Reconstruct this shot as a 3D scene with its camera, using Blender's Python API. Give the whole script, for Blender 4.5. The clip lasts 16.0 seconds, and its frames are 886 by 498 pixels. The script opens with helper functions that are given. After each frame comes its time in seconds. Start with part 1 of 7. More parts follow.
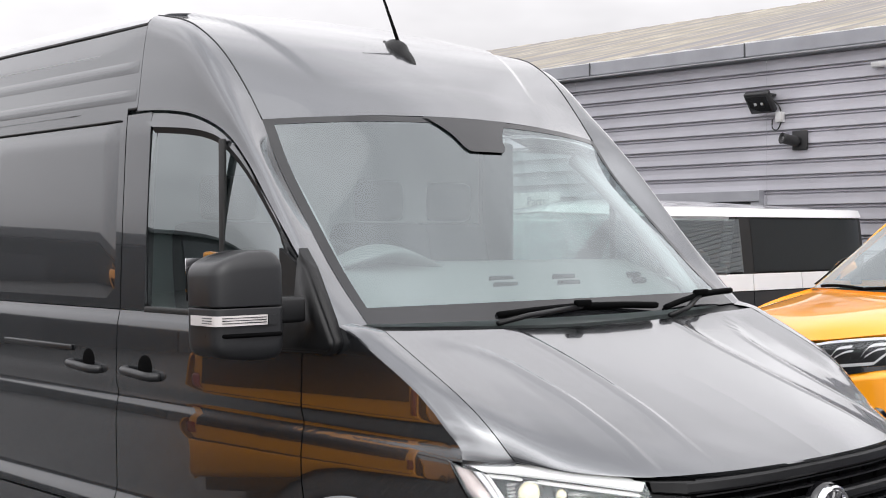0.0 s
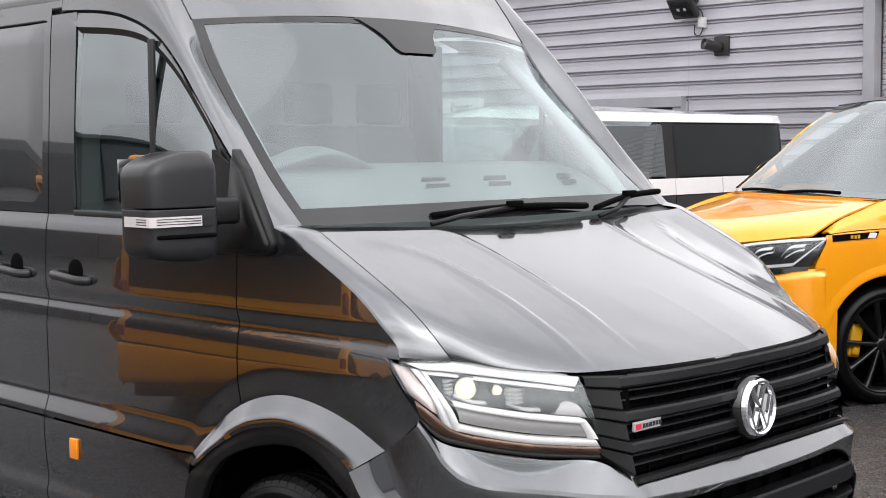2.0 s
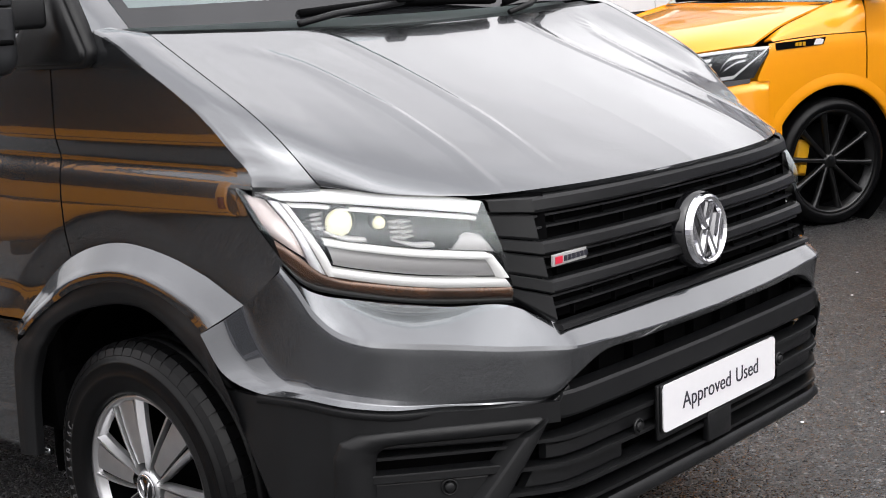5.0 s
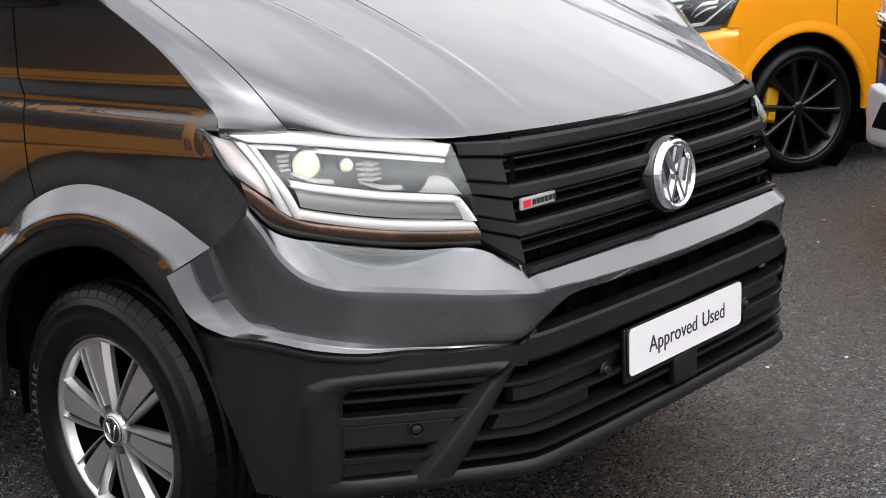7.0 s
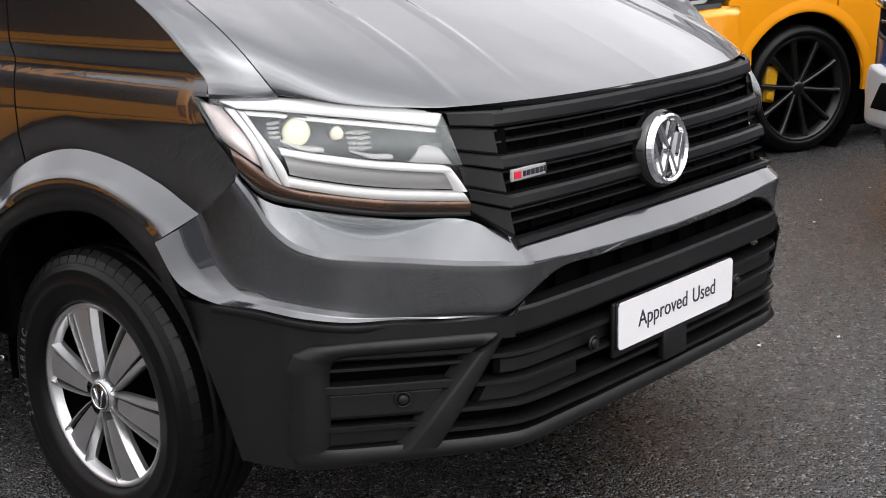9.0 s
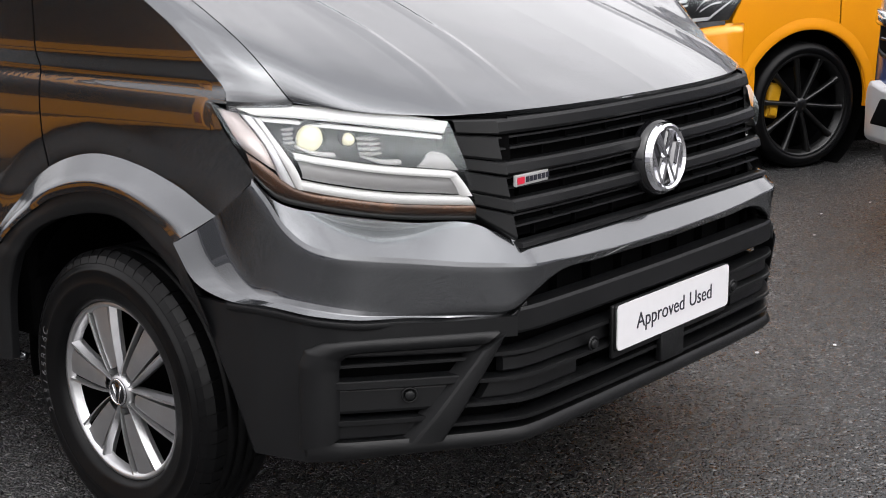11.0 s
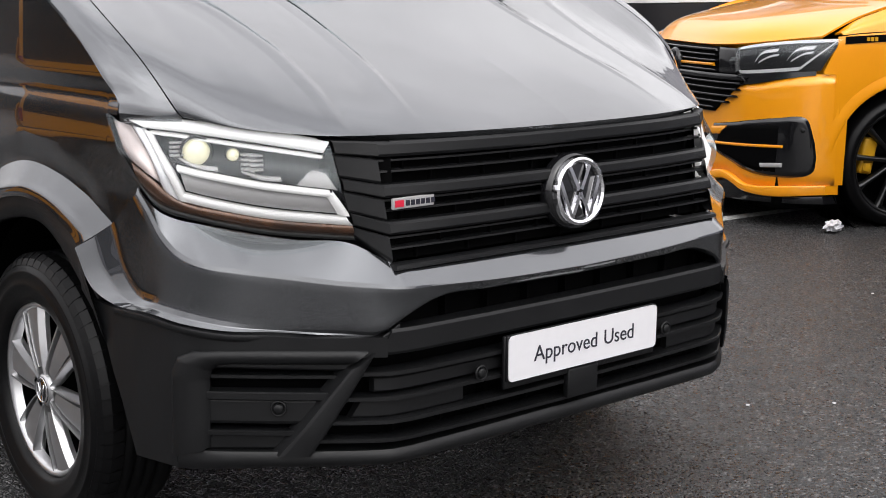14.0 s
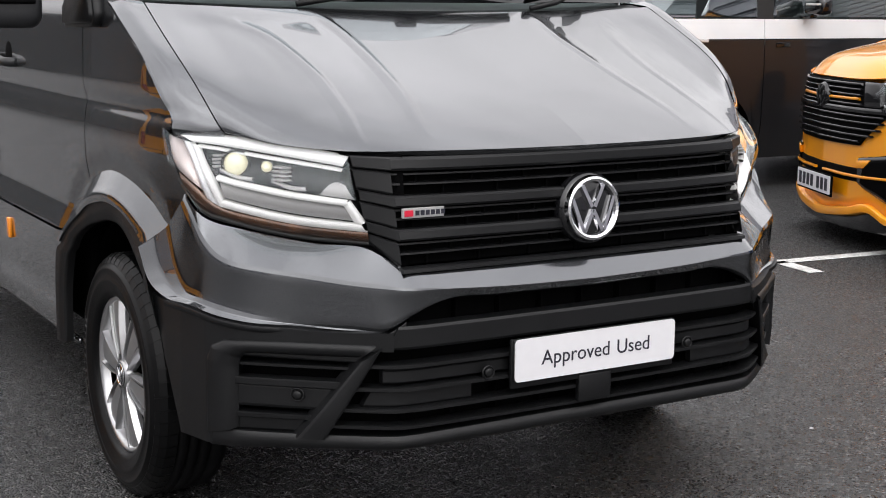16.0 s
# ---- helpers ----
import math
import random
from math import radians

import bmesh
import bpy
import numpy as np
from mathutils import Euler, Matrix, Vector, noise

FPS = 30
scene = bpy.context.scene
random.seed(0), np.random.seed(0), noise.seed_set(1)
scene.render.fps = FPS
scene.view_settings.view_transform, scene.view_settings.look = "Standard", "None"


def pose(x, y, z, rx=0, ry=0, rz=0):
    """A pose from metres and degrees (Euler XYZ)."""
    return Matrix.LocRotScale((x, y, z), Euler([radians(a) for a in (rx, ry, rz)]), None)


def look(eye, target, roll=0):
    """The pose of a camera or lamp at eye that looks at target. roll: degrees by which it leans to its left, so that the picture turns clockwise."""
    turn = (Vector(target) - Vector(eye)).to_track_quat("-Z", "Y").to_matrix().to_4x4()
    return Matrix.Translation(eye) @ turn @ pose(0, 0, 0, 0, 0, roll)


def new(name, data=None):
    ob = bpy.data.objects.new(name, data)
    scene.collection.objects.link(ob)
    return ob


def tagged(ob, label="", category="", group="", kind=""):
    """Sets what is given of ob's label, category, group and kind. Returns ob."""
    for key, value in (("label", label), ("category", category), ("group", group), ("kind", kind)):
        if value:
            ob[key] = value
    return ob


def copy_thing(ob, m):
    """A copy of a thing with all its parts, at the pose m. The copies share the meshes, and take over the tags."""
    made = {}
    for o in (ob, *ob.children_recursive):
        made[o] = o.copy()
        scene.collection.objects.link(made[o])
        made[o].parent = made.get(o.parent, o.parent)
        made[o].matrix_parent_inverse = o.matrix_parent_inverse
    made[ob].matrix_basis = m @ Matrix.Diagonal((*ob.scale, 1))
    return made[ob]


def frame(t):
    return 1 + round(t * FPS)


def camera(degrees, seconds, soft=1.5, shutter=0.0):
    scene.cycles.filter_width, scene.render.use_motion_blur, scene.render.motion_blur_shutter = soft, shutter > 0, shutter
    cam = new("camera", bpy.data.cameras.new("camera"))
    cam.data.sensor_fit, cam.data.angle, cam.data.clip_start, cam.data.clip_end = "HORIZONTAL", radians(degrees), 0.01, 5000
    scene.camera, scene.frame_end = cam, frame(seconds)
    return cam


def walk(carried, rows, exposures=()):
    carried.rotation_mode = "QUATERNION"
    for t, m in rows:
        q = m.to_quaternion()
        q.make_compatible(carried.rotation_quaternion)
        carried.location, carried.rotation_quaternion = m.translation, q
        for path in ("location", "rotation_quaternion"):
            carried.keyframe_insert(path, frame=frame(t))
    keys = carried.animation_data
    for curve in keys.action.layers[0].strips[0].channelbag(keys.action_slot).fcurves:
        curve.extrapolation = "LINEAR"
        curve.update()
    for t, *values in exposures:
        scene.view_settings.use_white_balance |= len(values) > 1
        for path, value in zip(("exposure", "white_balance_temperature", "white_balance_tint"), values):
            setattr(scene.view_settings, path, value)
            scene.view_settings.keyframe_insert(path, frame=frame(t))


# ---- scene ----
cam = camera(36.0, 16.0, soft=1.0)
PATH = [
    (0, (-3.379, -2.054, 1.687), (-2.035, -0.573, 1.669), -0.24),
    (0.5, (-3.386, -2.057, 1.681), (-2.032, -0.586, 1.641), -0.27),
    (1, (-3.394, -2.059, 1.675), (-2.024, -0.603, 1.604), -0.35),
    (1.5, (-3.412, -2.056, 1.669), (-2.018, -0.627, 1.559), -0.54),
    (2, (-3.420, -2.041, 1.665), (-1.997, -0.643, 1.512), -0.41),
    (2.5, (-3.419, -2.032, 1.663), (-1.975, -0.662, 1.462), -0.73),
    (3, (-3.412, -2.017, 1.650), (-1.950, -0.675, 1.405), -1.26),
    (3.5, (-3.409, -2.011, 1.642), (-1.933, -0.693, 1.353), -1.52),
    (4, (-3.013, -1.754, 1.562), (-1.550, -0.430, 1.232), -1.99),
    (4.5, (-2.784, -1.622, 1.504), (-1.331, -0.295, 1.145), -2.65),
    (7, (-2.768, -1.615, 1.487), (-1.295, -0.343, 1.029), -2.19),
    (7.5, (-2.768, -1.616, 1.483), (-1.294, -0.348, 1.013), -1.92),
    (8, (-2.770, -1.614, 1.478), (-1.297, -0.348, 1.000), -1.75),
    (8.5, (-2.758, -1.610, 1.477), (-1.288, -0.345, 0.988), -1.35),
    (9, (-2.750, -1.627, 1.471), (-1.283, -0.360, 0.980), -1.26),
    (11.5, (-2.858, -1.792, 1.471), (-1.397, -0.505, 1.015), -0.74),
    (12, (-2.846, -1.913, 1.472), (-1.392, -0.613, 1.030), -0.49),
    (12.5, (-2.788, -2.017, 1.464), (-1.357, -0.687, 1.035), -0.19),
    (13, (-2.628, -2.044, 1.417), (-1.238, -0.669, 0.996), 0.20),
    (13.5, (-2.493, -2.103, 1.416), (-1.157, -0.672, 1.008), 0.37),
    (14, (-2.375, -2.235, 1.420), (-1.103, -0.744, 1.021), 0.56),
    (14.5, (-2.320, -2.377, 1.409), (-1.116, -0.828, 1.021), 0.57),
    (15, (-2.301, -2.540, 1.384), (-1.169, -0.933, 1.014), 0.45),
    (15.5, (-2.252, -2.672, 1.409), (-1.188, -1.018, 1.050), 0.44),
    (16, (-2.128, -2.782, 1.414), (-1.123, -1.089, 1.064), 0.49),
]
walk(cam, [(t, look(eye, target, roll)) for t, eye, target, roll in PATH], [(0, 0.0), (1.5, 0.10), (3.5, 0.26), (4.6, 0.20), (9, 0.06), (16, -0.05)])
# ---- world, sun, exposure ----
SUN_EL, SUN_AZ = 48.0, 200.0
world = bpy.data.worlds.new("overcast")
scene.world = world
world.use_nodes = True
wn = world.node_tree
wn.nodes.clear()


def wnode(kind, **sets):
    n = wn.nodes.new(kind)
    for k, v in sets.items():
        n.inputs[k].default_value = v
    return n


sky = wnode("ShaderNodeTexSky")
sky.sky_type = "NISHITA"
sky.sun_disc = False
sky.sun_elevation, sky.sun_rotation = radians(SUN_EL), radians(SUN_AZ)
sky.dust_density, sky.air_density, sky.ozone_density = 6.0, 1.0, 1.0
grey = wnode("ShaderNodeHueSaturation", Saturation=0.10, Value=1.0)
wtc = wnode("ShaderNodeTexCoord")
wmap = wnode("ShaderNodeMapping", Scale=(1.0, 1.0, 2.6))
wnz = wnode("ShaderNodeTexNoise", Scale=2.2, Detail=5.0, Roughness=0.55)
wrmp = wn.nodes.new("ShaderNodeMapRange")
wrmp.inputs["From Min"].default_value, wrmp.inputs["From Max"].default_value = 0.3, 0.7
wrmp.inputs["To Min"].default_value, wrmp.inputs["To Max"].default_value = 0.70, 1.15
wmul = wn.nodes.new("ShaderNodeMixRGB")
wmul.blend_type = "MULTIPLY"
wmul.inputs["Fac"].default_value = 1.0
wmix = wn.nodes.new("ShaderNodeMixRGB")
wmix.inputs["Fac"].default_value = 0.7
wmix.inputs["Color2"].default_value = (7.9, 7.72, 7.95, 1)
wbg = wnode("ShaderNodeBackground", Strength=0.135)
# the cloud is brightest half way up and a little darker overhead
wsep = wn.nodes.new("ShaderNodeSeparateXYZ")
wup = wn.nodes.new("ShaderNodeValToRGB")
wup.color_ramp.elements[0].color = (0.77, 0.77, 0.77, 1)
wup.color_ramp.elements[1].color = (2.05, 2.07, 2.1, 1)
for at, v in ((0.22, 1.50), (0.42, 2.10), (0.66, 2.38)):
    wup.color_ramp.elements.new(at).color = (v, v, v, 1)
wgr = wn.nodes.new("ShaderNodeMixRGB")
wgr.blend_type = "MULTIPLY"
wgr.inputs["Fac"].default_value = 1.0
wout = wnode("ShaderNodeOutputWorld")
for a, b in ((sky.outputs["Color"], grey.inputs["Color"]), (grey.outputs["Color"], wmix.inputs["Color1"]),
             (wtc.outputs["Generated"], wmap.inputs["Vector"]), (wmap.outputs["Vector"], wnz.inputs["Vector"]),
             (wnz.outputs["Fac"], wrmp.inputs["Value"]), (wmix.outputs["Color"], wmul.inputs["Color1"]),
             (wrmp.outputs["Result"], wmul.inputs["Color2"]), (wtc.outputs["Generated"], wsep.inputs["Vector"]),
             (wsep.outputs["Z"], wup.inputs["Fac"]), (wmul.outputs["Color"], wgr.inputs["Color1"]),
             (wup.outputs["Color"], wgr.inputs["Color2"]), (wgr.outputs["Color"], wbg.inputs["Color"]),
             (wbg.outputs["Background"], wout.inputs["Surface"])):
    wn.links.new(a, b)

sun = new("sun", bpy.data.lights.new("sun", "SUN"))
sun.data.energy, sun.data.angle, sun.data.color = 0.5, radians(90), (1.0, 0.97, 0.93)
sun.matrix_world = pose(0, 0, 20, 90 - SUN_EL, 0, 180 - SUN_AZ)
scene.view_settings.exposure = 0.0


# ---- materials ----
def mat(name, color, rough=0.5, metal=0.0, coat=0.0, coat_rough=0.03, coat_ior=1.5, grain=0.0, grain_scale=200.0, bump=0.0, bump_scale=300.0,
        stain=0.0, stain_scale=3.0, trans=0.0, alpha=1.0, emit=None, emit_strength=0.0, spec=0.5, ior=1.45, spread=0.0, rough_var=0.0):
    """A procedural surface: base colour broken up at two scales, with fine relief."""
    m = bpy.data.materials.new(name)
    m.use_nodes = True
    t = m.node_tree
    p = t.nodes["Principled BSDF"]
    p.inputs["Base Color"].default_value = (*color, 1)
    p.inputs["Roughness"].default_value = rough
    p.inputs["Metallic"].default_value = metal
    p.inputs["Coat Weight"].default_value = coat
    p.inputs["Coat Roughness"].default_value = coat_rough
    p.inputs["Coat IOR"].default_value = coat_ior
    p.inputs["Transmission Weight"].default_value = trans
    p.inputs["Alpha"].default_value = alpha
    p.inputs["Specular IOR Level"].default_value = spec
    p.inputs["IOR"].default_value = ior
    if emit:
        p.inputs["Emission Color"].default_value = (*emit, 1)
        p.inputs["Emission Strength"].default_value = emit_strength
    tc = t.nodes.new("ShaderNodeTexCoord")

    def tex(scale, detail=4.0):
        n = t.nodes.new("ShaderNodeTexNoise")
        n.inputs["Scale"].default_value, n.inputs["Detail"].default_value = scale, detail
        t.links.new(tc.outputs["Object"], n.inputs["Vector"])
        return n

    last = None
    for amount, scale in ((grain, grain_scale), (stain, stain_scale)):
        if amount:
            r = t.nodes.new("ShaderNodeMapRange")
            r.inputs["From Min"].default_value, r.inputs["From Max"].default_value = 0.3, 0.7
            r.inputs["To Min"].default_value, r.inputs["To Max"].default_value = 1 - amount, 1 + amount
            t.links.new(tex(scale).outputs["Fac"], r.inputs["Value"])
            x = t.nodes.new("ShaderNodeMixRGB")
            x.blend_type = "MULTIPLY"
            x.inputs["Fac"].default_value = 1
            x.inputs["Color1"].default_value = (*color, 1)
            if last:
                t.links.new(last.outputs["Color"], x.inputs["Color1"])
            t.links.new(r.outputs["Result"], x.inputs["Color2"])
            last = x
    if spread:
        info = t.nodes.new("ShaderNodeObjectInfo")
        r = t.nodes.new("ShaderNodeMapRange")
        r.inputs["To Min"].default_value, r.inputs["To Max"].default_value = 1 - spread, 1 + spread
        t.links.new(info.outputs["Random"], r.inputs["Value"])
        x = t.nodes.new("ShaderNodeMixRGB")
        x.blend_type = "MULTIPLY"
        x.inputs["Fac"].default_value = 1
        x.inputs["Color1"].default_value = (*color, 1)
        if last:
            t.links.new(last.outputs["Color"], x.inputs["Color1"])
        t.links.new(r.outputs["Result"], x.inputs["Color2"])
        last = x
    if last:
        t.links.new(last.outputs["Color"], p.inputs["Base Color"])
    if rough_var:
        r = t.nodes.new("ShaderNodeMapRange")
        r.inputs["From Min"].default_value, r.inputs["From Max"].default_value = 0.3, 0.7
        r.inputs["To Min"].default_value, r.inputs["To Max"].default_value = max(rough - rough_var, 0.02), rough + rough_var
        t.links.new(tex(stain_scale * 1.7).outputs["Fac"], r.inputs["Value"])
        t.links.new(r.outputs["Result"], p.inputs["Roughness"])
    if bump:
        bp = t.nodes.new("ShaderNodeBump")
        bp.inputs["Strength"].default_value, bp.inputs["Distance"].default_value = bump, 0.002
        t.links.new(tex(bump_scale, 3).outputs["Fac"], bp.inputs["Height"])
        t.links.new(bp.outputs["Normal"], p.inputs["Normal"])
    return m


def glass_mat(name, tint, clear=0.8, rough=0.0, f0=0.09):
    """Thin pane: tinted see-through with a mirror-like surface by Fresnel."""
    m = bpy.data.materials.new(name)
    m.use_nodes = True
    t = m.node_tree
    t.nodes.clear()
    o = t.nodes.new("ShaderNodeOutputMaterial")
    tr = t.nodes.new("ShaderNodeBsdfTransparent")
    tr.inputs["Color"].default_value = (*[c * clear for c in tint], 1)
    gl = t.nodes.new("ShaderNodeBsdfGlossy")
    gl.inputs["Roughness"].default_value = rough
    gl.inputs["Color"].default_value = (0.91, 0.98, 1.0, 1)
    lw = t.nodes.new("ShaderNodeLayerWeight")
    lw.inputs["Blend"].default_value = 0.5
    pw = t.nodes.new("ShaderNodeMath")
    pw.operation = "POWER"
    pw.inputs[1].default_value = 4.5
    fr = t.nodes.new("ShaderNodeMath")
    fr.operation = "MULTIPLY_ADD"
    fr.inputs[1].default_value, fr.inputs[2].default_value = 1 - f0, f0
    t.links.new(lw.outputs["Facing"], pw.inputs[0])
    t.links.new(pw.outputs[0], fr.inputs[0])
    mx = t.nodes.new("ShaderNodeMixShader")
    for a, b in ((fr.outputs[0], mx.inputs[0]), (tr.outputs[0], mx.inputs[1]), (gl.outputs[0], mx.inputs[2]), (mx.outputs[0], o.inputs["Surface"])):
        t.links.new(a, b)
    return m


PAINT = mat("grey_metallic_paint", (0.088, 0.093, 0.101), rough=0.21, metal=0.9, coat=1.0, coat_rough=0.008, coat_ior=1.85, grain=0.10, grain_scale=900, stain=0.03, stain_scale=2.0)
PLASTIC = mat("black_grained_plastic", (0.0060, 0.0062, 0.0068), rough=0.40, spec=0.36, grain=0.12, grain_scale=300, bump=0.25, bump_scale=900, stain=0.10, stain_scale=6, rough_var=0.06)
# near-black for dark plastic parts, and for shade painted inside gaps and grilles
PLASTIC_SHADE = mat("black_plastic_and_shade", (0.0012, 0.0012, 0.0014), rough=0.8, spec=0.06, grain=0.1)
GLOSSB = mat("gloss_black", (0.006, 0.006, 0.007), rough=0.12, coat=0.6, grain=0.05)
FRIT = mat("black_glass_border", (0.013, 0.0135, 0.015), rough=0.05, grain=0.05, spec=0.6)
RUBBER = mat("tyre_rubber", (0.0028, 0.0028, 0.0031), rough=0.36, spec=0.20, grain=0.15, grain_scale=120, bump=0.15, bump_scale=500, stain=0.25, stain_scale=9)
SEAL = mat("black_rubber_seal", (0.012, 0.012, 0.012), rough=0.55, grain=0.1)
SILVER = mat("silver_wheel_paint", (0.50, 0.50, 0.51), rough=0.28, metal=0.85, coat=0.5, grain=0.04, grain_scale=700, stain=0.08, stain_scale=12)
# darker, rougher silver for the spoke faces between the rails
SILVER_D = mat("darker_wheel_silver", (0.36, 0.36, 0.365), rough=0.36, metal=0.8, grain=0.05, grain_scale=700, stain=0.10, stain_scale=12)
CHROME = mat("chrome", (0.78, 0.78, 0.80), rough=0.06, metal=1.0, grain=0.02)
WHITE_P = mat("plate_white", (0.70, 0.69, 0.71), rough=0.28, grain=0.015, grain_scale=40)
INK = mat("plate_lettering", (0.02, 0.02, 0.03), rough=0.4)
LENS = glass_mat("clear_lens", (1.0, 1.0, 1.0), 0.95, 0.0, 0.05)
GLASS = glass_mat("windscreen_glass", (0.80, 0.93, 0.90), 0.84, 0.0, 0.17)
GLASS_S = glass_mat("side_glass", (0.70, 0.84, 0.81), 0.74, 0.0, 0.30)
GLASS_T = glass_mat("privacy_glass", (0.10, 0.11, 0.12), 0.22, 0.30, 0.06)
LED_OFF = mat("unlit_light_guide", (0.72, 0.73, 0.75), rough=0.2, coat=0.6)
LED = mat("lit_daytime_light", (0.62, 0.62, 0.62), rough=0.35, emit=(1.0, 0.98, 0.95), emit_strength=0.22)
BULB = mat("lit_headlamp_bulb", (0.55, 0.54, 0.42), rough=0.2, emit=(1.0, 0.93, 0.62), emit_strength=0.42)
LAMPBODY = mat("lamp_inner_bezel", (0.040, 0.041, 0.043), rough=0.34, metal=0.6)
AMBER = mat("amber_reflector", (0.85, 0.26, 0.01), rough=0.15, coat=0.8, bump=0.4, bump_scale=250)
INDIC = mat("clear_indicator_lens", (0.60, 0.57, 0.56), rough=0.12, coat=0.6, bump=0.4, bump_scale=120)
LAMPWHITE = mat("white_lamp_trim", (0.36, 0.355, 0.355), rough=0.35)
SIDEREFL = mat("pink_grey_side_reflector", (0.50, 0.43, 0.41), rough=0.12, metal=0.35, coat=0.8, stain=0.3, stain_scale=16)
LAMPBROWN = mat("smoked_amber_trim", (0.085, 0.038, 0.018), rough=0.14, metal=0.5, coat=0.8, stain=0.5, stain_scale=14)
MARK = mat("raised_tyre_marking", (0.055, 0.055, 0.057), rough=0.5)
CAPM = mat("satin_black_mirror_cap", (0.016, 0.0165, 0.018), rough=0.33, grain=0.1, grain_scale=300, bump=0.12, bump_scale=900)
TAIL = mat("red_lamp_lens", (0.25, 0.012, 0.012), rough=0.15, coat=0.8)
RED = mat("badge_red", (0.6, 0.02, 0.05), rough=0.3)
INTERIOR = mat("grey_interior_trim", (0.30, 0.31, 0.32), rough=0.7, stain=0.06, stain_scale=1.2)
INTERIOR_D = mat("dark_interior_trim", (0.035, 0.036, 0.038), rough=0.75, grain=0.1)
SEATM = mat("seat_cloth", (0.06, 0.062, 0.065), rough=0.9, grain=0.2)
YELLOW = mat("orange_yellow_paint", (0.94, 0.352, 0.004), rough=0.36, metal=0.15, coat=1.0, coat_rough=0.02, grain=0.03, grain_scale=800, stain=0.03, stain_scale=2)
YELLOW2 = mat("yellow_caliper", (0.55, 0.28, 0.01), rough=0.35, grain=0.05)
BLUE = mat("dark_blue_paint", (0.02, 0.055, 0.19), rough=0.3, metal=0.5, coat=1.0, grain=0.06, grain_scale=800)
WHITE = mat("white_paint", (0.78, 0.78, 0.79), rough=0.3, coat=1.0, grain=0.01, stain=0.03)
ANTHR = mat("anthracite_paint", (0.016, 0.018, 0.022), rough=0.32, metal=0.6, coat=1.0, grain=0.06, grain_scale=800)
BLACKW = mat("black_wheel_paint", (0.004, 0.004, 0.004), rough=0.3, coat=0.2, grain=0.1)
# ---- builders ----
def part(name, bm, material, parent=None, label="", smooth=True):
    """Links a bmesh as one mesh object under a thing or under a part."""
    me = bpy.data.meshes.new(name)
    if smooth:
        for f in bm.faces:
            f.smooth = True
    bm.to_mesh(me)
    bm.free()
    for m in material if isinstance(material, (list, tuple)) else (material,):
        me.materials.append(m)
    ob = new(name, me)
    if parent:
        ob.parent = parent
    if label:
        tagged(ob, label=label)
    return ob


def thing(name, m, label, category, group="", kind=""):
    ob = new(name)
    ob.empty_display_size = 0.2
    ob.matrix_world = m
    return tagged(ob, label, category, group, kind)


def spl(pts, n):
    """n points along a Catmull-Rom curve through pts, evenly by chord."""
    P = [Vector(p) for p in pts]
    if len(P) == 2:
        return [P[0].lerp(P[1], i / (n - 1)) for i in range(n)]
    cum = [0.0]
    for a, b in zip(P, P[1:]):
        cum.append(cum[-1] + (b - a).length)
    out = []
    for i in range(n):
        d = cum[-1] * i / (n - 1)
        k = max(j for j in range(len(P) - 1) if cum[j] <= d + 1e-9)
        t = (d - cum[k]) / max(cum[k + 1] - cum[k], 1e-9)
        p1, p2 = P[k], P[k + 1]
        p0 = P[k - 1] if k else p1 * 2 - p2
        p3 = P[k + 2] if k + 2 < len(P) else p2 * 2 - p1
        out.append(0.5 * (2 * p1 + (p2 - p0) * t + (2 * p0 - 5 * p1 + 4 * p2 - p3) * t * t + (3 * p1 - p0 - 3 * p2 + p3) * t ** 3))
    return out


def loft(curves, nu, nv, straight=False):
    """A grid of points through curves: nu along each, nv across them."""
    rows = [spl(c, nu) for c in curves]
    if straight:
        cols = []
        for u in range(nu):
            line = [r[u] for r in rows]
            per = max(2, nv // (len(rows) - 1))
            col = [line[0]]
            for a, b in zip(line, line[1:]):
                col += [a.lerp(b, (i + 1) / per) for i in range(per)]
            cols.append(col)
    else:
        cols = [spl([r[u] for r in rows], nv) for u in range(nu)]
    return [[cols[u][v] for u in range(nu)] for v in range(len(cols[0]))]


def sheet(grid, s=1, hem=0.0, flip=False, bm=None, creases=()):
    """Faces over a grid; s=-1 mirrors it in x; hem turns its border inward. creases: rows kept sharp."""
    bm = bm or bmesh.new()
    V = [[bm.verts.new((p[0] * s, p[1], p[2])) for p in row] for row in grid]
    turn = flip != (s < 0)
    made = []
    for a, b in zip(V, V[1:]):
        for i in range(len(a) - 1):
            q = (a[i], a[i + 1], b[i + 1], b[i])
            made.append(bm.faces.new(q[::-1] if turn else q))
    for r in creases:
        for i in range(len(V[r]) - 1):
            e = bm.edges.get((V[r][i], V[r][i + 1]))
            if e:
                e.smooth = False
    if hem:
        bm.normal_update()
        rim = [v for v in V[0]] + [r[-1] for r in V[1:]] + V[-1][-2::-1] + [r[0] for r in V[-2:0:-1]]
        low = [bm.verts.new(v.co - v.normal * hem) for v in rim]
        n = len(rim)
        for i in range(n):
            j = (i + 1) % n
            e = bm.edges.get((rim[i], rim[j]))
            if e:
                e.smooth = False
            q = (rim[i], low[i], low[j], rim[j])
            bm.faces.new(q if turn else q[::-1])
    return bm


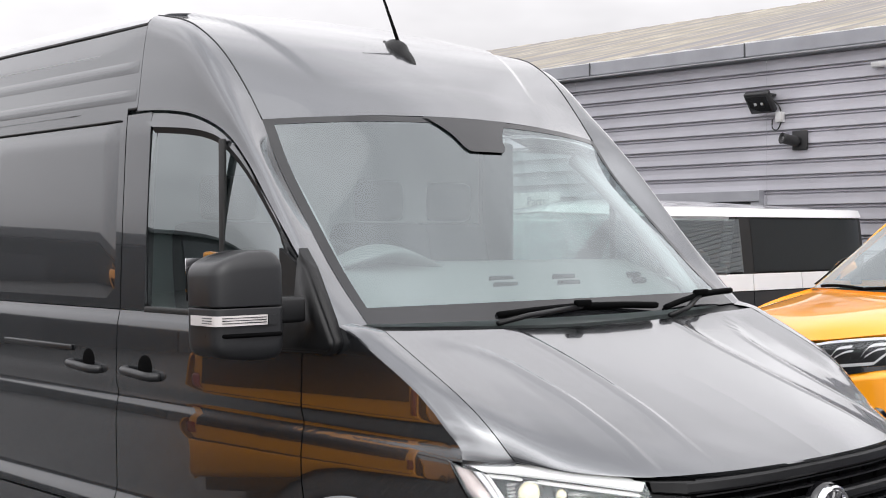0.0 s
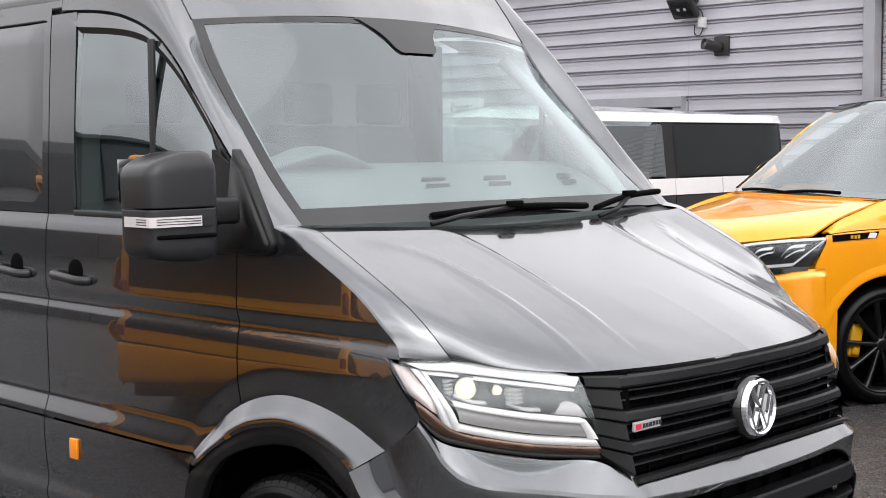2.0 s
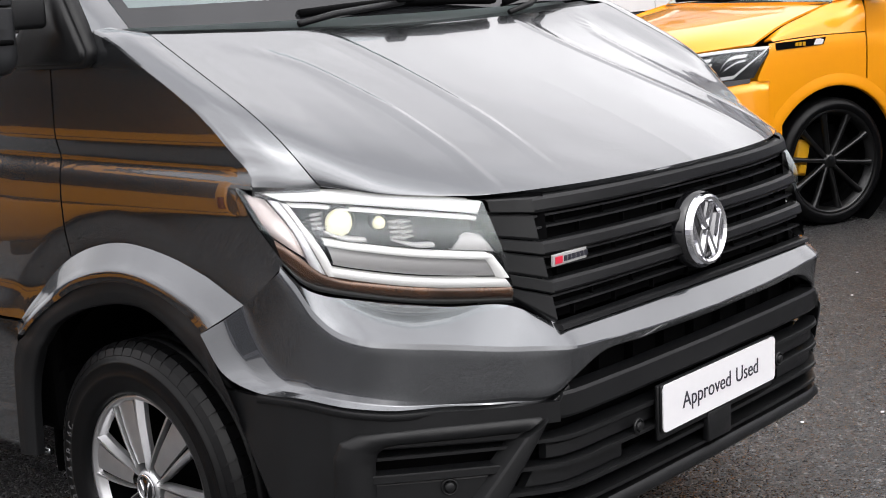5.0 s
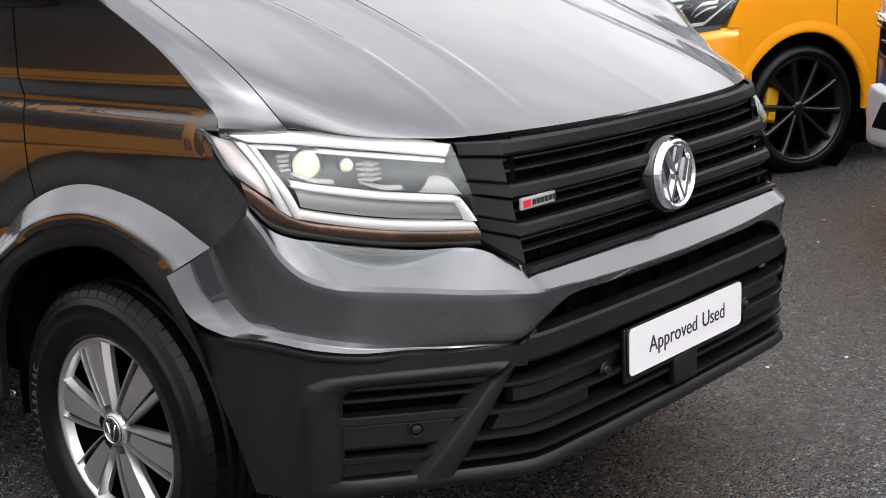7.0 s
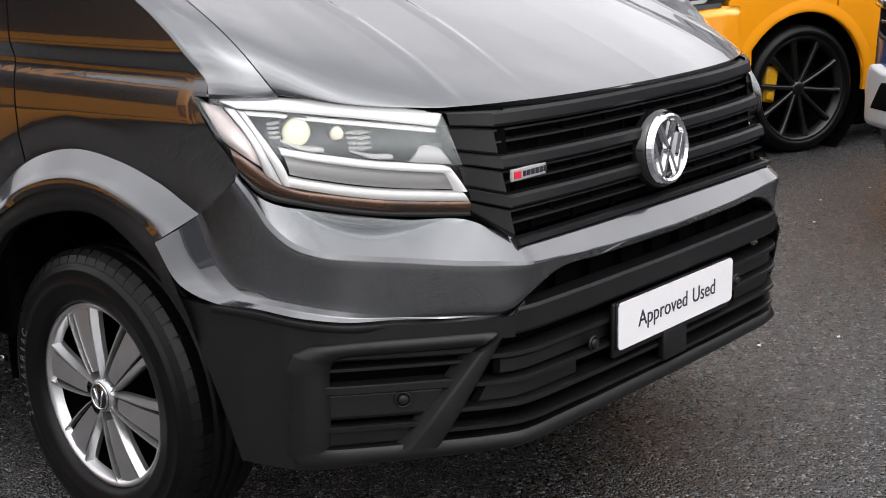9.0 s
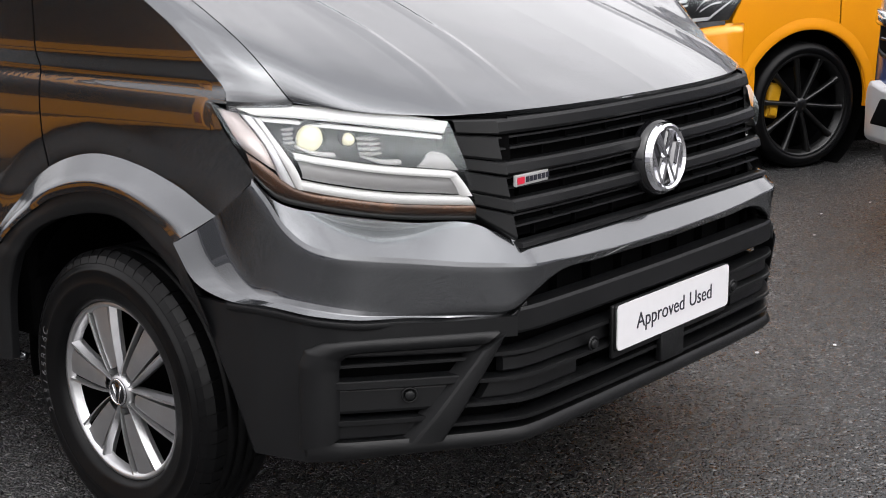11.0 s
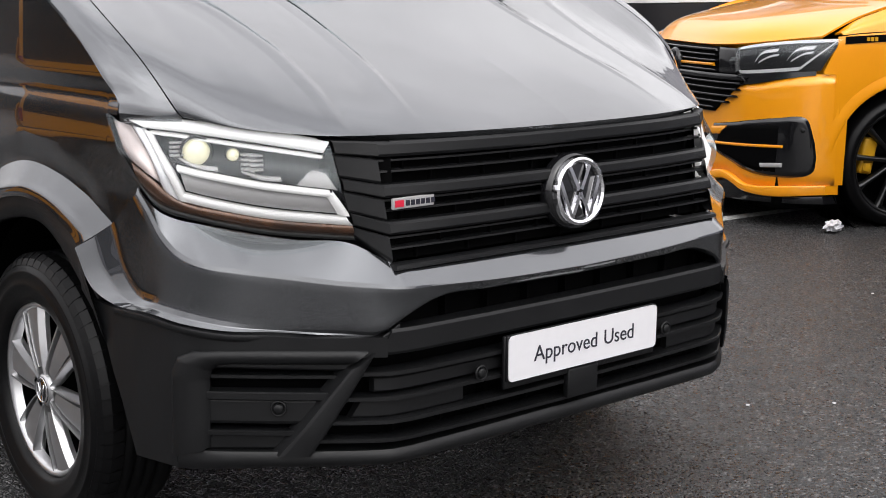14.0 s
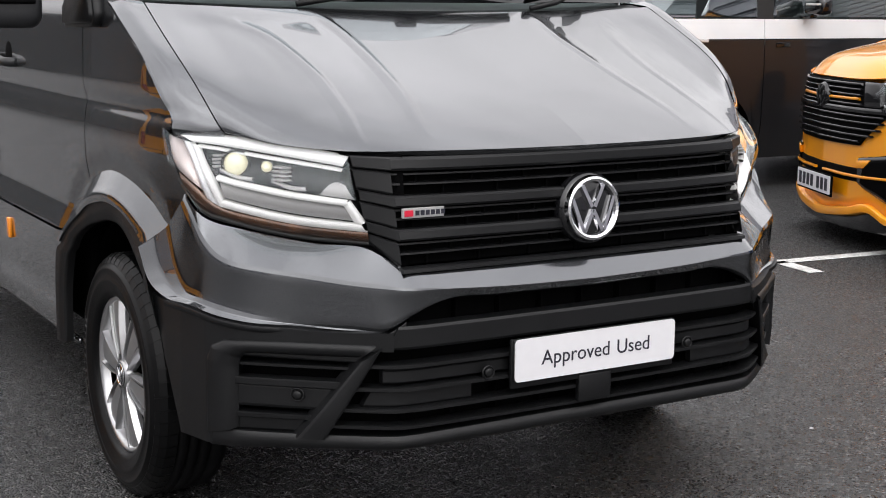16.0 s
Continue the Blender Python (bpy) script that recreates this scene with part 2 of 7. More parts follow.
def box(bm, c, size, bevel=0.0, m=None, seg=2):
    """A box, its edges rounded, in a bmesh."""
    mm = (m or Matrix()) @ Matrix.Translation(c) @ Matrix.Diagonal((*size, 1))
    vs = bmesh.ops.create_cube(bm, size=1, matrix=mm)["verts"]
    if bevel:
        es = {e for v in vs for e in v.link_edges}
        bmesh.ops.bevel(bm, geom=list(es), offset=bevel, segments=seg, affect="EDGES", profile=0.5)
    return bm


def revolve(bm, profile, m=None, n=48, closed=False, arc=(0, 360)):
    """Turns (radius, height) points round z."""
    m = m or Matrix()
    full = abs(arc[1] - arc[0] - 360) < 1e-6
    steps = n if full else n + 1
    rings = []
    for i in range(steps):
        a = radians(arc[0] + (arc[1] - arc[0]) * i / n)
        rings.append([bm.verts.new(m @ Vector((r * math.cos(a), r * math.sin(a), h))) for r, h in profile])
    for i in range(n):
        a, b = rings[i], rings[(i + 1) % steps]
        for k in range(len(profile) - (0 if closed else 1)):
            l = (k + 1) % len(profile)
            try:
                bm.faces.new((a[k], b[k], b[l], a[l]))
            except ValueError:
                pass
    return bm


def tube(bm, pts, r, n=10, cap=True, r_end=None):
    """A round bar along points."""
    P = [Vector(p) for p in pts]
    rings = []
    for i, p in enumerate(P):
        d = (P[min(i + 1, len(P) - 1)] - P[max(i - 1, 0)]).normalized()
        q = d.to_track_quat("Z", "X").to_matrix()
        rr = r + ((r_end if r_end is not None else r) - r) * i / max(len(P) - 1, 1)
        rings.append([bm.verts.new(p + q @ Vector((rr * math.cos(2 * math.pi * k / n), rr * math.sin(2 * math.pi * k / n), 0))) for k in range(n)])
    for a, b in zip(rings, rings[1:]):
        for k in range(n):
            bm.faces.new((a[k], a[(k + 1) % n], b[(k + 1) % n], b[k]))
    if cap:
        bm.faces.new(rings[0][::-1])
        bm.faces.new(rings[-1])
    return bm


def prism(bm, poly, place, depth, bevel=0.0):
    """A flat outline of (a, b) points, set into space by place(a, b, d), d running from 0 to depth."""
    f = [bm.verts.new(place(a, b, 0.0)) for a, b in poly]
    k = [bm.verts.new(place(a, b, depth)) for a, b in poly]
    n = len(poly)
    top = bm.faces.new(f)
    bm.faces.new(k[::-1])
    for i in range(n):
        bm.faces.new((f[i], k[i], k[(i + 1) % n], f[(i + 1) % n]))
    if bevel:
        bmesh.ops.bevel(bm, geom=list(top.edges), offset=bevel, segments=2, affect="EDGES")
    return bm


def words(name, text, size, m, material, parent, depth=0.0008, label="", space=1.0):
    c = bpy.data.curves.new(name, "FONT")
    c.body, c.size, c.extrude, c.align_x, c.align_y, c.space_character = text, size, depth, "CENTER", "CENTER", space
    tmp = bpy.data.objects.new(name, c)
    scene.collection.objects.link(tmp)
    me = bpy.data.meshes.new_from_object(tmp.evaluated_get(bpy.context.evaluated_depsgraph_get()))
    bpy.data.objects.remove(tmp)
    me.materials.clear()
    me.materials.append(material)
    ob = new(name, me)
    ob.parent = parent
    ob.matrix_local = m
    if label:
        tagged(ob, label=label)
    return ob


def smooth_table(v, xs, ys, w=0.02):
    return sum(float(np.interp(v + d * w, xs, ys)) for d in (-1, -0.5, 0, 0.5, 1)) / 5
# ---- ground and building ----
def asphalt():
    m = bpy.data.materials.new("damp_asphalt")
    m.use_nodes = True
    t = m.node_tree
    p = t.nodes["Principled BSDF"]
    tc = t.nodes.new("ShaderNodeTexCoord")

    def noise_(scale, detail=3.0, rough=0.5):
        n = t.nodes.new("ShaderNodeTexNoise")
        n.inputs["Scale"].default_value, n.inputs["Detail"].default_value, n.inputs["Roughness"].default_value = scale, detail, rough
        t.links.new(tc.outputs["Object"], n.inputs["Vector"])
        return n.outputs["Fac"]

    def rng(src, a, b, c, d):
        r = t.nodes.new("ShaderNodeMapRange")
        for k, v in zip(("From Min", "From Max", "To Min", "To Max"), (a, b, c, d)):
            r.inputs[k].default_value = v
        t.links.new(src, r.inputs["Value"])
        return r.outputs["Result"]

    vor = t.nodes.new("ShaderNodeTexVoronoi")
    vor.inputs["Scale"].default_value = 125.0
    t.links.new(tc.outputs["Object"], vor.inputs["Vector"])
    ramp = t.nodes.new("ShaderNodeValToRGB")
    ramp.color_ramp.elements[0].color = (0.004, 0.0039, 0.0039, 1)
    ramp.color_ramp.elements[1].color = (0.22, 0.217, 0.216, 1)
    ramp.color_ramp.elements[0].position = 0.10
    step = ramp.color_ramp.elements.new(0.86)
    step.color = (0.012, 0.0118, 0.0117, 1)
    sep = t.nodes.new("ShaderNodeSeparateColor")
    t.links.new(vor.outputs["Color"], sep.inputs["Color"])
    t.links.new(sep.outputs["Red"], ramp.inputs["Fac"])
    mul = t.nodes.new("ShaderNodeMixRGB")
    mul.blend_type = "MULTIPLY"
    mul.inputs["Fac"].default_value = 1
    t.links.new(ramp.outputs["Color"], mul.inputs["Color1"])
    t.links.new(rng(noise_(1.1, 6, 0.6), 0.3, 0.7, 0.65, 1.25), mul.inputs["Color2"])
    t.links.new(mul.outputs["Color"], p.inputs["Base Color"])
    # some chips are wet and shiny, others dull; damp patches lie over them
    wet = t.nodes.new("ShaderNodeMath")
    wet.operation = "MULTIPLY"
    t.links.new(rng(sep.outputs["Green"], 0.0, 1.0, 0.14, 0.62), wet.inputs[0])
    t.links.new(rng(noise_(0.8, 5, 0.6), 0.3, 0.7, 0.75, 1.25), wet.inputs[1])
    t.links.new(wet.outputs[0], p.inputs["Roughness"])
    bp = t.nodes.new("ShaderNodeBump")
    bp.inputs["Strength"].default_value, bp.inputs["Distance"].default_value = 1.0, 0.0065
    t.links.new(rng(vor.outputs["Distance"], 0.0, 0.8, 1.0, 0.0), bp.inputs["Height"])
    t.links.new(bp.outputs["Normal"], p.inputs["Normal"])
    p.inputs["Specular IOR Level"].default_value = 0.95
    return m


ASPHALT = asphalt()
bm = bmesh.new()
bmesh.ops.create_grid(bm, x_segments=60, y_segments=60, size=1.0)
for v in bm.verts:
    v.co = Vector((math.copysign(abs(v.co.x) ** 3.0, v.co.x) * 900, math.copysign(abs(v.co.y) ** 3.0, v.co.y) * 900, 0))
tagged(part("ground", bm, ASPHALT), "damp dark grey asphalt of a dealership car park", "ground", kind="structure")

LINE = mat("worn_white_line_paint", (0.62, 0.62, 0.60), rough=0.6, grain=0.35, grain_scale=60, stain=0.25, stain_scale=8, bump=0.5, bump_scale=150)

# cladding wall, seen beyond the parked cars
WX, EAVE = 10.0, 3.76
CLAD = mat("grey_coated_cladding", (0.47, 0.465, 0.505), rough=0.42, metal=0.25, grain=0.03, stain=0.08, stain_scale=1.3)
CLAD_T = mat("grey_trim_metal", (0.33, 0.335, 0.36), rough=0.45, metal=0.25, grain=0.04, stain=0.12, stain_scale=2)
ROOFM = mat("weathered_cream_roofing", (0.30, 0.27, 0.21), rough=0.8, grain=0.12, grain_scale=40, stain=0.28, stain_scale=1.6)
rt = ROOFM.node_tree
rp = rt.nodes["Principled BSDF"]
rmap, rnz, rrm, rmx = (rt.nodes.new(k) for k in ("ShaderNodeMapping", "ShaderNodeTexNoise", "ShaderNodeMapRange", "ShaderNodeMixRGB"))
rmap.inputs["Scale"].default_value = (0.16, 9.0, 0.16)
rnz.inputs["Scale"].default_value, rnz.inputs["Detail"].default_value = 0.8, 5.0
rrm.inputs["From Min"].default_value, rrm.inputs["From Max"].default_value = 0.44, 0.58
rmx.inputs["Color2"].default_value = (0.19, 0.18, 0.185, 1)
rsrc = rp.inputs["Base Color"].links[0].from_socket
for a, b in ((next(n for n in rt.nodes if n.type == "TEX_COORD").outputs["Object"], rmap.inputs["Vector"]), (rmap.outputs["Vector"], rnz.inputs["Vector"]), (rnz.outputs["Fac"], rrm.inputs["Value"]),
             (rrm.outputs["Result"], rmx.inputs["Fac"]), (rsrc, rmx.inputs["Color1"]), (rmx.outputs["Color"], rp.inputs["Base Color"])):
    rt.links.new(a, b)
SHUT = mat("roller_shutter_dark", (0.055, 0.057, 0.062), rough=0.5, metal=0.3, grain=0.05)
SHUT_L = mat("roller_shutter_light", (0.52, 0.52, 0.53), rough=0.45, metal=0.2, grain=0.03, stain=0.05)


def clad_profile(z0, z1, pitch=0.1725, rib=0.048):
    """Heights and depths of trapezoid ribs from z0 to z1."""
    out, z = [], -0.205 + pitch * max(0, math.ceil((z0 + 0.205) / pitch) - 1)
    while z < z1 - 0.001:
        for dz, d in ((0.0, 0.0), (pitch * 0.35, 0.003), (pitch * 0.66, 0.0), (pitch * 0.675, rib), (pitch * 0.745, rib), (pitch * 0.765, 0.018), (pitch * 0.845, 0.014), (pitch * 0.86, rib * 0.9), (pitch * 0.925, rib * 0.9), (pitch * 0.965, 0.004)):
            if z0 <= z + dz <= z1:
                out.append((z + dz, d))
        z += pitch
    out.append((z1, 0.0))
    return out


def clad_sheet(y0, y1, z0, z1, parent, phase=0.0):
    bm = bmesh.new()
    prof = clad_profile(z0, z1)
    a = [bm.verts.new((WX + d, y0, z)) for z, d in prof]
    b = [bm.verts.new((WX + d, y1, z)) for z, d in prof]
    for i in range(len(prof) - 1):
        bm.faces.new((a[i], b[i], b[i + 1], a[i + 1]))
    return part("panel", bm, CLAD, parent, smooth=False)


wall = new("wall_east")
tagged(wall, "grey horizontally ribbed metal cladding wall with roller shutters", "wall", kind="structure")
Z_T = EAVE - 0.005
DOOR_A, DOOR_B, DOOR_H = 7.28, 9.86, 2.10     # dark shutter
DOOR_C, DOOR_D = 1.66, 4.76                    # light shutter
OPEN_H = 3.3
for y0, y1, z0 in ((-40, -12, 0.0), (-12, -5, 0.0), (-5, DOOR_C, 0.0), (DOOR_C, DOOR_D, OPEN_H), (DOOR_D, 7.11, 0.0), (7.114, DOOR_A, 0.0), (DOOR_A, DOOR_B, DOOR_H), (DOOR_B, 10.08, 0.0), (10.084, 13.16, 0.0),
                   (13.164, 17, 0.0), (17.004, 25, 0.0), (25.004, 40, 0.0)):
    clad_sheet(y0, y1, z0, Z_T, wall)
bm = box(bmesh.new(), (WX + 0.30, 0, 1.85), (0.30, 80, 3.7))
back = part("core", bm, CLAD_T, wall, smooth=False)
# openings are cut by leaving the core behind recessed shutters


def shutter(y0, y1, z0, z1, material, pitch, label):
    bm = bmesh.new()
    n = int((z1 - z0) / pitch)
    prof = []
    for i in range(n):
        z = z0 + i * pitch
        prof += [(z, 0.012), (z + pitch * 0.2, 0.0), (z + pitch * 0.8, 0.0), (z + pitch * 0.98, 0.012)]
    prof.append((z1, 0.012))
    a = [bm.verts.new((WX + 0.11 + d, y0, z)) for z, d in prof]
    b = [bm.verts.new((WX + 0.11 + d, y1, z)) for z, d in prof]
    for i in range(len(prof) - 1):
        bm.faces.new((a[i], b[i], b[i + 1], a[i + 1]))
    door = part("roller_shutter", bm, material, None, smooth=False)
    tagged(door, label, "shutter", kind="structure")
    bm = bmesh.new()
    w = 0.13
    box(bm, (WX - 0.005, y0 - w / 2, z1 / 2), (0.16, w, z1), 0.008)
    box(bm, (WX - 0.005, y1 + w / 2, z1 / 2), (0.16, w, z1), 0.008)
    box(bm, (WX - 0.012, (y0 + y1) / 2, z1 + w / 2 - 0.02), (0.18, y1 - y0 + 2 * w, w), 0.008)
    part("door_frame", bm, CLAD_T, door, "grey folded steel surround", smooth=False)
    return door


shutter(DOOR_A, DOOR_B, 0.0, DOOR_H, SHUT, 0.075, "dark closed roller shutter in a grey steel surround")
shutter(DOOR_C, DOOR_D, 0.0, OPEN_H, SHUT_L, 0.055, "pale grey closed roller shutter in a grey steel surround")

# fascia, gutter edge and low pitched roof
bm = bmesh.new()
box(bm, (WX - 0.05, 0, EAVE + 0.075), (0.16, 80, 0.16), 0.01)
box(bm, (WX - 0.065, 0, EAVE - 0.025), (0.19, 80, 0.02), 0.004)
fascia = tagged(part("fascia", bm, CLAD_T, smooth=False), "grey metal fascia along the top of the cladding", "trim", kind="structure")
for y in (9.71, 7.32, 4.56, 1.76, 12.86, 15.66):
    bm = box(bmesh.new(), (WX - 0.136, y, EAVE + 0.075), (0.006, 0.02, 0.165))
    part("joint_strip", bm, SHUT, fascia, smooth=False)
bm = bmesh.new()
ys = [-40 + 0.12 * i for i in range(0, 667)]
lo, hi = [], []
for i, y in enumerate(ys):
    d = 0.008 if i % 4 in (1, 2) else 0.0
    lo.append(bm.verts.new((WX - 0.13, y, EAVE + 0.16 + d)))
    hi.append(bm.verts.new((WX + 9.0, y, EAVE + 2.30 + d)))
for i in range(len(ys) - 1):
    bm.faces.new((lo[i], hi[i], hi[i + 1], lo[i + 1]))
tagged(part("roof_sheeting", bm, ROOFM, smooth=False), "weathered cream corrugated roof sheeting above the cladding", "roof", kind="structure")
# ---- the grey van ----
van = thing("panel_van", Matrix(), "dark grey metallic high-roof panel van with lit headlights, parked on asphalt", "van")
HUB_Y, HUB_Z = 0.998, 0.348

# half width of the body side by height, behind the front taper
ZT = (0.30, 0.37, 0.44, 0.462, 0.482, 0.60, 0.70, 0.72, 0.745, 0.80, 0.95, 1.04, 1.085, 1.115, 1.136, 1.142, 1.178, 1.195, 1.30, 1.37, 1.400, 1.43, 1.50, 1.75, 2.05, 2.20, 2.38, 2.48)
XT = (0.965, 0.990, 1.010, 1.008, 0.999, 1.010, 1.014, 1.012, 1.006, 0.988, 0.990, 0.9915, 0.9885, 0.984, 0.978, 0.978, 0.9885, 0.9900, 0.9868, 0.984, 0.980, 0.972, 0.970, 0.960, 0.944, 0.930, 0.900, 0.870)

# the flared arch: outer edge, inner edge and opening, as (y, z) from the back over the top to the front
ARCH_O = [(1.445, 0.700), (1.353, 0.800), (1.250, 0.875), (1.130, 0.928), (1.000, 0.953), (0.870, 0.942), (0.740, 0.905), (0.606, 0.846)]
ARCH_I = [(1.362, 0.695), (1.282, 0.760), (1.205, 0.806), (1.126, 0.838), (0.990, 0.864), (0.873, 0.855), (0.778, 0.820), (0.705, 0.778)]
ARCH_B = [(1.385, 0.372), (1.365, 0.560), (1.285, 0.700), (1.190, 0.762), (1.089, 0.792), (0.995, 0.806), (0.905, 0.797), (0.768, 0.738), (0.662, 0.655), (0.590, 0.560), (0.542, 0.464), (0.497, 0.347)]
RIM_Y, RIM_Z = np.array([p[0] for p in ARCH_O]), np.array([p[1] for p in ARCH_O])


def flare_dip(y, z):
    """How far the side draws in towards the foot of the arch flare, from 0 to 1."""
    if not 0.45 < y < 1.55 or z > 1.06 or z < 0.68:
        return 0.0
    ay, az, by, bz_ = RIM_Y[:-1], RIM_Z[:-1], RIM_Y[1:], RIM_Z[1:]
    t = np.clip(((y - ay) * (by - ay) + (z - az) * (bz_ - az)) / ((by - ay) ** 2 + (bz_ - az) ** 2), 0, 1)
    d = float(np.min(np.hypot(y - ay - t * (by - ay), z - az - t * (bz_ - az))))
    if (y - 0.998) ** 2 + (z - 0.348) ** 2 < 0.36 and z < float(np.interp(y, RIM_Y[::-1], RIM_Z[::-1])):
        d = 0.0
    u = max(0.0, 1 - d / 0.075)
    return u * u * (3 - 2 * u) * min(1.0, max(0.0, (1.50 - y) / 0.08)) * min(1.0, max(0.0, (y - 0.60) / 0.12))


def side_x(y, z, w=0.010):
    x = smooth_table(z, ZT, XT, w)
    if y < 1.25:
        # the flank tapers to the front, less so above the lamp
        taper = 0.040 - 0.018 * max(0.0, min(1.0, (z - 0.92) / 0.12))
        x -= taper * ((1.25 - y) / 0.65) ** 2
    return x - 0.009 * flare_dip(y, z)


def arch_z(y):
    if not 0.606 <= y <= 1.445:
        return -1.0
    return float(np.interp(y, [p[0] for p in ARCH_O[::-1]], [p[1] for p in ARCH_O[::-1]])) - 0.006


def side_panel(name, ys, low, high, s, nv=30, hem=0.012, off=0.0, material=PAINT, parent=van, label=""):
    """A panel on the body side between two height functions of y."""
    grid = []
    for k in range(nv + 1):
        row = []
        for y in ys:
            a, b = low(y), high(y)
            z = a + (b - a) * k / nv
            row.append(Vector((side_x(y, z) + off, y, z)))
        grid.append(row)
    return part(name, sheet(grid, s, hem), material, parent, label)


def span(a, b, n):
    return [a + (b - a) * i / n for i in range(n + 1)]


EDGE_Y = (0.535, 0.555, 0.59, 0.63, 0.70, 0.77, 0.855, 0.96, 1.035, 1.20)
EDGE_Z = (1.112, 1.132, 1.172, 1.212, 1.264, 1.305, 1.349, 1.402, 1.428, 1.432)


def wing_top(y):
    return smooth_table(y, EDGE_Y, EDGE_Z, 0.012)


def bonnet_edge(n):
    """The bonnet's side edge from the lamp to the windscreen."""
    out = []
    for i in range(n):
        v = (i / (n - 1)) ** 1.8
        out.append(Vector((0.849 + 0.037 * v + 0.030 * math.sin(math.pi * v ** 0.6), 0.450 + 0.490 * v, 1.096 + 0.322 * (0.27 * (1 - (1 - v) ** 6) + 0.73 * v))))
    return out


for s in (-1, 1):
    # front wing: side, and the strip that turns over to the bonnet's shut line
    seam = lambda y: 0.941 + (y - 0.487) * (0.846 - 0.949) / 0.119 if y < 0.606 else arch_z(y)
    wing = side_panel("front_wing", span(0.588, 1.202, 44), seam, wing_top, s, 44, hem=0.0)
    side_panel("wing_nose", span(0.487, 0.588, 12), seam, lambda y: min(1.101, 0.953 + (y - 0.487) * 1.45), s, 10, hem=0.0, parent=wing)
    side_panel("wing_corner", span(0.546, 0.588, 10), lambda y: 1.099, wing_top, s, 8, hem=0.0, parent=wing)
    # the crisp fold along the wing's top, and the strip from there to the bonnet's shut line
    n = 15
    shut_c = [(p.x + 0.004, p.y, p.z) for p in bonnet_edge(n)[:-1]] + [(0.890, 0.945, 1.419), (0.886, 1.018, 1.428)]
    ys_ = [float(np.interp(i / n, (0, 0.12, 0.3, 0.5, 0.75, 0.92, 1.0), (0.538, 0.565, 0.625, 0.715, 0.865, 0.985, 1.043))) for i in range(n + 1)]
    edge_c = [(side_x(y, wing_top(y)), y, wing_top(y)) for y in ys_]
    edge_c[0], edge_c[-1] = (0.956, 0.546, 1.104), (0.971, 1.043, 1.429)
    swell = [min(1.0, i / 4) for i in range(n + 1)]
    turn_c = [tuple(Vector(a).lerp(Vector(b), 0.06) + k * Vector((0.0015, -0.001, 0.0045))) for k, a, b in zip(swell, edge_c, shut_c)]
    mid_c = [tuple(Vector(a).lerp(Vector(b), 0.5) + Vector((0.002, -0.003, -0.001)) + k * Vector((0.001, 0, 0.010))) for k, a, b in zip(swell, edge_c, shut_c)]
    strip_g = loft([edge_c, turn_c], 60, 3, straight=True) + loft([turn_c, mid_c, shut_c], 60, 14)[1:]
    lip_c = [r[0] for r in strip_g]
    part("wing_flange", sheet([lip_c, [p + Vector((-0.010, 0.014, -0.030)) for p in lip_c]], s, 0.0), PAINT, wing)
    part("wing_top", sheet(strip_g, s, 0.0, flip=True, creases=(0,)), PAINT, wing)
    # door
    door = side_panel("front_door", span(1.208, 1.48, 14) + span(1.52, 2.385, 18), lambda y: max(0.722, arch_z(y)), lambda y: 1.432, s, 56)
    # lower strip below the doors
    side_panel("sill_panel", span(1.435, 2.385, 16), lambda y: 0.372, lambda y: 0.714, s, 16, label="dark grey lower door strip")
    side_panel("rear_sill_panel", span(2.392, 5.6, 30), lambda y: 0.372, lambda y: 0.714, s, 16)
    # sliding door and rear side
    side_panel("sliding_door", span(2.392, 3.72, 20), lambda y: 0.722, lambda y: 1.432, s, 56)
    side_panel("rear_side_panel", span(3.727, 5.93, 24), lambda y: 0.722, lambda y: 1.432, s, 40)
    # bright sill edge
    bm = bmesh.new()
    tube(bm, [(s * 0.972, y, 0.365) for y in span(1.40, 5.6, 12)], 0.010, 8)
    part("sill_edge", bm, PAINT, van)

    # upper body: pillars and window surround
    def up_low(y):
        return 1.436
    side_panel("side_wall_upper", span(2.392, 5.93, 40), up_low, lambda y: 2.155, s, 26)

# inner shell: cargo box, and near-black filler blocks added so that gaps read dark
bm = bmesh.new()
box(bm, (0, 4.2, 1.40), (1.80, 3.40, 2.0), 0.02)
part("cargo_lining", bm, INTERIOR, van, "pale grey cargo bulkhead", smooth=False)
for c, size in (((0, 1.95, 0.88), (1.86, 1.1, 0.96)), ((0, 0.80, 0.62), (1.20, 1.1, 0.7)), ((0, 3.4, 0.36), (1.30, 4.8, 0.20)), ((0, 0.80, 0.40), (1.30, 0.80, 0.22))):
    part("floor_pan", box(bmesh.new(), c, size, 0.02), PLASTIC_SHADE, van, smooth=False)

# ---- upper cab ----
FRAME = [(0.971, 1.045, 1.426), (0.969, 1.122, 1.504), (0.966, 1.205, 1.588), (0.955, 1.406, 1.787), (0.945, 1.549, 1.928), (0.938, 1.693, 2.030), (0.934, 1.884, 2.098), (0.933, 2.081, 2.128), (0.933, 2.318, 2.142)]
SCREEN = [(0.885, 1.020, 1.432), (0.870, 1.175, 1.555), (0.855, 1.318, 1.690), (0.828, 1.545, 1.915), (0.812, 1.665, 2.075), (0.814, 1.765, 2.200), (0.822, 1.880, 2.322), (0.832, 2.00, 2.410), (0.840, 2.125, 2.466), (0.845, 2.318, 2.505)]
PILLAR = [(0.945, 1.030, 1.434), (0.940, 1.16, 1.55), (0.935, 1.30, 1.70), (0.925, 1.474, 1.900), (0.918, 1.60, 2.035), (0.912, 1.735, 2.165), (0.900, 1.980, 2.360), (0.890, 2.318, 2.455)]
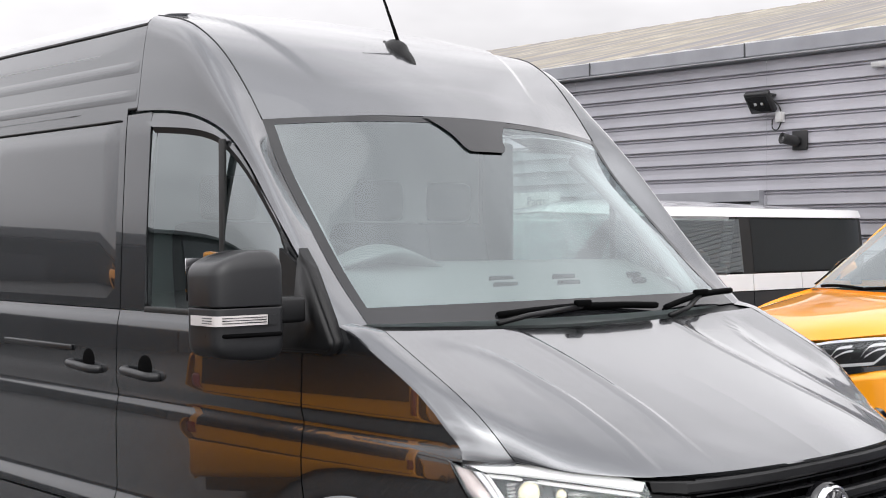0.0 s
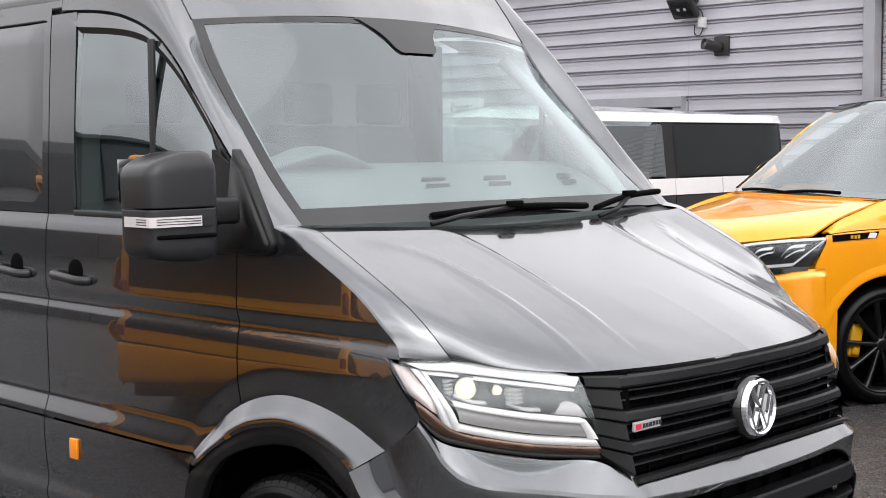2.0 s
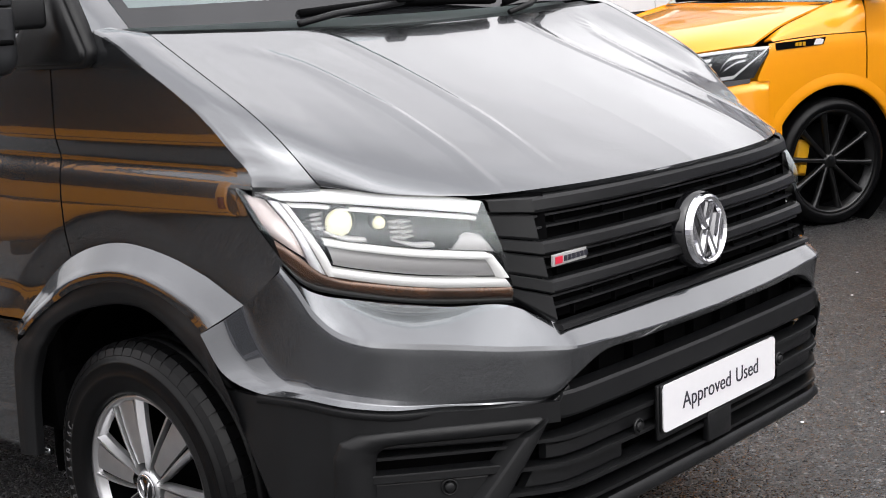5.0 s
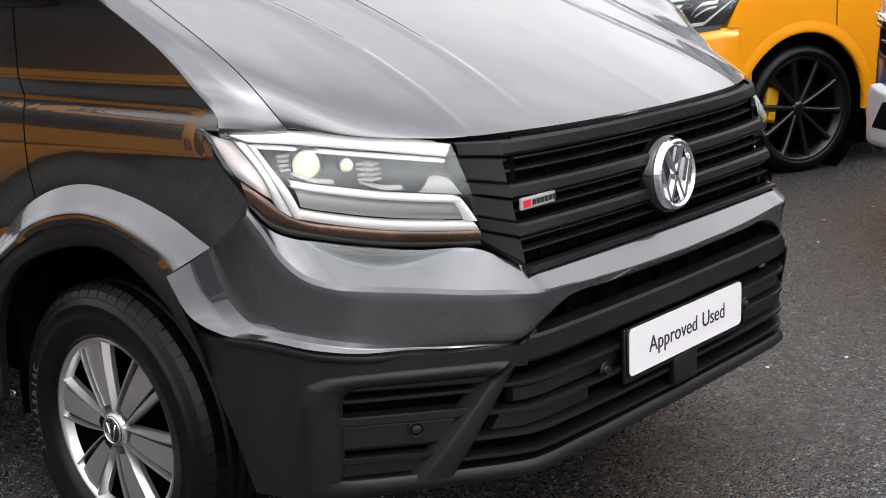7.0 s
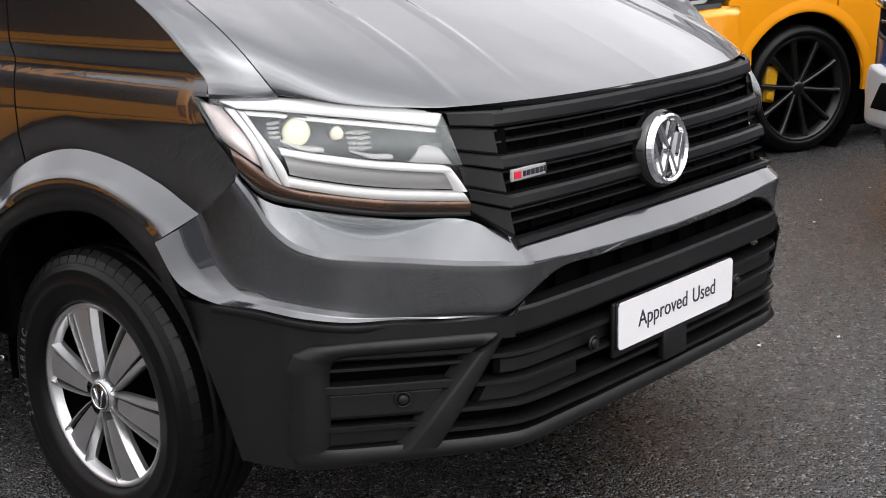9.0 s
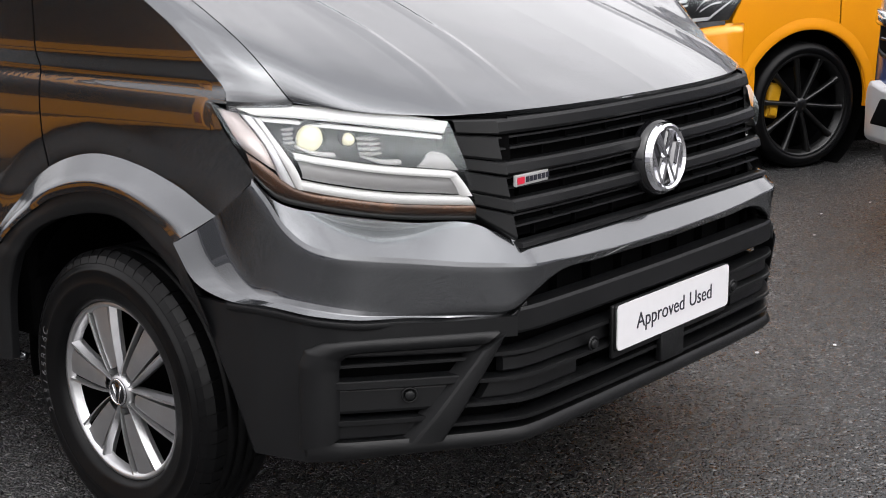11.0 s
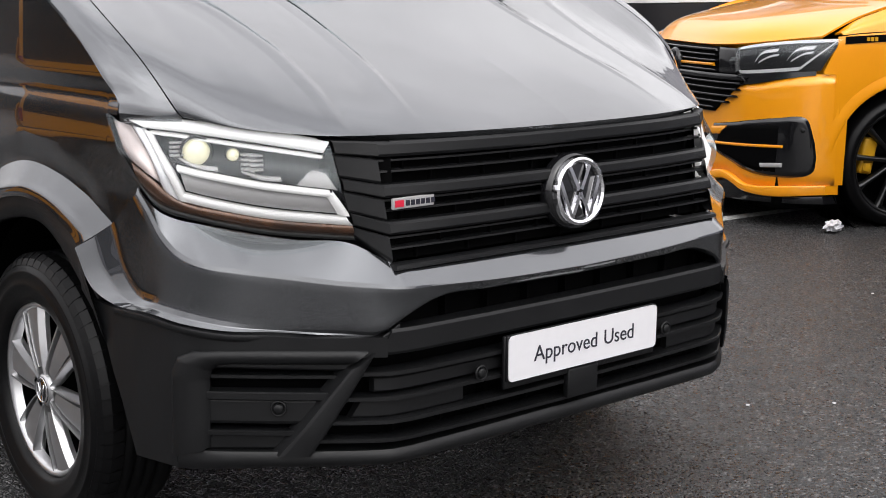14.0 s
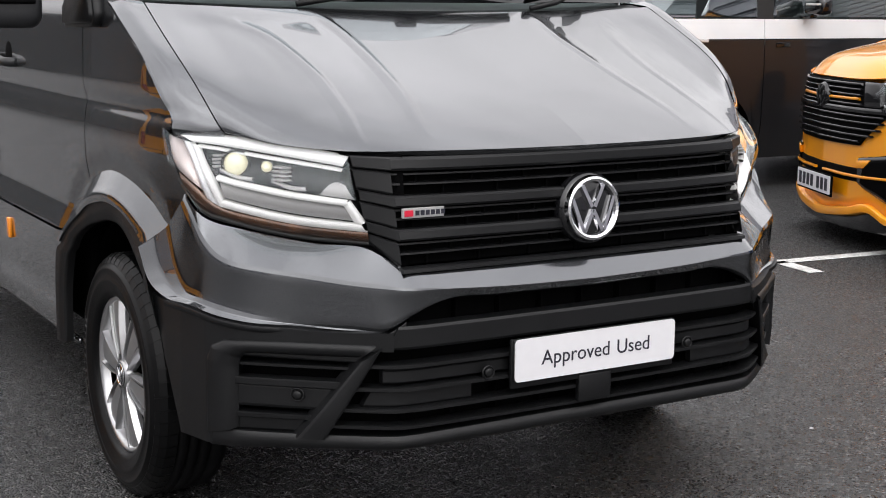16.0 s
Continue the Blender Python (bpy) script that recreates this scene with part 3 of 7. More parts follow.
WIN = [(0.955, 1.290, 1.600), (0.955, 1.345, 1.690), (0.952, 1.376, 1.735), (0.948, 1.542, 1.900), (0.945, 1.686, 1.998), (0.944, 1.793, 2.034), (0.944, 1.945, 2.056), (0.944, 2.178, 2.074)]
ROOFC = [(0, 1.555, 2.118), (0, 1.70, 2.245), (0, 1.90, 2.375), (0, 2.08, 2.462), (0, 2.318, 2.545)]


for s in (-1, 1):
    part("a_pillar", sheet(loft([FRAME, PILLAR, SCREEN], 60, 14), s, 0.0), PAINT, van, "dark grey cab side and windscreen pillar")
    # door frame round the window, rubber seal, pane
    inner = [(0.972, 1.215, 1.448), (0.962, 1.25, 1.53)] + WIN
    outer = [(0.975, 1.130, 1.448), (0.970, 1.155, 1.53)] + [(f[0] + 0.001, f[1], f[2] - 0.012) for f in FRAME[2:]]
    g = loft([[(x, y + 0.004, z) for x, y, z in inner], outer], 60, 5)
    part("door_frame", sheet(g, s, 0.012), PAINT, van, "dark grey window frame of the cab door")
    g = loft([[(x - 0.012, y + 0.02, z - 0.02) for x, y, z in inner], [(x - 0.004, y + 0.004, z) for x, y, z in inner]], 60, 3)
    part("window_seal", sheet(g, s, 0.004), SEAL, van)
    top = [(x - 0.016, y + 0.01, z - 0.008) for x, y, z in inner] + [(0.936, 2.19 if s < 0 else 2.37, 2.068)]
    low = [(0.958, y, 1.425) for _, y, _ in top]
    pane = part("side_window", sheet(loft([low, [(0.958, (a[1] + b[1]) / 2, (a[2] + b[2]) / 2) for a, b in zip(low, top)], top], 40, 12), s), GLASS_S, van, "tinted cab door glass")
    pane.visible_shadow = False
    # divider post, rear post of the door, belt seal
    bm = bmesh.new()
    box(bm, (s * 0.955, 1.682, 1.715), (0.016, 0.028, 0.58), 0.004)
    part("window_divider", bm, SEAL, van)
    bm = bmesh.new()
    box(bm, (s * 0.966, 1.72, 1.440), (0.020, 0.95, 0.022), 0.006)
    part("belt_seal", bm, SEAL, van)
    back_y = 2.196 if s < 0 else 2.362
    g = [[Vector((side_x(y, z), y, z)) for y in span(back_y, 2.385, 6)] for z in span(1.436, 2.128, 24)]
    part("door_post", sheet(g, s, 0.012), PAINT, van)
    g = [[Vector((side_x(y, z) - 0.014, y, z)) for y in span(back_y - 0.03, back_y + 0.004, 3)] for z in span(1.436, 2.09, 10)]
    part("window_seal", sheet(g, s, 0.0), SEAL, van)
    # the cargo roof's side takes over the cab's section at the joint
    cut = spl([FRAME[-1], PILLAR[-1], SCREEN[-1]], 30)

    def roof_x(y, z):
        u = max(0.0, min(1.0, (y - 2.32) / 0.45))
        return float(np.interp(z, [p.z for p in cut], [p.x for p in cut])) * (1 - u) + side_x(y, z) * u
    g = [[Vector((roof_x(y, z), y, z)) for y in span(2.321, 2.80, 12) + span(2.9, 5.93, 20)] for z in span(2.150, 2.462, 16)]
    part("roof_side", sheet(g, s, 0.0), PAINT, van)
    part("joint_backing", sheet([[p + Vector((-0.008, dy, -0.004)) for p in cut] for dy in (-0.02, 0.03)], s, 0.0), SEAL, van)
    for z in (2.312, 2.205):
        g = [[Vector((roof_x(y, z + dz) + 0.0005 + d * min(1.0, (y - 2.34) / 0.06), y, z + dz)) for y in span(2.34, 2.8, 10) + span(2.9, 5.8, 16)] for dz, d in ((-0.026, 0.0), (-0.008, 0.0030), (0.004, 0.0032), (0.020, 0.0))]
        part("roof_pressing", sheet(g, s), PAINT, van)
    # gutter and roof-joint dark strips
    bm = bmesh.new()
    tube(bm, [(s * 0.929, y, 2.150) for y in span(2.325, 5.9, 30)], 0.006, 6)
    part("drip_channel", bm, SEAL, van)
    bm = bmesh.new()
    tube(bm, [(s * 0.872, y, 2.470 - 0.0) for y in span(2.31, 5.9, 30)], 0.006, 6)
    part("roof_joint", bm, SEAL, van)
    # rear side pressing: raised border round a shallow blank panel
    for a, b in ((2.44, 3.68), (3.78, 5.6)):
        g = [[Vector((side_x(y, z) + 0.007 * (1 if 0 < i < 19 and 0 < k < 15 else 0), y, z)) for i, y in enumerate(span(a, b, 19))] for k, z in enumerate(span(1.47, 2.105, 15))]
        part("side_pressing", sheet(g, s), PAINT, van)
        bm = bmesh.new()
        tube(bm, [(s * (side_x(3, 2.106) + 0.004), y, 2.110) for y in span(a, b, 6)], 0.004, 6)
        part("pressing_groove", bm, SEAL, van)

# roof
edge = SCREEN[4:]
left = [(-x, y, z) for x, y, z in edge]
q1 = [(0.42 * 1.0, a[1] * 0.72 + b[1] * 0.28, a[2] * 0.74 + b[2] * 0.26) for a, b in zip(spl(ROOFC, 6), spl(edge, 6))]
q2 = [(-x, y, z) for x, y, z in q1]
roof_g = loft([left, q2, ROOFC, q1, edge], 48, 121)
for row in roof_g:
    for p in row:
        xr = 0.56 + 0.17 * (p.y - 1.80) / 0.50
        k = max(0.0, min(1.0, (xr - abs(p.x)) / 0.030))
        p.z += 0.014 * k * k * (3 - 2 * k) * max(0.0, min(1.0, (p.y - 1.72) / 0.18))
part("cab_roof", sheet(roof_g, 1, 0.0), PAINT, van, "dark grey raised cab roof")
rows = []
for y, zc in ((2.325, 2.548), (2.55, 2.580), (3.0, 2.592), (4.5, 2.592), (5.9, 2.57)):
    rows.append([(-0.872, y, 2.478), (-0.80, y, 2.478 + (zc - 2.478) * 0.55), (-0.5, y, 2.478 + (zc - 2.478) * 0.9), (0, y, zc), (0.5, y, 2.478 + (zc - 2.478) * 0.9), (0.80, y, 2.478 + (zc - 2.478) * 0.55), (0.872, y, 2.478)])
part("cargo_roof", sheet(loft(rows, 40, 24), 1, 0.012, flip=False), PAINT, van, "dark grey cargo roof")
# raised pressings on the cab roof beside the joint
for s in (-1, 1):
    bm = bmesh.new()
    tube(bm, [(p.x * s, p.y, p.z) for p in spl(edge, 30)], 0.0028, 6)
    part("roof_joint", bm, SEAL, van)
g = [[Vector((x, 5.95, z)) for x in span(-0.9, 0.9, 6)] for z in span(0.5, 2.45, 8)]
part("rear_door", sheet(g, 1, 0.02, flip=True), PAINT, van)

# windscreen
def screen_grid(inset, lift=0.0, nu=30, nv=20):
    bot_c, top_c = Vector((0, 0.955, 1.425)), Vector((0, 1.548, 2.112))
    grid = []
    for k in range(nv):
        t = k / (nv - 1)
        t2 = inset[2] + (1 - inset[2] - inset[1]) * t
        e = spl(SCREEN[:5], 101)[int(round(t2 * 100))]
        c = bot_c.lerp(top_c, t2)
        row = []
        for i in range(nu + 1):
            u = (-1 + 2 * i / nu) * (1 - inset[0] / e.x)
            w = abs(u) ** 2.2
            row.append(Vector((e.x * u, c.y + (e.y - c.y) * w - lift, c.z + (e.z - c.z) * w + lift * 0.6)))
        grid.append(row)
    return grid


part("windscreen_glass", sheet(screen_grid((0, 0, 0)), 1, 0.0), GLASS, van, "clear laminated windscreen").visible_shadow = False
outer_g, inner_g = screen_grid((0, 0, 0), 0.0012), screen_grid((0.033, 0.030, 0.080), 0.0012)
bm = bmesh.new()
def ring(g):
    return [p for p in g[0]] + [r[-1] for r in g[1:]] + g[-1][-2::-1] + [r[0] for r in g[-2:0:-1]]
A = [bm.verts.new(p) for p in ring(outer_g)]
B = [bm.verts.new(p) for p in ring(inner_g)]
for i in range(len(A)):
    j = (i + 1) % len(A)
    bm.faces.new((A[i], A[j], B[j], B[i]))
part("windscreen_frit", bm, FRIT, van, "black printed windscreen border")
g_ = [[row[i] for i in range(len(row))] for row in screen_grid((0, 0, 0), 0.0060, 60, 60)]
bm = bmesh.new()
V_ = {}
for k in range(48, 60):
    half_w = (2.9, 3.5, 3.8)[k - 48] if k < 51 else 3.9 + 0.09 * (k - 50) ** 1.7
    cols_ = [30 + (-half_w + 2 * half_w * i / 10) for i in range(11)]
    for i, c in enumerate(cols_):
        j = int(c)
        V_[k, i] = bm.verts.new(g_[k][j].lerp(g_[k][min(j + 1, 60)], c - j))
for k in range(48, 59):
    for i in range(10):
        bm.faces.new((V_[k, i], V_[k, i + 1], V_[k + 1, i + 1], V_[k + 1, i]))
part("sensor_patch", bm, FRIT, van, "black printed sensor area of the windscreen")
# ---- bonnet and front ----
FRONT_C = [(0, 0.070, 1.064), (0.22, 0.080, 1.064), (0.42, 0.112, 1.064), (0.60, 0.178, 1.064), (0.69, 0.250, 1.070), (0.78, 0.350, 1.082), (0.849, 0.450, 1.096)]
REAR_C = [(0, 0.920, 1.395), (0.22, 0.921, 1.397), (0.42, 0.925, 1.402), (0.60, 0.929, 1.407), (0.70, 0.932, 1.411), (0.80, 0.936, 1.414), (0.886, 0.940, 1.418)]


def mirr(c):
    return [(-x, y, z) for x, y, z in c]


def bonnet_line(a, b, n=56):
    """One run over the bonnet from its front edge to the windscreen: steep at the nose, then flattening."""
    a, b = Vector(a), Vector(b)
    out = []
    w = 0.07 + 0.20 * min(1.0, abs(a.x) / 0.85) ** 11
    for i in range(n):
        v = (i / (n - 1)) ** 1.8
        out.append(Vector((a.x + (b.x - a.x) * v + math.copysign(0.030 * math.sin(math.pi * v ** 0.6) * (abs(a.x) / 0.85) ** 2, a.x), a.y + (b.y - a.y) * v, a.z + (b.z - a.z) * (w * (1 - (1 - v) ** 6) + (1 - w) * v))))
    return out


fc, rc = spl(FRONT_C, 220), spl(REAR_C, 220)
half_rows = [bonnet_line(a, b) for a, b in zip(fc, rc)]
g = [[Vector((-p.x, p.y, p.z)) for p in r] for r in half_rows[:0:-1]] + half_rows
# two pressed ridges run forward from the windscreen on each side: a short rise to a crisp crest, then a longer fall
OUTER = ((0.20, 0.33, 0.43, 0.51, 0.63, 0.74, 0.80, 0.84, 0.875, 0.90), (0.590, 0.570, 0.562, 0.556, 0.566, 0.584, 0.610, 0.645, 0.695, 0.74))
INNER = ((0.20, 0.41, 0.57, 0.71, 0.81, 0.92), (0.415, 0.375, 0.362, 0.357, 0.362, 0.385))
for row in g:
    for p in row:
        ax, y = abs(p.x), p.y
        fade = max(0.0, min(1.0, (y - 0.14) / 0.22))
        drop = 0.0
        for (ys_, xs_), end, deep in ((INNER, 0.915, 0.0040), (OUTER, 0.890, 0.0030)):
            d = ax - smooth_table(y, ys_, xs_, 0.03)
            f = fade * max(0.0, min(1.0, (end - y) / 0.07))
            rise, fall = max(0.0, min(1.0, 1 + d / 0.016)), max(0.0, min(1.0, d / 0.075))
            drop += f * (0.0036 * rise - 0.0036 * min(1.0, max(0.0, d / 0.03)) - deep * fall * fall * (3 - 2 * fall))
        k = max(0.0, min(1.0, (ax - 0.74) / 0.12))
        p.z += drop * (1 - k * k * (3 - 2 * k))
part("bonnet", sheet(g, 1, 0.014, flip=True), PAINT, van, "dark grey bonnet with two pressed creases on each side")

# scuttle and wipers
bm = bmesh.new()
sheet(loft([[(-0.90, 0.94, 1.405), (0, 0.915, 1.380), (0.90, 0.94, 1.405)], [(-0.89, 1.03, 1.425), (0, 0.97, 1.40), (0.89, 1.03, 1.425)]], 24, 4), 1, 0.0, bm=bm, flip=False)
part("scuttle", bm, PLASTIC, van, "black plastic scuttle panel")


def wiper(a, b, pivot, knee):
    w = part("wiper_arm", tube(bmesh.new(), [pivot, knee, ((Vector(a) + Vector(b)) / 2 + Vector((0, -0.012, 0.012)))], 0.009, 8), PLASTIC, van)
    bm = bmesh.new()
    n = 14
    pts = [Vector(a).lerp(Vector(b), i / n) + Vector((0, -0.010, 0.012 * math.sin(math.pi * i / n))) for i in range(n + 1)]
    tube(bm, pts, 0.011, 6)
    tube(bm, [p + Vector((0, 0.012, -0.008)) for p in pts], 0.005, 6)
    mid = pts[n // 2]
    box(bm, mid + Vector((0, -0.006, 0.010)), (0.07, 0.022, 0.022), 0.005)
    part("wiper_blade", bm, PLASTIC_SHADE, w)
    return w


wiper((-0.40, 0.985, 1.442), (0.34, 0.955, 1.448), (-0.42, 0.955, 1.418), (-0.30, 0.945, 1.437))
wiper((0.39, 0.955, 1.438), (0.845, 1.01, 1.482), (0.40, 0.935, 1.410), (0.50, 0.935, 1.430))


# lower bumper plan: distance back from the front, by half width
PX = (0.0, 0.30, 0.52, 0.575, 0.64, 0.72, 0.80, 0.89, 0.943, 0.972, 0.992)
PY = (0.018, 0.022, 0.030, 0.040, 0.083, 0.145, 0.210, 0.287, 0.360, 0.450, 0.640)


def plan(x, z=0.5):
    ax = abs(x)
    y = smooth_table(ax, PX, PY, 0.012)
    return y + 0.05 * max(0.0, 0.42 - z) * (1 + ax)


def strip(bm, lo, hi, depth=0.03, off=0.0, n=30, roundness=0.0):
    """A bar across the front between two (x, z) curves, following the bumper's plan; off is proud when minus."""
    a, b = spl([(x, 0, z) for x, z in lo], n), spl([(x, 0, z) for x, z in hi], n)
    rows = []
    for t, d in ((0.0, depth), (0.0, 0.004), (0.12, 0.0), (0.5, -roundness), (0.88, 0.0), (1.0, 0.004), (1.0, depth)):
        rows.append([Vector((p.x + (r.x - p.x) * t, plan(p.x + (r.x - p.x) * t, p.z + (r.z - p.z) * t) + off + d, p.z + (r.z - p.z) * t)) for p, r in zip(a, b)])
    sheet(rows, 1, 0.0, bm=bm, flip=False, creases=(1, 2, 4, 5))
    for e in (0, -1):
        vs = [bm.verts.new(r[e]) for r in rows]
        bm.faces.new(vs if e == 0 else vs[::-1])
    return bm


# base strip is near-black, standing in for shade behind the lower grille
front = part("front_bumper", strip(bmesh.new(), [(-0.93, 0.335), (0.93, 0.335)], [(-0.90, 0.73), (0.90, 0.73)], 0.05, 0.085, 60), PLASTIC_SHADE, van, "dark grey front bumper with black lower grille")
# painted upper half
T = [(0, 0.064, 0.774), (0.30, 0.066, 0.776), (0.46, 0.070, 0.779), (0.535, 0.074, 0.781), (0.570, 0.114, 0.804), (0.60, 0.150, 0.824), (0.70, 0.252, 0.832), (0.79, 0.336, 0.850), (0.850, 0.386, 0.865), (0.893, 0.416, 0.877), (0.921, 0.440, 0.893), (0.938, 0.462, 0.918), (0.947, 0.486, 0.945)]
K = [(0, 0.012, 0.724), (0.30, 0.016, 0.730), (0.46, 0.024, 0.738), (0.555, 0.034, 0.744), (0.606, 0.074, 0.750), (0.66, 0.119, 0.755), (0.75, 0.198, 0.769), (0.825, 0.266, 0.782), (0.878, 0.318, 0.793), (0.910, 0.368, 0.812), (0.929, 0.412, 0.850), (0.942, 0.449, 0.905), (0.948, 0.486, 0.940)]
# the lower line where the panel turns out into its lip and the arch flare, and the lip's edge
FO = [(0, 0.024, 0.702), (0.30, 0.027, 0.706), (0.45, 0.032, 0.706), (0.540, 0.039, 0.674), (0.584, 0.056, 0.646), (0.66, 0.119, 0.644), (0.76, 0.206, 0.649), (0.85, 0.288, 0.667), (0.905, 0.352, 0.682), (0.935, 0.420, 0.689), (0.946, 0.497, 0.694), (0.951, 0.553, 0.746), (0.952, 0.606, 0.845)]
FI = [(0, 0.042, 0.694), (0.30, 0.045, 0.697), (0.455, 0.050, 0.696), (0.545, 0.055, 0.662), (0.588, 0.068, 0.635), (0.664, 0.126, 0.632), (0.770, 0.208, 0.640), (0.862, 0.279, 0.647), (0.922, 0.340, 0.657), (0.961, 0.435, 0.669), (0.986, 0.545, 0.670), (0.999, 0.634, 0.699), (1.004, 0.698, 0.779)]


def fuller(pts, a=1.0):
    """Rounds the front corner out by up to two centimetres."""
    out = []
    for x, y, z in pts:
        w = a * math.exp(-((x - 0.87) / 0.075) ** 2)
        out.append((x + 0.012 * w, y - 0.017 * w, z))
    return out


T, K, FO, FI = fuller(T, 0.5), fuller(K), fuller(FO), fuller(FI, 0.8)
K2, MID = [], []
for i, (k, f, e) in enumerate(zip(K, FO, FI)):
    c = min(1.0, k[0] / 0.9)
    K2.append((k[0] + 0.004 * c, k[1] - 0.001, k[2] + (f[2] - k[2]) * 0.10))
    b = -0.003 * c
    MID.append(((f[0] + e[0]) / 2 + b, (f[1] + e[1]) / 2 + 0.002 * c, (f[2] + e[2]) / 2 - 0.003 * c))


def knots(pts, per=9):
    """A smooth run through pts with the same number of steps between each two of them."""
    P = [Vector(p) for p in pts]
    h = [(b - a).length for a, b in zip(P, P[1:])]
    d = [(b - a) / q for a, b, q in zip(P, P[1:], h)]
    m = [d[0]] + [(d[k - 1] * h[k] + d[k] * h[k - 1]) / (h[k - 1] + h[k]) for k in range(1, len(d))] + [d[-1]]
    out = []
    for k, q in enumerate(h):
        for j in range(per):
            t = j / per
            out.append(P[k] * (2 * t ** 3 - 3 * t * t + 1) + m[k] * q * (t ** 3 - 2 * t * t + t) + P[k + 1] * (3 * t * t - 2 * t ** 3) + m[k + 1] * q * (t ** 3 - t * t))
    return out + [P[-1]]


runs = [knots(c) for c in (FI, MID, FO, K2, K, T)]
panel_g = [runs[0]]
for a, b in zip(runs, runs[1:]):
    panel_g += [[p.lerp(q, i / 6) for p, q in zip(a, b)] for i in range(1, 7)]
for s in (-1, 1):
    part("painted_panel", sheet(panel_g, s, 0.006, creases=(24,)), PAINT, front, "dark grey painted bumper panel with flared end")

for s in (-1, 1):
    # black ledge that catches the light below the painted panel
    led = [[p + Vector((dx, dy, dz)) for p in knots(FI[3:11])] for dx, dy, dz in ((-0.010, 0.020, -0.003), (0.004, -0.006, -0.006), (0.006, -0.008, -0.013), (0.002, -0.001, -0.022))]
    part("ledge", sheet(led, s, 0.0, flip=True, creases=(1,)), PLASTIC, front, "black ledge under the painted bumper panel")

for s in (-1, 1):
    # corner panel: runs over and round the fog pocket to the wheel arch
    def half(pts):
        return [(s * x, z) for x, z in pts]
    bm = bmesh.new()
    end_y = lambda z: float(np.interp(z, (0.30, 0.347, 0.464, 0.56, 0.655), (0.48, 0.497, 0.542, 0.59, 0.650)))
    us = span(0, 1, 60)
    zs = span(0.322, 0.585, 10) + span(0.585, 1.0, 5)[1:]
    V = {}
    for i, u in enumerate(us):
        for k, z in enumerate(zs):
            if z > 0.585:
                zt = float(np.interp(u, (0, 0.25, 0.5, 0.75, 1.0), (0.630, 0.630, 0.641, 0.660, 0.660)))
                z = 0.585 + (zt - 0.585) * (z - 0.585) / 0.415
            # along the plan from beside the middle grille to the arch
            ye = end_y(z)
            if u < 0.55:
                x = 0.585 + (0.915 - 0.585) * u / 0.55
                y = plan(x, z)
            else:
                y0 = plan(0.915, z)
                y = y0 + (ye - y0) * (u - 0.55) / 0.45
                x = float(np.interp(y, [plan(q, z) for q in PX], PX)) if y < plan(0.984, z) else 0.985
            V[i, k] = bm.verts.new((s * x, y, z))
    for i in range(60):
        for k in range(len(zs) - 1):
            if k >= 10 or us[i] >= 0.55:
                q = (V[i, k], V[i + 1, k], V[i + 1, k + 1], V[i, k + 1])
                bm.faces.new(q if s > 0 else q[::-1])
    bmesh.ops.delete(bm, geom=[v for v in bm.verts if not v.link_faces], context="VERTS")
    bm.normal_update()
    rim = [e for e in bm.edges if e.is_boundary]
    ext = bmesh.ops.extrude_edge_only(bm, edges=rim)["geom"]
    for v in [v for v in ext if isinstance(v, bmesh.types.BMVert)]:
        v.co += Vector((-s * 0.012, 0.022, 0))
    for e in rim:
        e.smooth = False
    part("corner_panel", bm, PLASTIC, front, "black grained bumper corner")
    bm = bmesh.new()
    strip(bm, half([(0.625, 0.552), (0.915, 0.560)]), half([(0.605, 0.588), (0.915, 0.590)]), 0.05, 0.012, 16)
    strip(bm, half([(0.66, 0.532), (0.915, 0.533)]), half([(0.655, 0.541), (0.915, 0.542)]), 0.05, 0.020, 14)
    strip(bm, half([(0.675, 0.485), (0.915, 0.487)]), half([(0.665, 0.504), (0.915, 0.506)]), 0.05, 0.004, 14)
    strip(bm, half([(0.70, 0.428), (0.915, 0.430)]), half([(0.69, 0.485), (0.915, 0.488)]), 0.05, 0.018, 14)
    strip(bm, half([(0.745, 0.402), (0.915, 0.402)]), half([(0.74, 0.414), (0.915, 0.415)]), 0.05, 0.010, 14)
    strip(bm, half([(0.75, 0.368), (0.915, 0.366)]), half([(0.745, 0.402), (0.915, 0.402)]), 0.05, 0.024, 14)
    if s < 0:
        bmesh.ops.reverse_faces(bm, faces=bm.faces)
    part("fog_pocket_slats", bm, PLASTIC, front)
    # raised frame of the pocket and the slanting strut
    bm = bmesh.new()
    outer_p = [(0.945, 0.352), (0.945, 0.44), (0.944, 0.545), (0.937, 0.580), (0.915, 0.598), (0.88, 0.602), (0.76, 0.602), (0.622, 0.602)]
    inner_p = [(0.893, 0.372), (0.893, 0.44), (0.892, 0.530), (0.888, 0.552), (0.876, 0.564), (0.855, 0.568), (0.76, 0.568), (0.655, 0.568)]
    rows_ = []
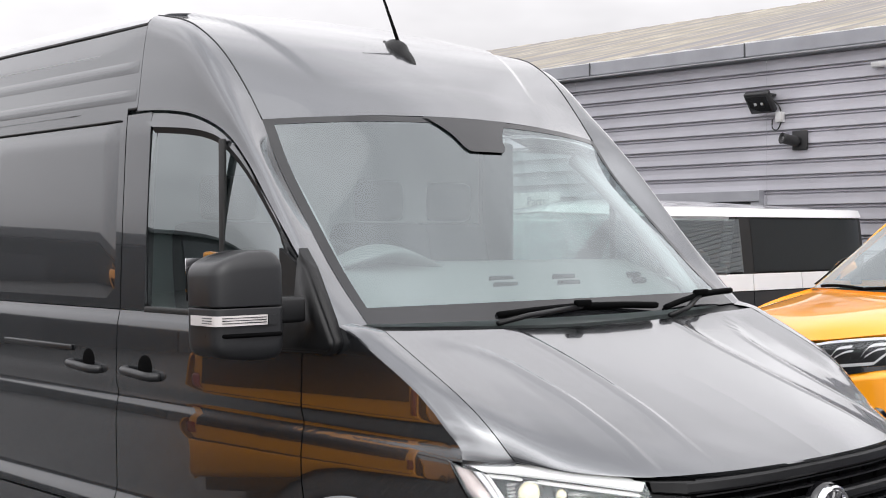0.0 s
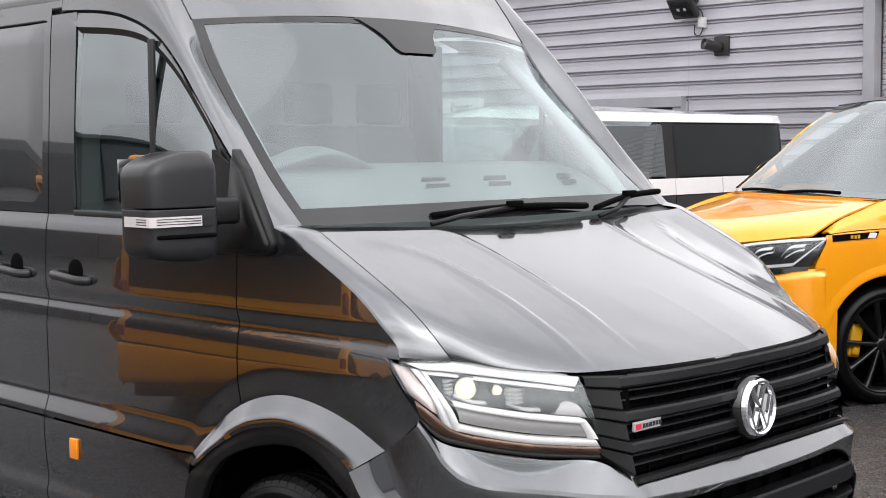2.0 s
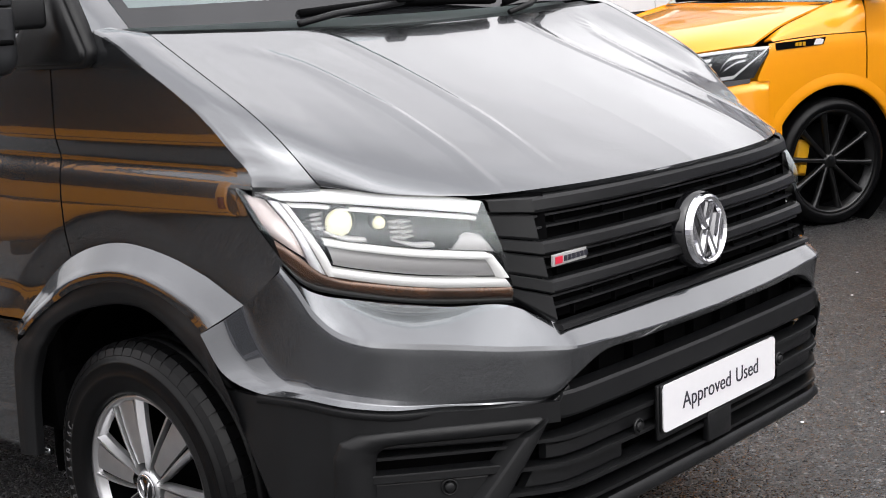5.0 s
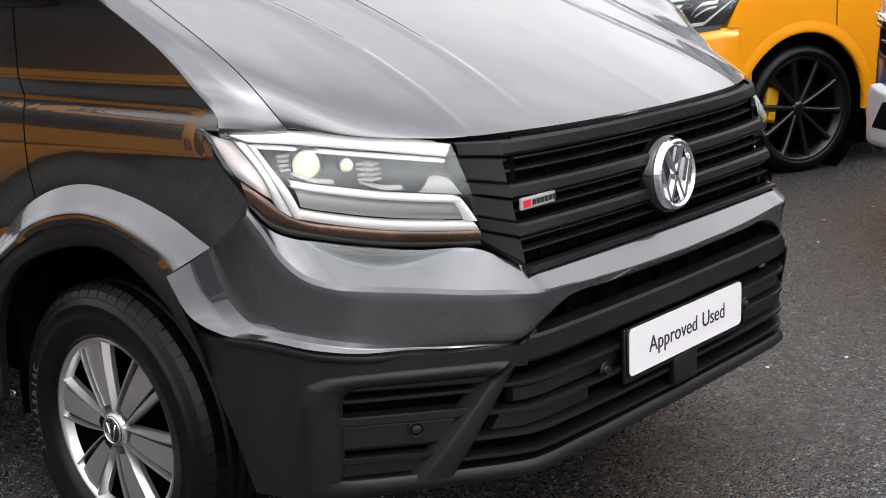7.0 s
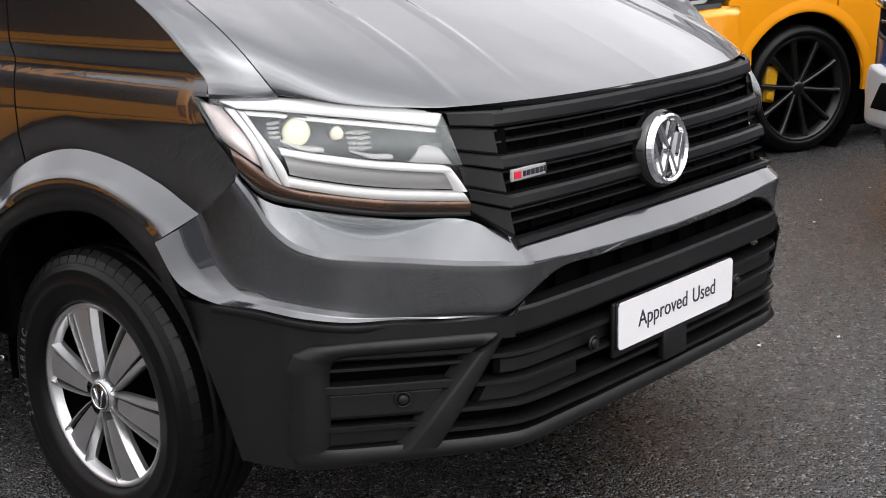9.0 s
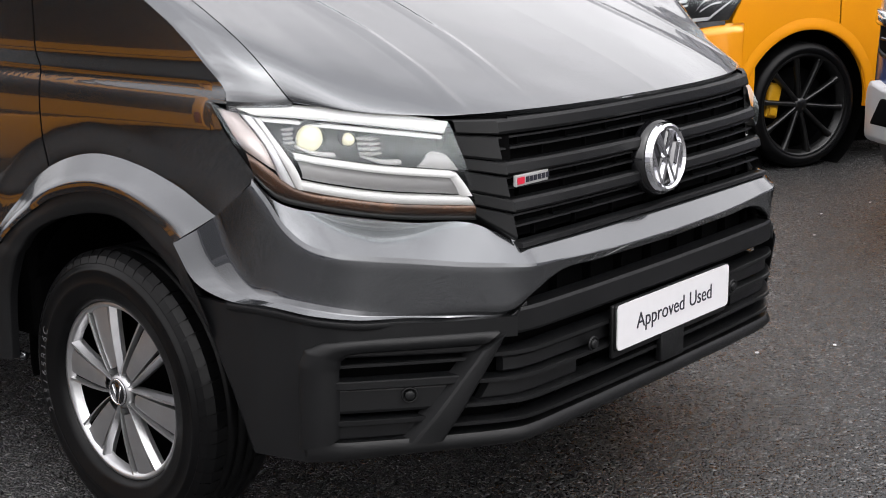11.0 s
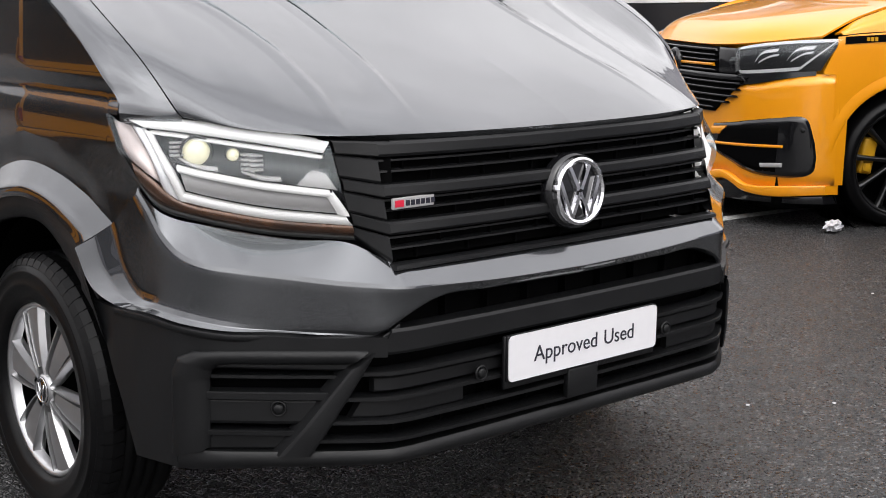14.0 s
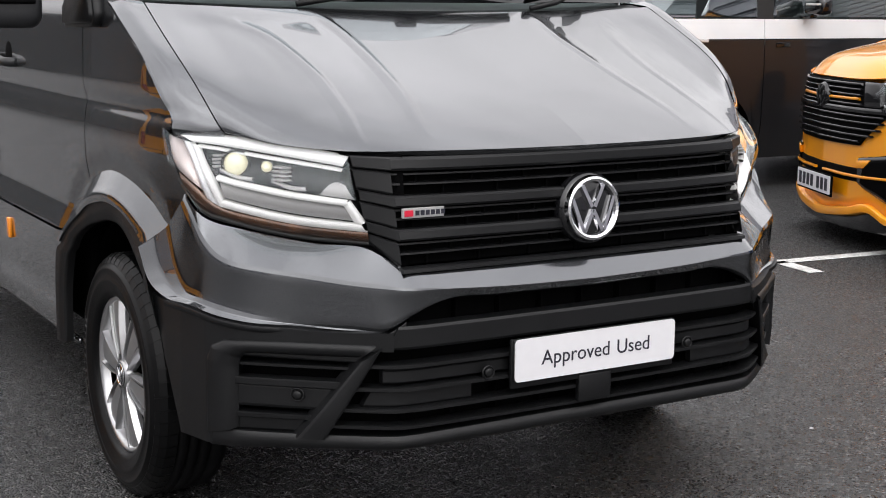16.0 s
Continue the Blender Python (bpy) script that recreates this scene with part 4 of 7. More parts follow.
    for pts, off in ((outer_p, 0.002), ([(a * 0.9 + c * 0.1, b * 0.9 + d * 0.1) for (a, b), (c, d) in zip(outer_p, inner_p)], -0.010), ([(a * 0.25 + c * 0.75, b * 0.25 + d * 0.75) for (a, b), (c, d) in zip(outer_p, inner_p)], -0.008), (inner_p, 0.010), (inner_p, 0.06)):
        rows_.append([Vector((x - off * 1.1 * max(0.0, min(1.0, (x - 0.85) / 0.07)), plan(x, z) + off, z)) for p, r in zip(pts, pts[1:]) for x, z in [(p[0] + (r[0] - p[0]) * t / 8, p[1] + (r[1] - p[1]) * t / 8) for t in range(8)]] + [Vector((pts[-1][0], plan(*pts[-1]) + off, pts[-1][1]))])
    sheet(rows_, s, 0.0, bm=bm, creases=(3,), flip=True)
    part("pocket_frame", bm, PLASTIC, front)
    bm = bmesh.new()
    strip(bm, half([(0.655, 0.560), (0.78, 0.358)]), half([(0.612, 0.596), (0.725, 0.358)]), 0.05, -0.012, 16, 0.004)
    if s < 0:
        bmesh.ops.reverse_faces(bm, faces=bm.faces)
    part("slanting_strut", bm, PLASTIC, front)
    for x, z in ((0.772, 0.466), (0.325, 0.506)):
        bm = bmesh.new()
        y = plan(x, z) + (0.014 if x > 0.5 else 0.004)
        d = Vector((s * 0.62, -0.78, 0)) if x > 0.5 else Vector((0, -1, 0))
        mm = Matrix.Translation((s * x, y, z)) @ d.to_track_quat("Z", "Y").to_matrix().to_4x4()
        revolve(bm, [(0.0, 0.008), (0.009, 0.008), (0.011, 0.006), (0.012, 0.0)], mm, 20)
        revolve(bm, [(0.0145, 0.0), (0.0145, 0.004), (0.018, 0.004), (0.019, 0.0)], mm, 20)
        part("parking_sensor", bm, PLASTIC, front)
# slot above the plate, lower grille bars, lip
bm = bmesh.new()
strip(bm, [(-0.60, 0.588), (0.60, 0.588)], [(-0.570, 0.646), (0.570, 0.646)], 0.05, 0.006, 40)
part("cross_bar", bm, PLASTIC, front)
bm = bmesh.new()
for z, h, w, off in ((0.540, 0.011, 0.635, 0.004), (0.482, 0.011, 0.665, 0.004), (0.428, 0.011, 0.690, 0.004), (0.385, 0.010, 0.71, 0.004)):
    strip(bm, [(-w, z), (w, z)], [(-w + 0.008, z + h), (w - 0.008, z + h)], 0.05, off, 50)
part("grille_slats", bm, PLASTIC, front)
bm = bmesh.new()
strip(bm, [(-0.60, 0.500), (0.60, 0.500)], [(-0.60, 0.535), (0.60, 0.535)], 0.02, 0.020, 40)
for s in (-1, 1):
    a = [(s * 0.36, 0.439), (s * 0.64, 0.439)]
    b = [(s * 0.36, 0.482), (s * 0.62, 0.482)]
    strip(bm, a if s > 0 else a[::-1], b if s > 0 else b[::-1], 0.02, 0.026, 12)
part("grille_blank", bm, PLASTIC, front)
bm = bmesh.new()
for i in range(-4, 5):
    x = i * 0.135
    box(bm, (x, plan(x) + 0.065, 0.455), (0.005, 0.03, 0.12))
    box(bm, (x * 0.95, plan(x) + 0.075, 0.658), (0.005, 0.03, 0.085))
tagged(part("grille_rib", bm, PLASTIC_SHADE, front, smooth=False), kind="stuff")
bm = bmesh.new()
strip(bm, [(-0.935, 0.318), (-0.72, 0.330), (0, 0.338), (0.72, 0.330), (0.935, 0.318)], [(-0.94, 0.366), (-0.74, 0.366), (0, 0.374), (0.74, 0.366), (0.94, 0.366)], 0.10, 0.002, 70, 0.010)
part("lower_lip", bm, PLASTIC, front)
bm = bmesh.new()
box(bm, (0.0, 0.018, 0.430), (0.105, 0.02, 0.075), 0.004)
part("tow_cover", bm, PLASTIC, front)
# number plate
bm = bmesh.new()
box(bm, (0, 0.010, 0.530), (0.525, 0.012, 0.113), 0.005)
box(bm, (0, 0.018, 0.520), (0.53, 0.012, 0.13), 0.004)
part("plate_holder", bm, PLASTIC, front)
bm = bmesh.new()
prism(bm, [(x, z) for cx, cz, a0 in ((0.248, 0.5735, 0), (-0.248, 0.5735, 90), (-0.248, 0.4865, 180), (0.248, 0.4865, 270)) for x, z in [(cx + 0.012 * math.cos(radians(a0 + k * 22.5)), cz + 0.012 * math.sin(radians(a0 + k * 22.5))) for k in range(5)]],
      lambda a, b, d: (a, 0.002 + d, b), 0.004)
bmesh.ops.recalc_face_normals(bm, faces=bm.faces)
plate = part("number_plate", bm, WHITE_P, front, "white plate reading Approved Used", smooth=False)
for text, x in (("Approved", -0.069), ("Used", 0.118)):
    words("lettering", text, 0.0545, Matrix.Translation((x, 0.0012, 0.529)) @ pose(0, 0, 0, 90, 0, 0), INK, plate, 0.0006)

# ---- upper grille between the lamps ----
def gplan(x, z):
    t = (z - 0.775) / 0.285
    return 0.056 + 0.022 * t + 0.10 * (abs(x) / 0.60) ** 3 * t * 0.7 + 0.006 * (abs(x) / 0.55) ** 2


def gbar(bm, z0, z1, x0, x1, off, depth=0.03, n=30, rise=0.0):
    a = [(x, z0 + rise * (abs(x) / 0.55) ** 2) for x in span(x0, x1, n)]
    b = [(x, z1 + rise * (abs(x) / 0.55) ** 2) for x in span(x0, x1, n)]
    rows = []
    for t, d in ((0.0, depth), (0.0, 0.005), (0.2, 0.0), (0.8, 0.0), (1.0, 0.006), (1.0, depth)):
        rows.append([Vector((p[0], gplan(p[0], p[1] + (r[1] - p[1]) * t) + off + d, p[1] + (r[1] - p[1]) * t)) for p, r in zip(a, b)])
    sheet(rows, 1, 0.0, bm=bm, creases=(1, 2, 3, 4))
    for e in (0, -1):
        vs = [bm.verts.new(r[e]) for r in rows]
        bm.faces.new(vs if e == 0 else vs[::-1])


bm = bmesh.new()
# near-black backing sheet paints the shade between the slats
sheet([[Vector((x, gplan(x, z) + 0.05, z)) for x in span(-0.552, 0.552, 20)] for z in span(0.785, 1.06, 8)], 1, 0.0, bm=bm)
grille = part("radiator_grille", bm, PLASTIC_SHADE, van, "black slatted radiator grille with chrome badge")
bm = bmesh.new()
gbar(bm, 1.018, 1.051, -0.552, 0.552, -0.006)
part("top_bar", bm, PLASTIC, grille)
for z0, z1 in ((0.930, 0.958), (0.850, 0.878), (0.773, 0.786)):
    bm = bmesh.new()
    gbar(bm, z0, z1, -0.552, 0.552, -0.006)
    part("cross_bar", bm, PLASTIC, grille)
for z in (1.005, 0.981, 0.919, 0.897, 0.838, 0.814):
    bm = bmesh.new()
    gbar(bm, z, z + 0.007, -0.555, 0.555, 0.012, 0.025)
    part("slat", bm, PLASTIC, grille)
bm = bmesh.new()
for i in range(-3, 4):
    for z, o in ((0.993, 0.02), (0.970, 0.09), (0.908, 0.05), (0.886, 0.0), (0.826, 0.10), (0.800, 0.03)):
        x = i * 0.150 + o - 0.05
        box(bm, (x, gplan(x, z) + 0.028, z), (0.004, 0.012, 0.022))
tagged(part("rib", bm, PLASTIC_SHADE, grille, smooth=False), kind="stuff")
for s in (-1, 1):
    # faceted side pieces beside the lamps: the rails wrap round, with sunk panels between them
    def outx(z):
        return 0.597 + (0.634 - 0.597) * (z - 0.835) / 0.219 if z > 0.835 else 0.545 + (0.597 - 0.545) * (z - 0.778) / 0.057

    def outy(z):
        return 0.146 + (0.190 - 0.146) * (z - 0.835) / 0.219 if z > 0.835 else 0.062 + (0.146 - 0.062) * (z - 0.778) / 0.057
    inx = 0.552
    for lo_in, hi_in, lo_out, hi_out, off in ((1.018, 1.051, 1.026, 1.054, -0.006), (0.960, 1.015, 0.974, 1.023, 0.001), (0.930, 0.958, 0.946, 0.971, -0.006), (0.880, 0.927, 0.898, 0.943, 0.001), (0.850, 0.878, 0.868, 0.895, -0.006), (0.790, 0.847, 0.845, 0.865, 0.003)):
        corners = ((inx, gplan(inx, lo_in) + off, lo_in), (outx(lo_out), outy(lo_out) + off, lo_out), (outx(hi_out), outy(hi_out) + off, hi_out), (inx, gplan(inx, hi_in) + off, hi_in))
        c0, c1, c2, c3 = (Vector(c) for c in corners)
        rows_ = []
        for v, d in ((0.0, 0.030), (0.0, 0.004), (0.10, 0.0), (0.90, 0.0), (1.0, 0.005), (1.0, 0.030)):
            rows_.append([c0.lerp(c1, u).lerp(c3.lerp(c2, u), v) + Vector((0, d, 0)) for u in (0.0, 0.5, 1.0)])
        bm = sheet(rows_, s, 0.0, creases=(1, 2, 3, 4))
        part("side_facet", bm, PLASTIC, grille)
for s in (-1, 1):
    # the same shade as a black sheet behind the side facets
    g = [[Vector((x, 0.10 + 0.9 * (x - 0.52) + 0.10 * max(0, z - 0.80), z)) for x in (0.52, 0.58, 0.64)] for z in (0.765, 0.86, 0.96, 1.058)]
    part("facet_backing", sheet(g, s, 0.0), PLASTIC_SHADE, grille)
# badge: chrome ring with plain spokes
bm = bmesh.new()
mm = Matrix.Translation((0, 0.052, 0.900)) @ Matrix.Rotation(radians(-95 + 180 + 0), 4, "X")
mm = Matrix.Translation((0, 0.052, 0.900)) @ Vector((0, -1, 0.07)).to_track_quat("Z", "Y").to_matrix().to_4x4()
revolve(bm, [(0.0, 0.006), (0.078, 0.006), (0.092, 0.0), (0.094, -0.03)], mm, 48)
base_disc = part("badge_base", bm, GLOSSB, grille, "gloss black badge plate")
bm = bmesh.new()
revolve(bm, [(0.068, 0.008), (0.071, 0.017), (0.077, 0.021), (0.083, 0.018), (0.087, 0.006)], mm, 48)
def badge_bar(a, b, w=0.0165):
    a, b = Vector((*a, 0)), Vector((*b, 0))
    d = (b - a).normalized()
    n = Vector((-d.y, d.x, 0)) * w / 2
    lo = [bm.verts.new(mm @ (p + Vector((0, 0, 0.005)))) for p in (a - n, b - n, b + n, a + n)]
    hi = [bm.verts.new(mm @ (p + Vector((0, 0, 0.016)))) for p in (a - n * 0.6, b - n * 0.6, b + n * 0.6, a + n * 0.6)]
    bm.faces.new(hi)
    for i in range(4):
        bm.faces.new((lo[i], lo[(i + 1) % 4], hi[(i + 1) % 4], hi[i]))
for a, b in (((-0.034, 0.062), (-0.004, 0.004)), ((0.034, 0.062), (0.004, 0.004)), ((-0.066, 0.028), (-0.031, -0.062)), ((0.066, 0.028), (0.031, -0.062)), ((-0.029, -0.062), (0.0, -0.004)), ((0.029, -0.062), (0.0, -0.004))):
    badge_bar(a, b)
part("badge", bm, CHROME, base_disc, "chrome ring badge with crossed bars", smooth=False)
bm = bmesh.new()
gy = gplan(-0.48, 0.915) - 0.004
box(bm, (-0.482, gy + 0.004, 0.917), (0.118, 0.008, 0.025), 0.002)
bdg = part("side_badge", bm, LAMPWHITE, grille, "small chrome badge with red and black bars", smooth=False)
bm = bmesh.new()
box(bm, (-0.524, gy - 0.0008, 0.917), (0.024, 0.002, 0.015))
part("red_bar", bm, RED, bdg, smooth=False)
bm = bmesh.new()
for i in range(6):
    box(bm, (-0.500 + i * 0.0145, gy - 0.0008, 0.917), (0.0105, 0.002, 0.012))
part("dark_bars", bm, INK, bdg, smooth=False)
# ---- headlights ----
HT = [(0.634, 0.196, 1.052), (0.745, 0.316, 1.074), (0.853, 0.448, 1.090), (0.918, 0.516, 1.097), (0.968, 0.588, 1.101)]
HB = [(0.594, 0.146, 0.832), (0.74, 0.288, 0.842), (0.884, 0.413, 0.880), (0.925, 0.446, 0.904), (0.946, 0.486, 0.950)]
HB = fuller(HB, 0.5)
for s in (-1, 1):
    lamp_g = loft([HB, [tuple((Vector(a) + Vector(b)) / 2 + Vector((0.026, -0.036, 0))) for a, b in zip(HB, HT)], HT], 40, 20)
    inner = [[p + Vector((-0.03, 0.05, 0)) for p in row] for row in lamp_g]
    housing = part("headlight", sheet(inner, s, 0.0), PLASTIC_SHADE, van, "lit clear headlight with white light strips and dark lower edge")

    def on(u, v, d=0.0):
        """A place on the lamp: u from inner to outer end, v from lower to upper edge, d behind the lens."""
        fu, fv = u * 39, v * 19
        i, k = min(int(fu), 38), min(int(fv), 18)
        a, b = fu - i, fv - k
        p = lamp_g[k][i].lerp(lamp_g[k][i + 1], a).lerp(lamp_g[k + 1][i].lerp(lamp_g[k + 1][i + 1], a), b)
        q = p + Vector((-0.55, 0.83, 0)) * d
        return Vector((s * q.x, q.y, q.z))

    def band(name, lo, hi, d0, d1, material, label="", n=16):
        """A bar in the lamp between two (u, v) lines."""
        bm = bmesh.new()
        a, b = spl([(x, y, 0) for x, y in lo], n), spl([(x, y, 0) for x, y in hi], n)
        rows = []
        for t, d in ((0, d1), (0, d0), (0.5, d0 - 0.003), (1, d0), (1, d1)):
            rows.append([on(p.x + (r.x - p.x) * t, p.y + (r.y - p.y) * t, d) for p, r in zip(a, b)])
        sheet(rows, 1, 0.0, bm=bm, flip=s < 0)
        return part(name, bm, material, housing, label)

    part("lens", sheet(lamp_g, s, 0.0), LENS, housing, "clear plastic lens").visible_shadow = False
    band("bezel", [(0.02, 0.06), (0.5, 0.06), (0.97, 0.06)], [(0.02, 0.97), (0.5, 0.97), (0.97, 0.97)], 0.060, 0.065, LAMPBODY, "grey lamp interior")
    band("light_strip", [(0.04, 0.868), (0.5, 0.872), (0.83, 0.868)], [(0.0, 0.985), (0.5, 0.985), (0.93, 0.975)], 0.010, 0.05, LED, "lit white upper light strip")
    band("light_guide", [(0.055, 0.80), (0.5, 0.80), (0.79, 0.80)], [(0.045, 0.828), (0.5, 0.828), (0.80, 0.828)], 0.020, 0.05, LED, "clear upper light guide")
    band("light_strip", [(0.705, 0.17), (0.745, 0.50), (0.803, 0.83)], [(0.735, 0.16), (0.775, 0.50), (0.835, 0.85)], 0.012, 0.05, LED, "lit white outer light strip")
    band("light_guide", [(0.742, 0.16), (0.782, 0.50), (0.842, 0.85)], [(0.785, 0.15), (0.825, 0.50), (0.885, 0.86)], 0.018, 0.05, LED_OFF, "clear outer light guide")
    band("light_strip", [(0.0, 0.155), (0.4, 0.155), (0.73, 0.160)], [(0.015, 0.235), (0.4, 0.232), (0.725, 0.235)], 0.012, 0.05, LED, "lit white lower light strip")
    band("light_strip", [(0.045, 0.435), (0.4, 0.435), (0.72, 0.435)], [(0.055, 0.485), (0.4, 0.485), (0.72, 0.485)], 0.013, 0.05, LED, "lit white thin light strip")
    band("light_strip", [(0.0, 0.255), (0.02, 0.37), (0.045, 0.485)], [(0.05, 0.255), (0.065, 0.37), (0.085, 0.485)], 0.014, 0.05, LED)
    band("light_guide", [(0.05, 0.265), (0.4, 0.265), (0.70, 0.265)], [(0.065, 0.425), (0.4, 0.425), (0.71, 0.425)], 0.024, 0.05, LAMPWHITE, "translucent grey lower light guide")
    band("side_reflector", [(0.805, 0.29), (0.835, 0.5), (0.895, 0.86)], [(0.955, 0.38), (0.968, 0.5), (0.975, 0.90)], 0.020, 0.05, SIDEREFL, "pale side reflector")
    band("dark_panel", [(0.03, 0.49), (0.4, 0.49), (0.72, 0.49)], [(0.03, 0.79), (0.4, 0.79), (0.77, 0.79)], 0.056, 0.06, LAMPBODY)
    band("amber_trim", [(0.0, 0.040), (0.5, 0.040), (0.72, 0.044), (0.83, 0.055), (0.97, 0.07)], [(0.0, 0.150), (0.5, 0.150), (0.72, 0.150), (0.83, 0.275), (0.95, 0.345)], 0.010, 0.05, LAMPBROWN, "smoked amber lower trim")
    band("lower_edge", [(0.01, 0.0), (0.5, 0.0), (0.99, 0.0)], [(0.01, 0.040), (0.5, 0.040), (0.97, 0.06)], 0.008, 0.05, SEAL, "gloss black lower lamp edge")
    for u, v, r, name_ in ((0.610, 0.665, 0.036, "projector"), (0.450, 0.705, 0.017, "small_projector")):
        c = on(u, v, 0.046)
        d = (Vector((s * 0.45, -0.89, 0.0))).normalized()
        mm = Matrix.Translation(c) @ d.to_track_quat("Z", "Y").to_matrix().to_4x4()
        bm = bmesh.new()
        revolve(bm, [(r * 0.82, -0.02), (r * 0.90, 0.006), (r, 0.012), (r * 1.05, 0.008), (r * 1.05, -0.03)], mm, 28)
        bowl = part(name_, bm, LAMPBODY, housing, "dark lamp module with a lit lens")
        bm = bmesh.new()
        revolve(bm, [(0.0, 0.026), (r * 0.4, 0.023), (r * 0.72, 0.013), (r * 0.86, -0.004)], mm, 24)
        part("bulb", bm, BULB, bowl, "lit warm white lens")
    band("lamp_wedge", [(0.02, 0.50), (0.10, 0.50), (0.20, 0.50)], [(0.05, 0.64), (0.10, 0.66), (0.14, 0.62)], 0.040, 0.06, LAMPWHITE, "pale wedge in the lamp")
    for u0, u1, v in ((0.700, 0.525, 0.520), (0.43, 0.26, 0.525)):
        band("lamp_brow", [(u1, v), ((u0 + u1) / 2, v - 0.012), (u0, v + 0.03)], [(u1, v + 0.035), ((u0 + u1) / 2, v + 0.022), (u0, v + 0.06)], 0.030, 0.05, LAMPWHITE)
    for u0 in (0.705, 0.395, 0.365):
        for k in range(4):
            bm = bmesh.new()
            box(bm, on(u0 - 0.004 * k, 0.60 + 0.045 * k, 0.036), (0.034, 0.016, 0.0045), 0.001)
            part("lamp_fin", bm, LAMPWHITE, housing)

# ---- wheel arches, wheels ----
for s in (-1, 1):
    def on_side(pts, dx, n=41):
        return [Vector((side_x(p.x, max(p.y, 0.62)) + dx, p.x, p.y)) for p in spl([(a, b, 0) for a, b in pts], n)]
    mid = [((a[0] + b[0]) / 2, (a[1] + b[1]) / 2) for a, b in zip(ARCH_O, ARCH_I)]
    q3 = [(a[0] * 0.25 + b[0] * 0.75, a[1] * 0.25 + b[1] * 0.75) for a, b in zip(ARCH_O, ARCH_I)]
    part("arch_flare", sheet(loft([on_side(ARCH_O, -0.002), on_side(mid, 0.022), on_side(q3, 0.034), on_side(ARCH_I, 0.035)], 61, 20), s, 0.012), PAINT, van, "flared dark grey wheel arch")
    lip = ARCH_I + [(0.650, 0.706), (0.622, 0.662), (0.600, 0.615)]
    full_o = [(1.436, 0.372), (1.425, 0.58), (1.400, 0.655)] + lip
    a_, b_ = on_side(full_o, 0.027, 61), on_side(ARCH_B[:10], 0.013, 61)
    m_ = [(p + q) / 2 + Vector((0.004, 0, 0)) for p, q in zip(a_, b_)]
    part("arch_trim", sheet(loft([a_, m_, b_, [p + Vector((-0.025, 0, 0)) for p in b_]], 61, 14, straight=True), s, 0.0), PLASTIC, van, "black wheel arch lip")
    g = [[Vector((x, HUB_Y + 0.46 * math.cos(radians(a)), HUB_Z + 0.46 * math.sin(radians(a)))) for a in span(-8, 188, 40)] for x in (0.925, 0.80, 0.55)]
    part("arch_liner", sheet(g, s, 0.0), PLASTIC_SHADE, van)


def tyre(bm, m, R=0.354, rim=0.228, w=0.118, blocks=64):
    """Tyre round z, outer side up: rounded walls, grooved tread."""
    prof = [(rim, w * 0.80), (rim + 0.006, w * 0.93), (rim + 0.02, w * 0.985), (rim + 0.045, w * 1.02), (rim + 0.050, w * 1.04), (rim + 0.055, w * 1.025), (R - 0.05, w * 1.0), (R - 0.046, w * 1.025), (R - 0.040, w * 1.02), (R - 0.038, w * 0.985), (R - 0.022, w * 0.93), (R - 0.008, w * 0.84), (R, w * 0.70)]
    tread = []
    for k in range(5):
        c = w * (0.56 - 0.28 * k)
        tread += [(R + 0.001, c + w * 0.11), (R + 0.001, c - w * 0.11), (R - 0.008, c - w * 0.125), (R - 0.008, c - w * 0.155)]
    back = [(r, -h) for r, h in prof[::-1]]
    revolve(bm, prof + tread[:-2] + back, m, 270)
    return bm


def tread_blocks(m, R=0.354, w=0.118, count=58):
    """Shoulder blocks of the tread, parted by narrow sipes."""
    bm = bmesh.new()
    prof = [(R - 0.026, w * 0.955), (R - 0.010, w * 0.875), (R + 0.0025, w * 0.72), (R + 0.0025, w * 0.46)]
    low = [(r - 0.008, h - 0.002) for r, h in prof]
    for i in range(count):
        a0, a1 = 2 * math.pi * i / count, 2 * math.pi * (i + 0.80 + 0.06 * (i % 3)) / count
        ring = lambda pts, a, skew: [bm.verts.new(m @ Vector((r * math.cos(a + skew * k), r * math.sin(a + skew * k), h))) for k, (r, h) in enumerate(pts)]
        t0, t1, l0, l1 = ring(prof, a0, 0.008), ring(prof, a1, 0.008), ring(low, a0, 0.008), ring(low, a1, 0.008)
        for k in range(3):
            bm.faces.new((t0[k], t0[k + 1], t1[k + 1], t1[k]))
            bm.faces.new((l0[k], l0[k + 1], t0[k + 1], t0[k]))
            bm.faces.new((t1[k], t1[k + 1], l1[k + 1], l1[k]))
        bm.faces.new((t0[0], t1[0], l1[0], l0[0]))
        bm.faces.new((t0[3], l0[3], l1[3], t1[3]))
    bmesh.ops.recalc_face_normals(bm, faces=bm.faces)
    return bm


def spun(s, c):
    return Matrix.Translation(c) @ pose(0, 0, 0, 0, 90 * s, 0)


SPOKE = ((0.030, 0.018, 0.094), (0.060, 0.029, 0.097), (0.110, 0.041, 0.098), (0.160, 0.051, 0.096), (0.205, 0.061, 0.092), (0.222, 0.066, 0.090))


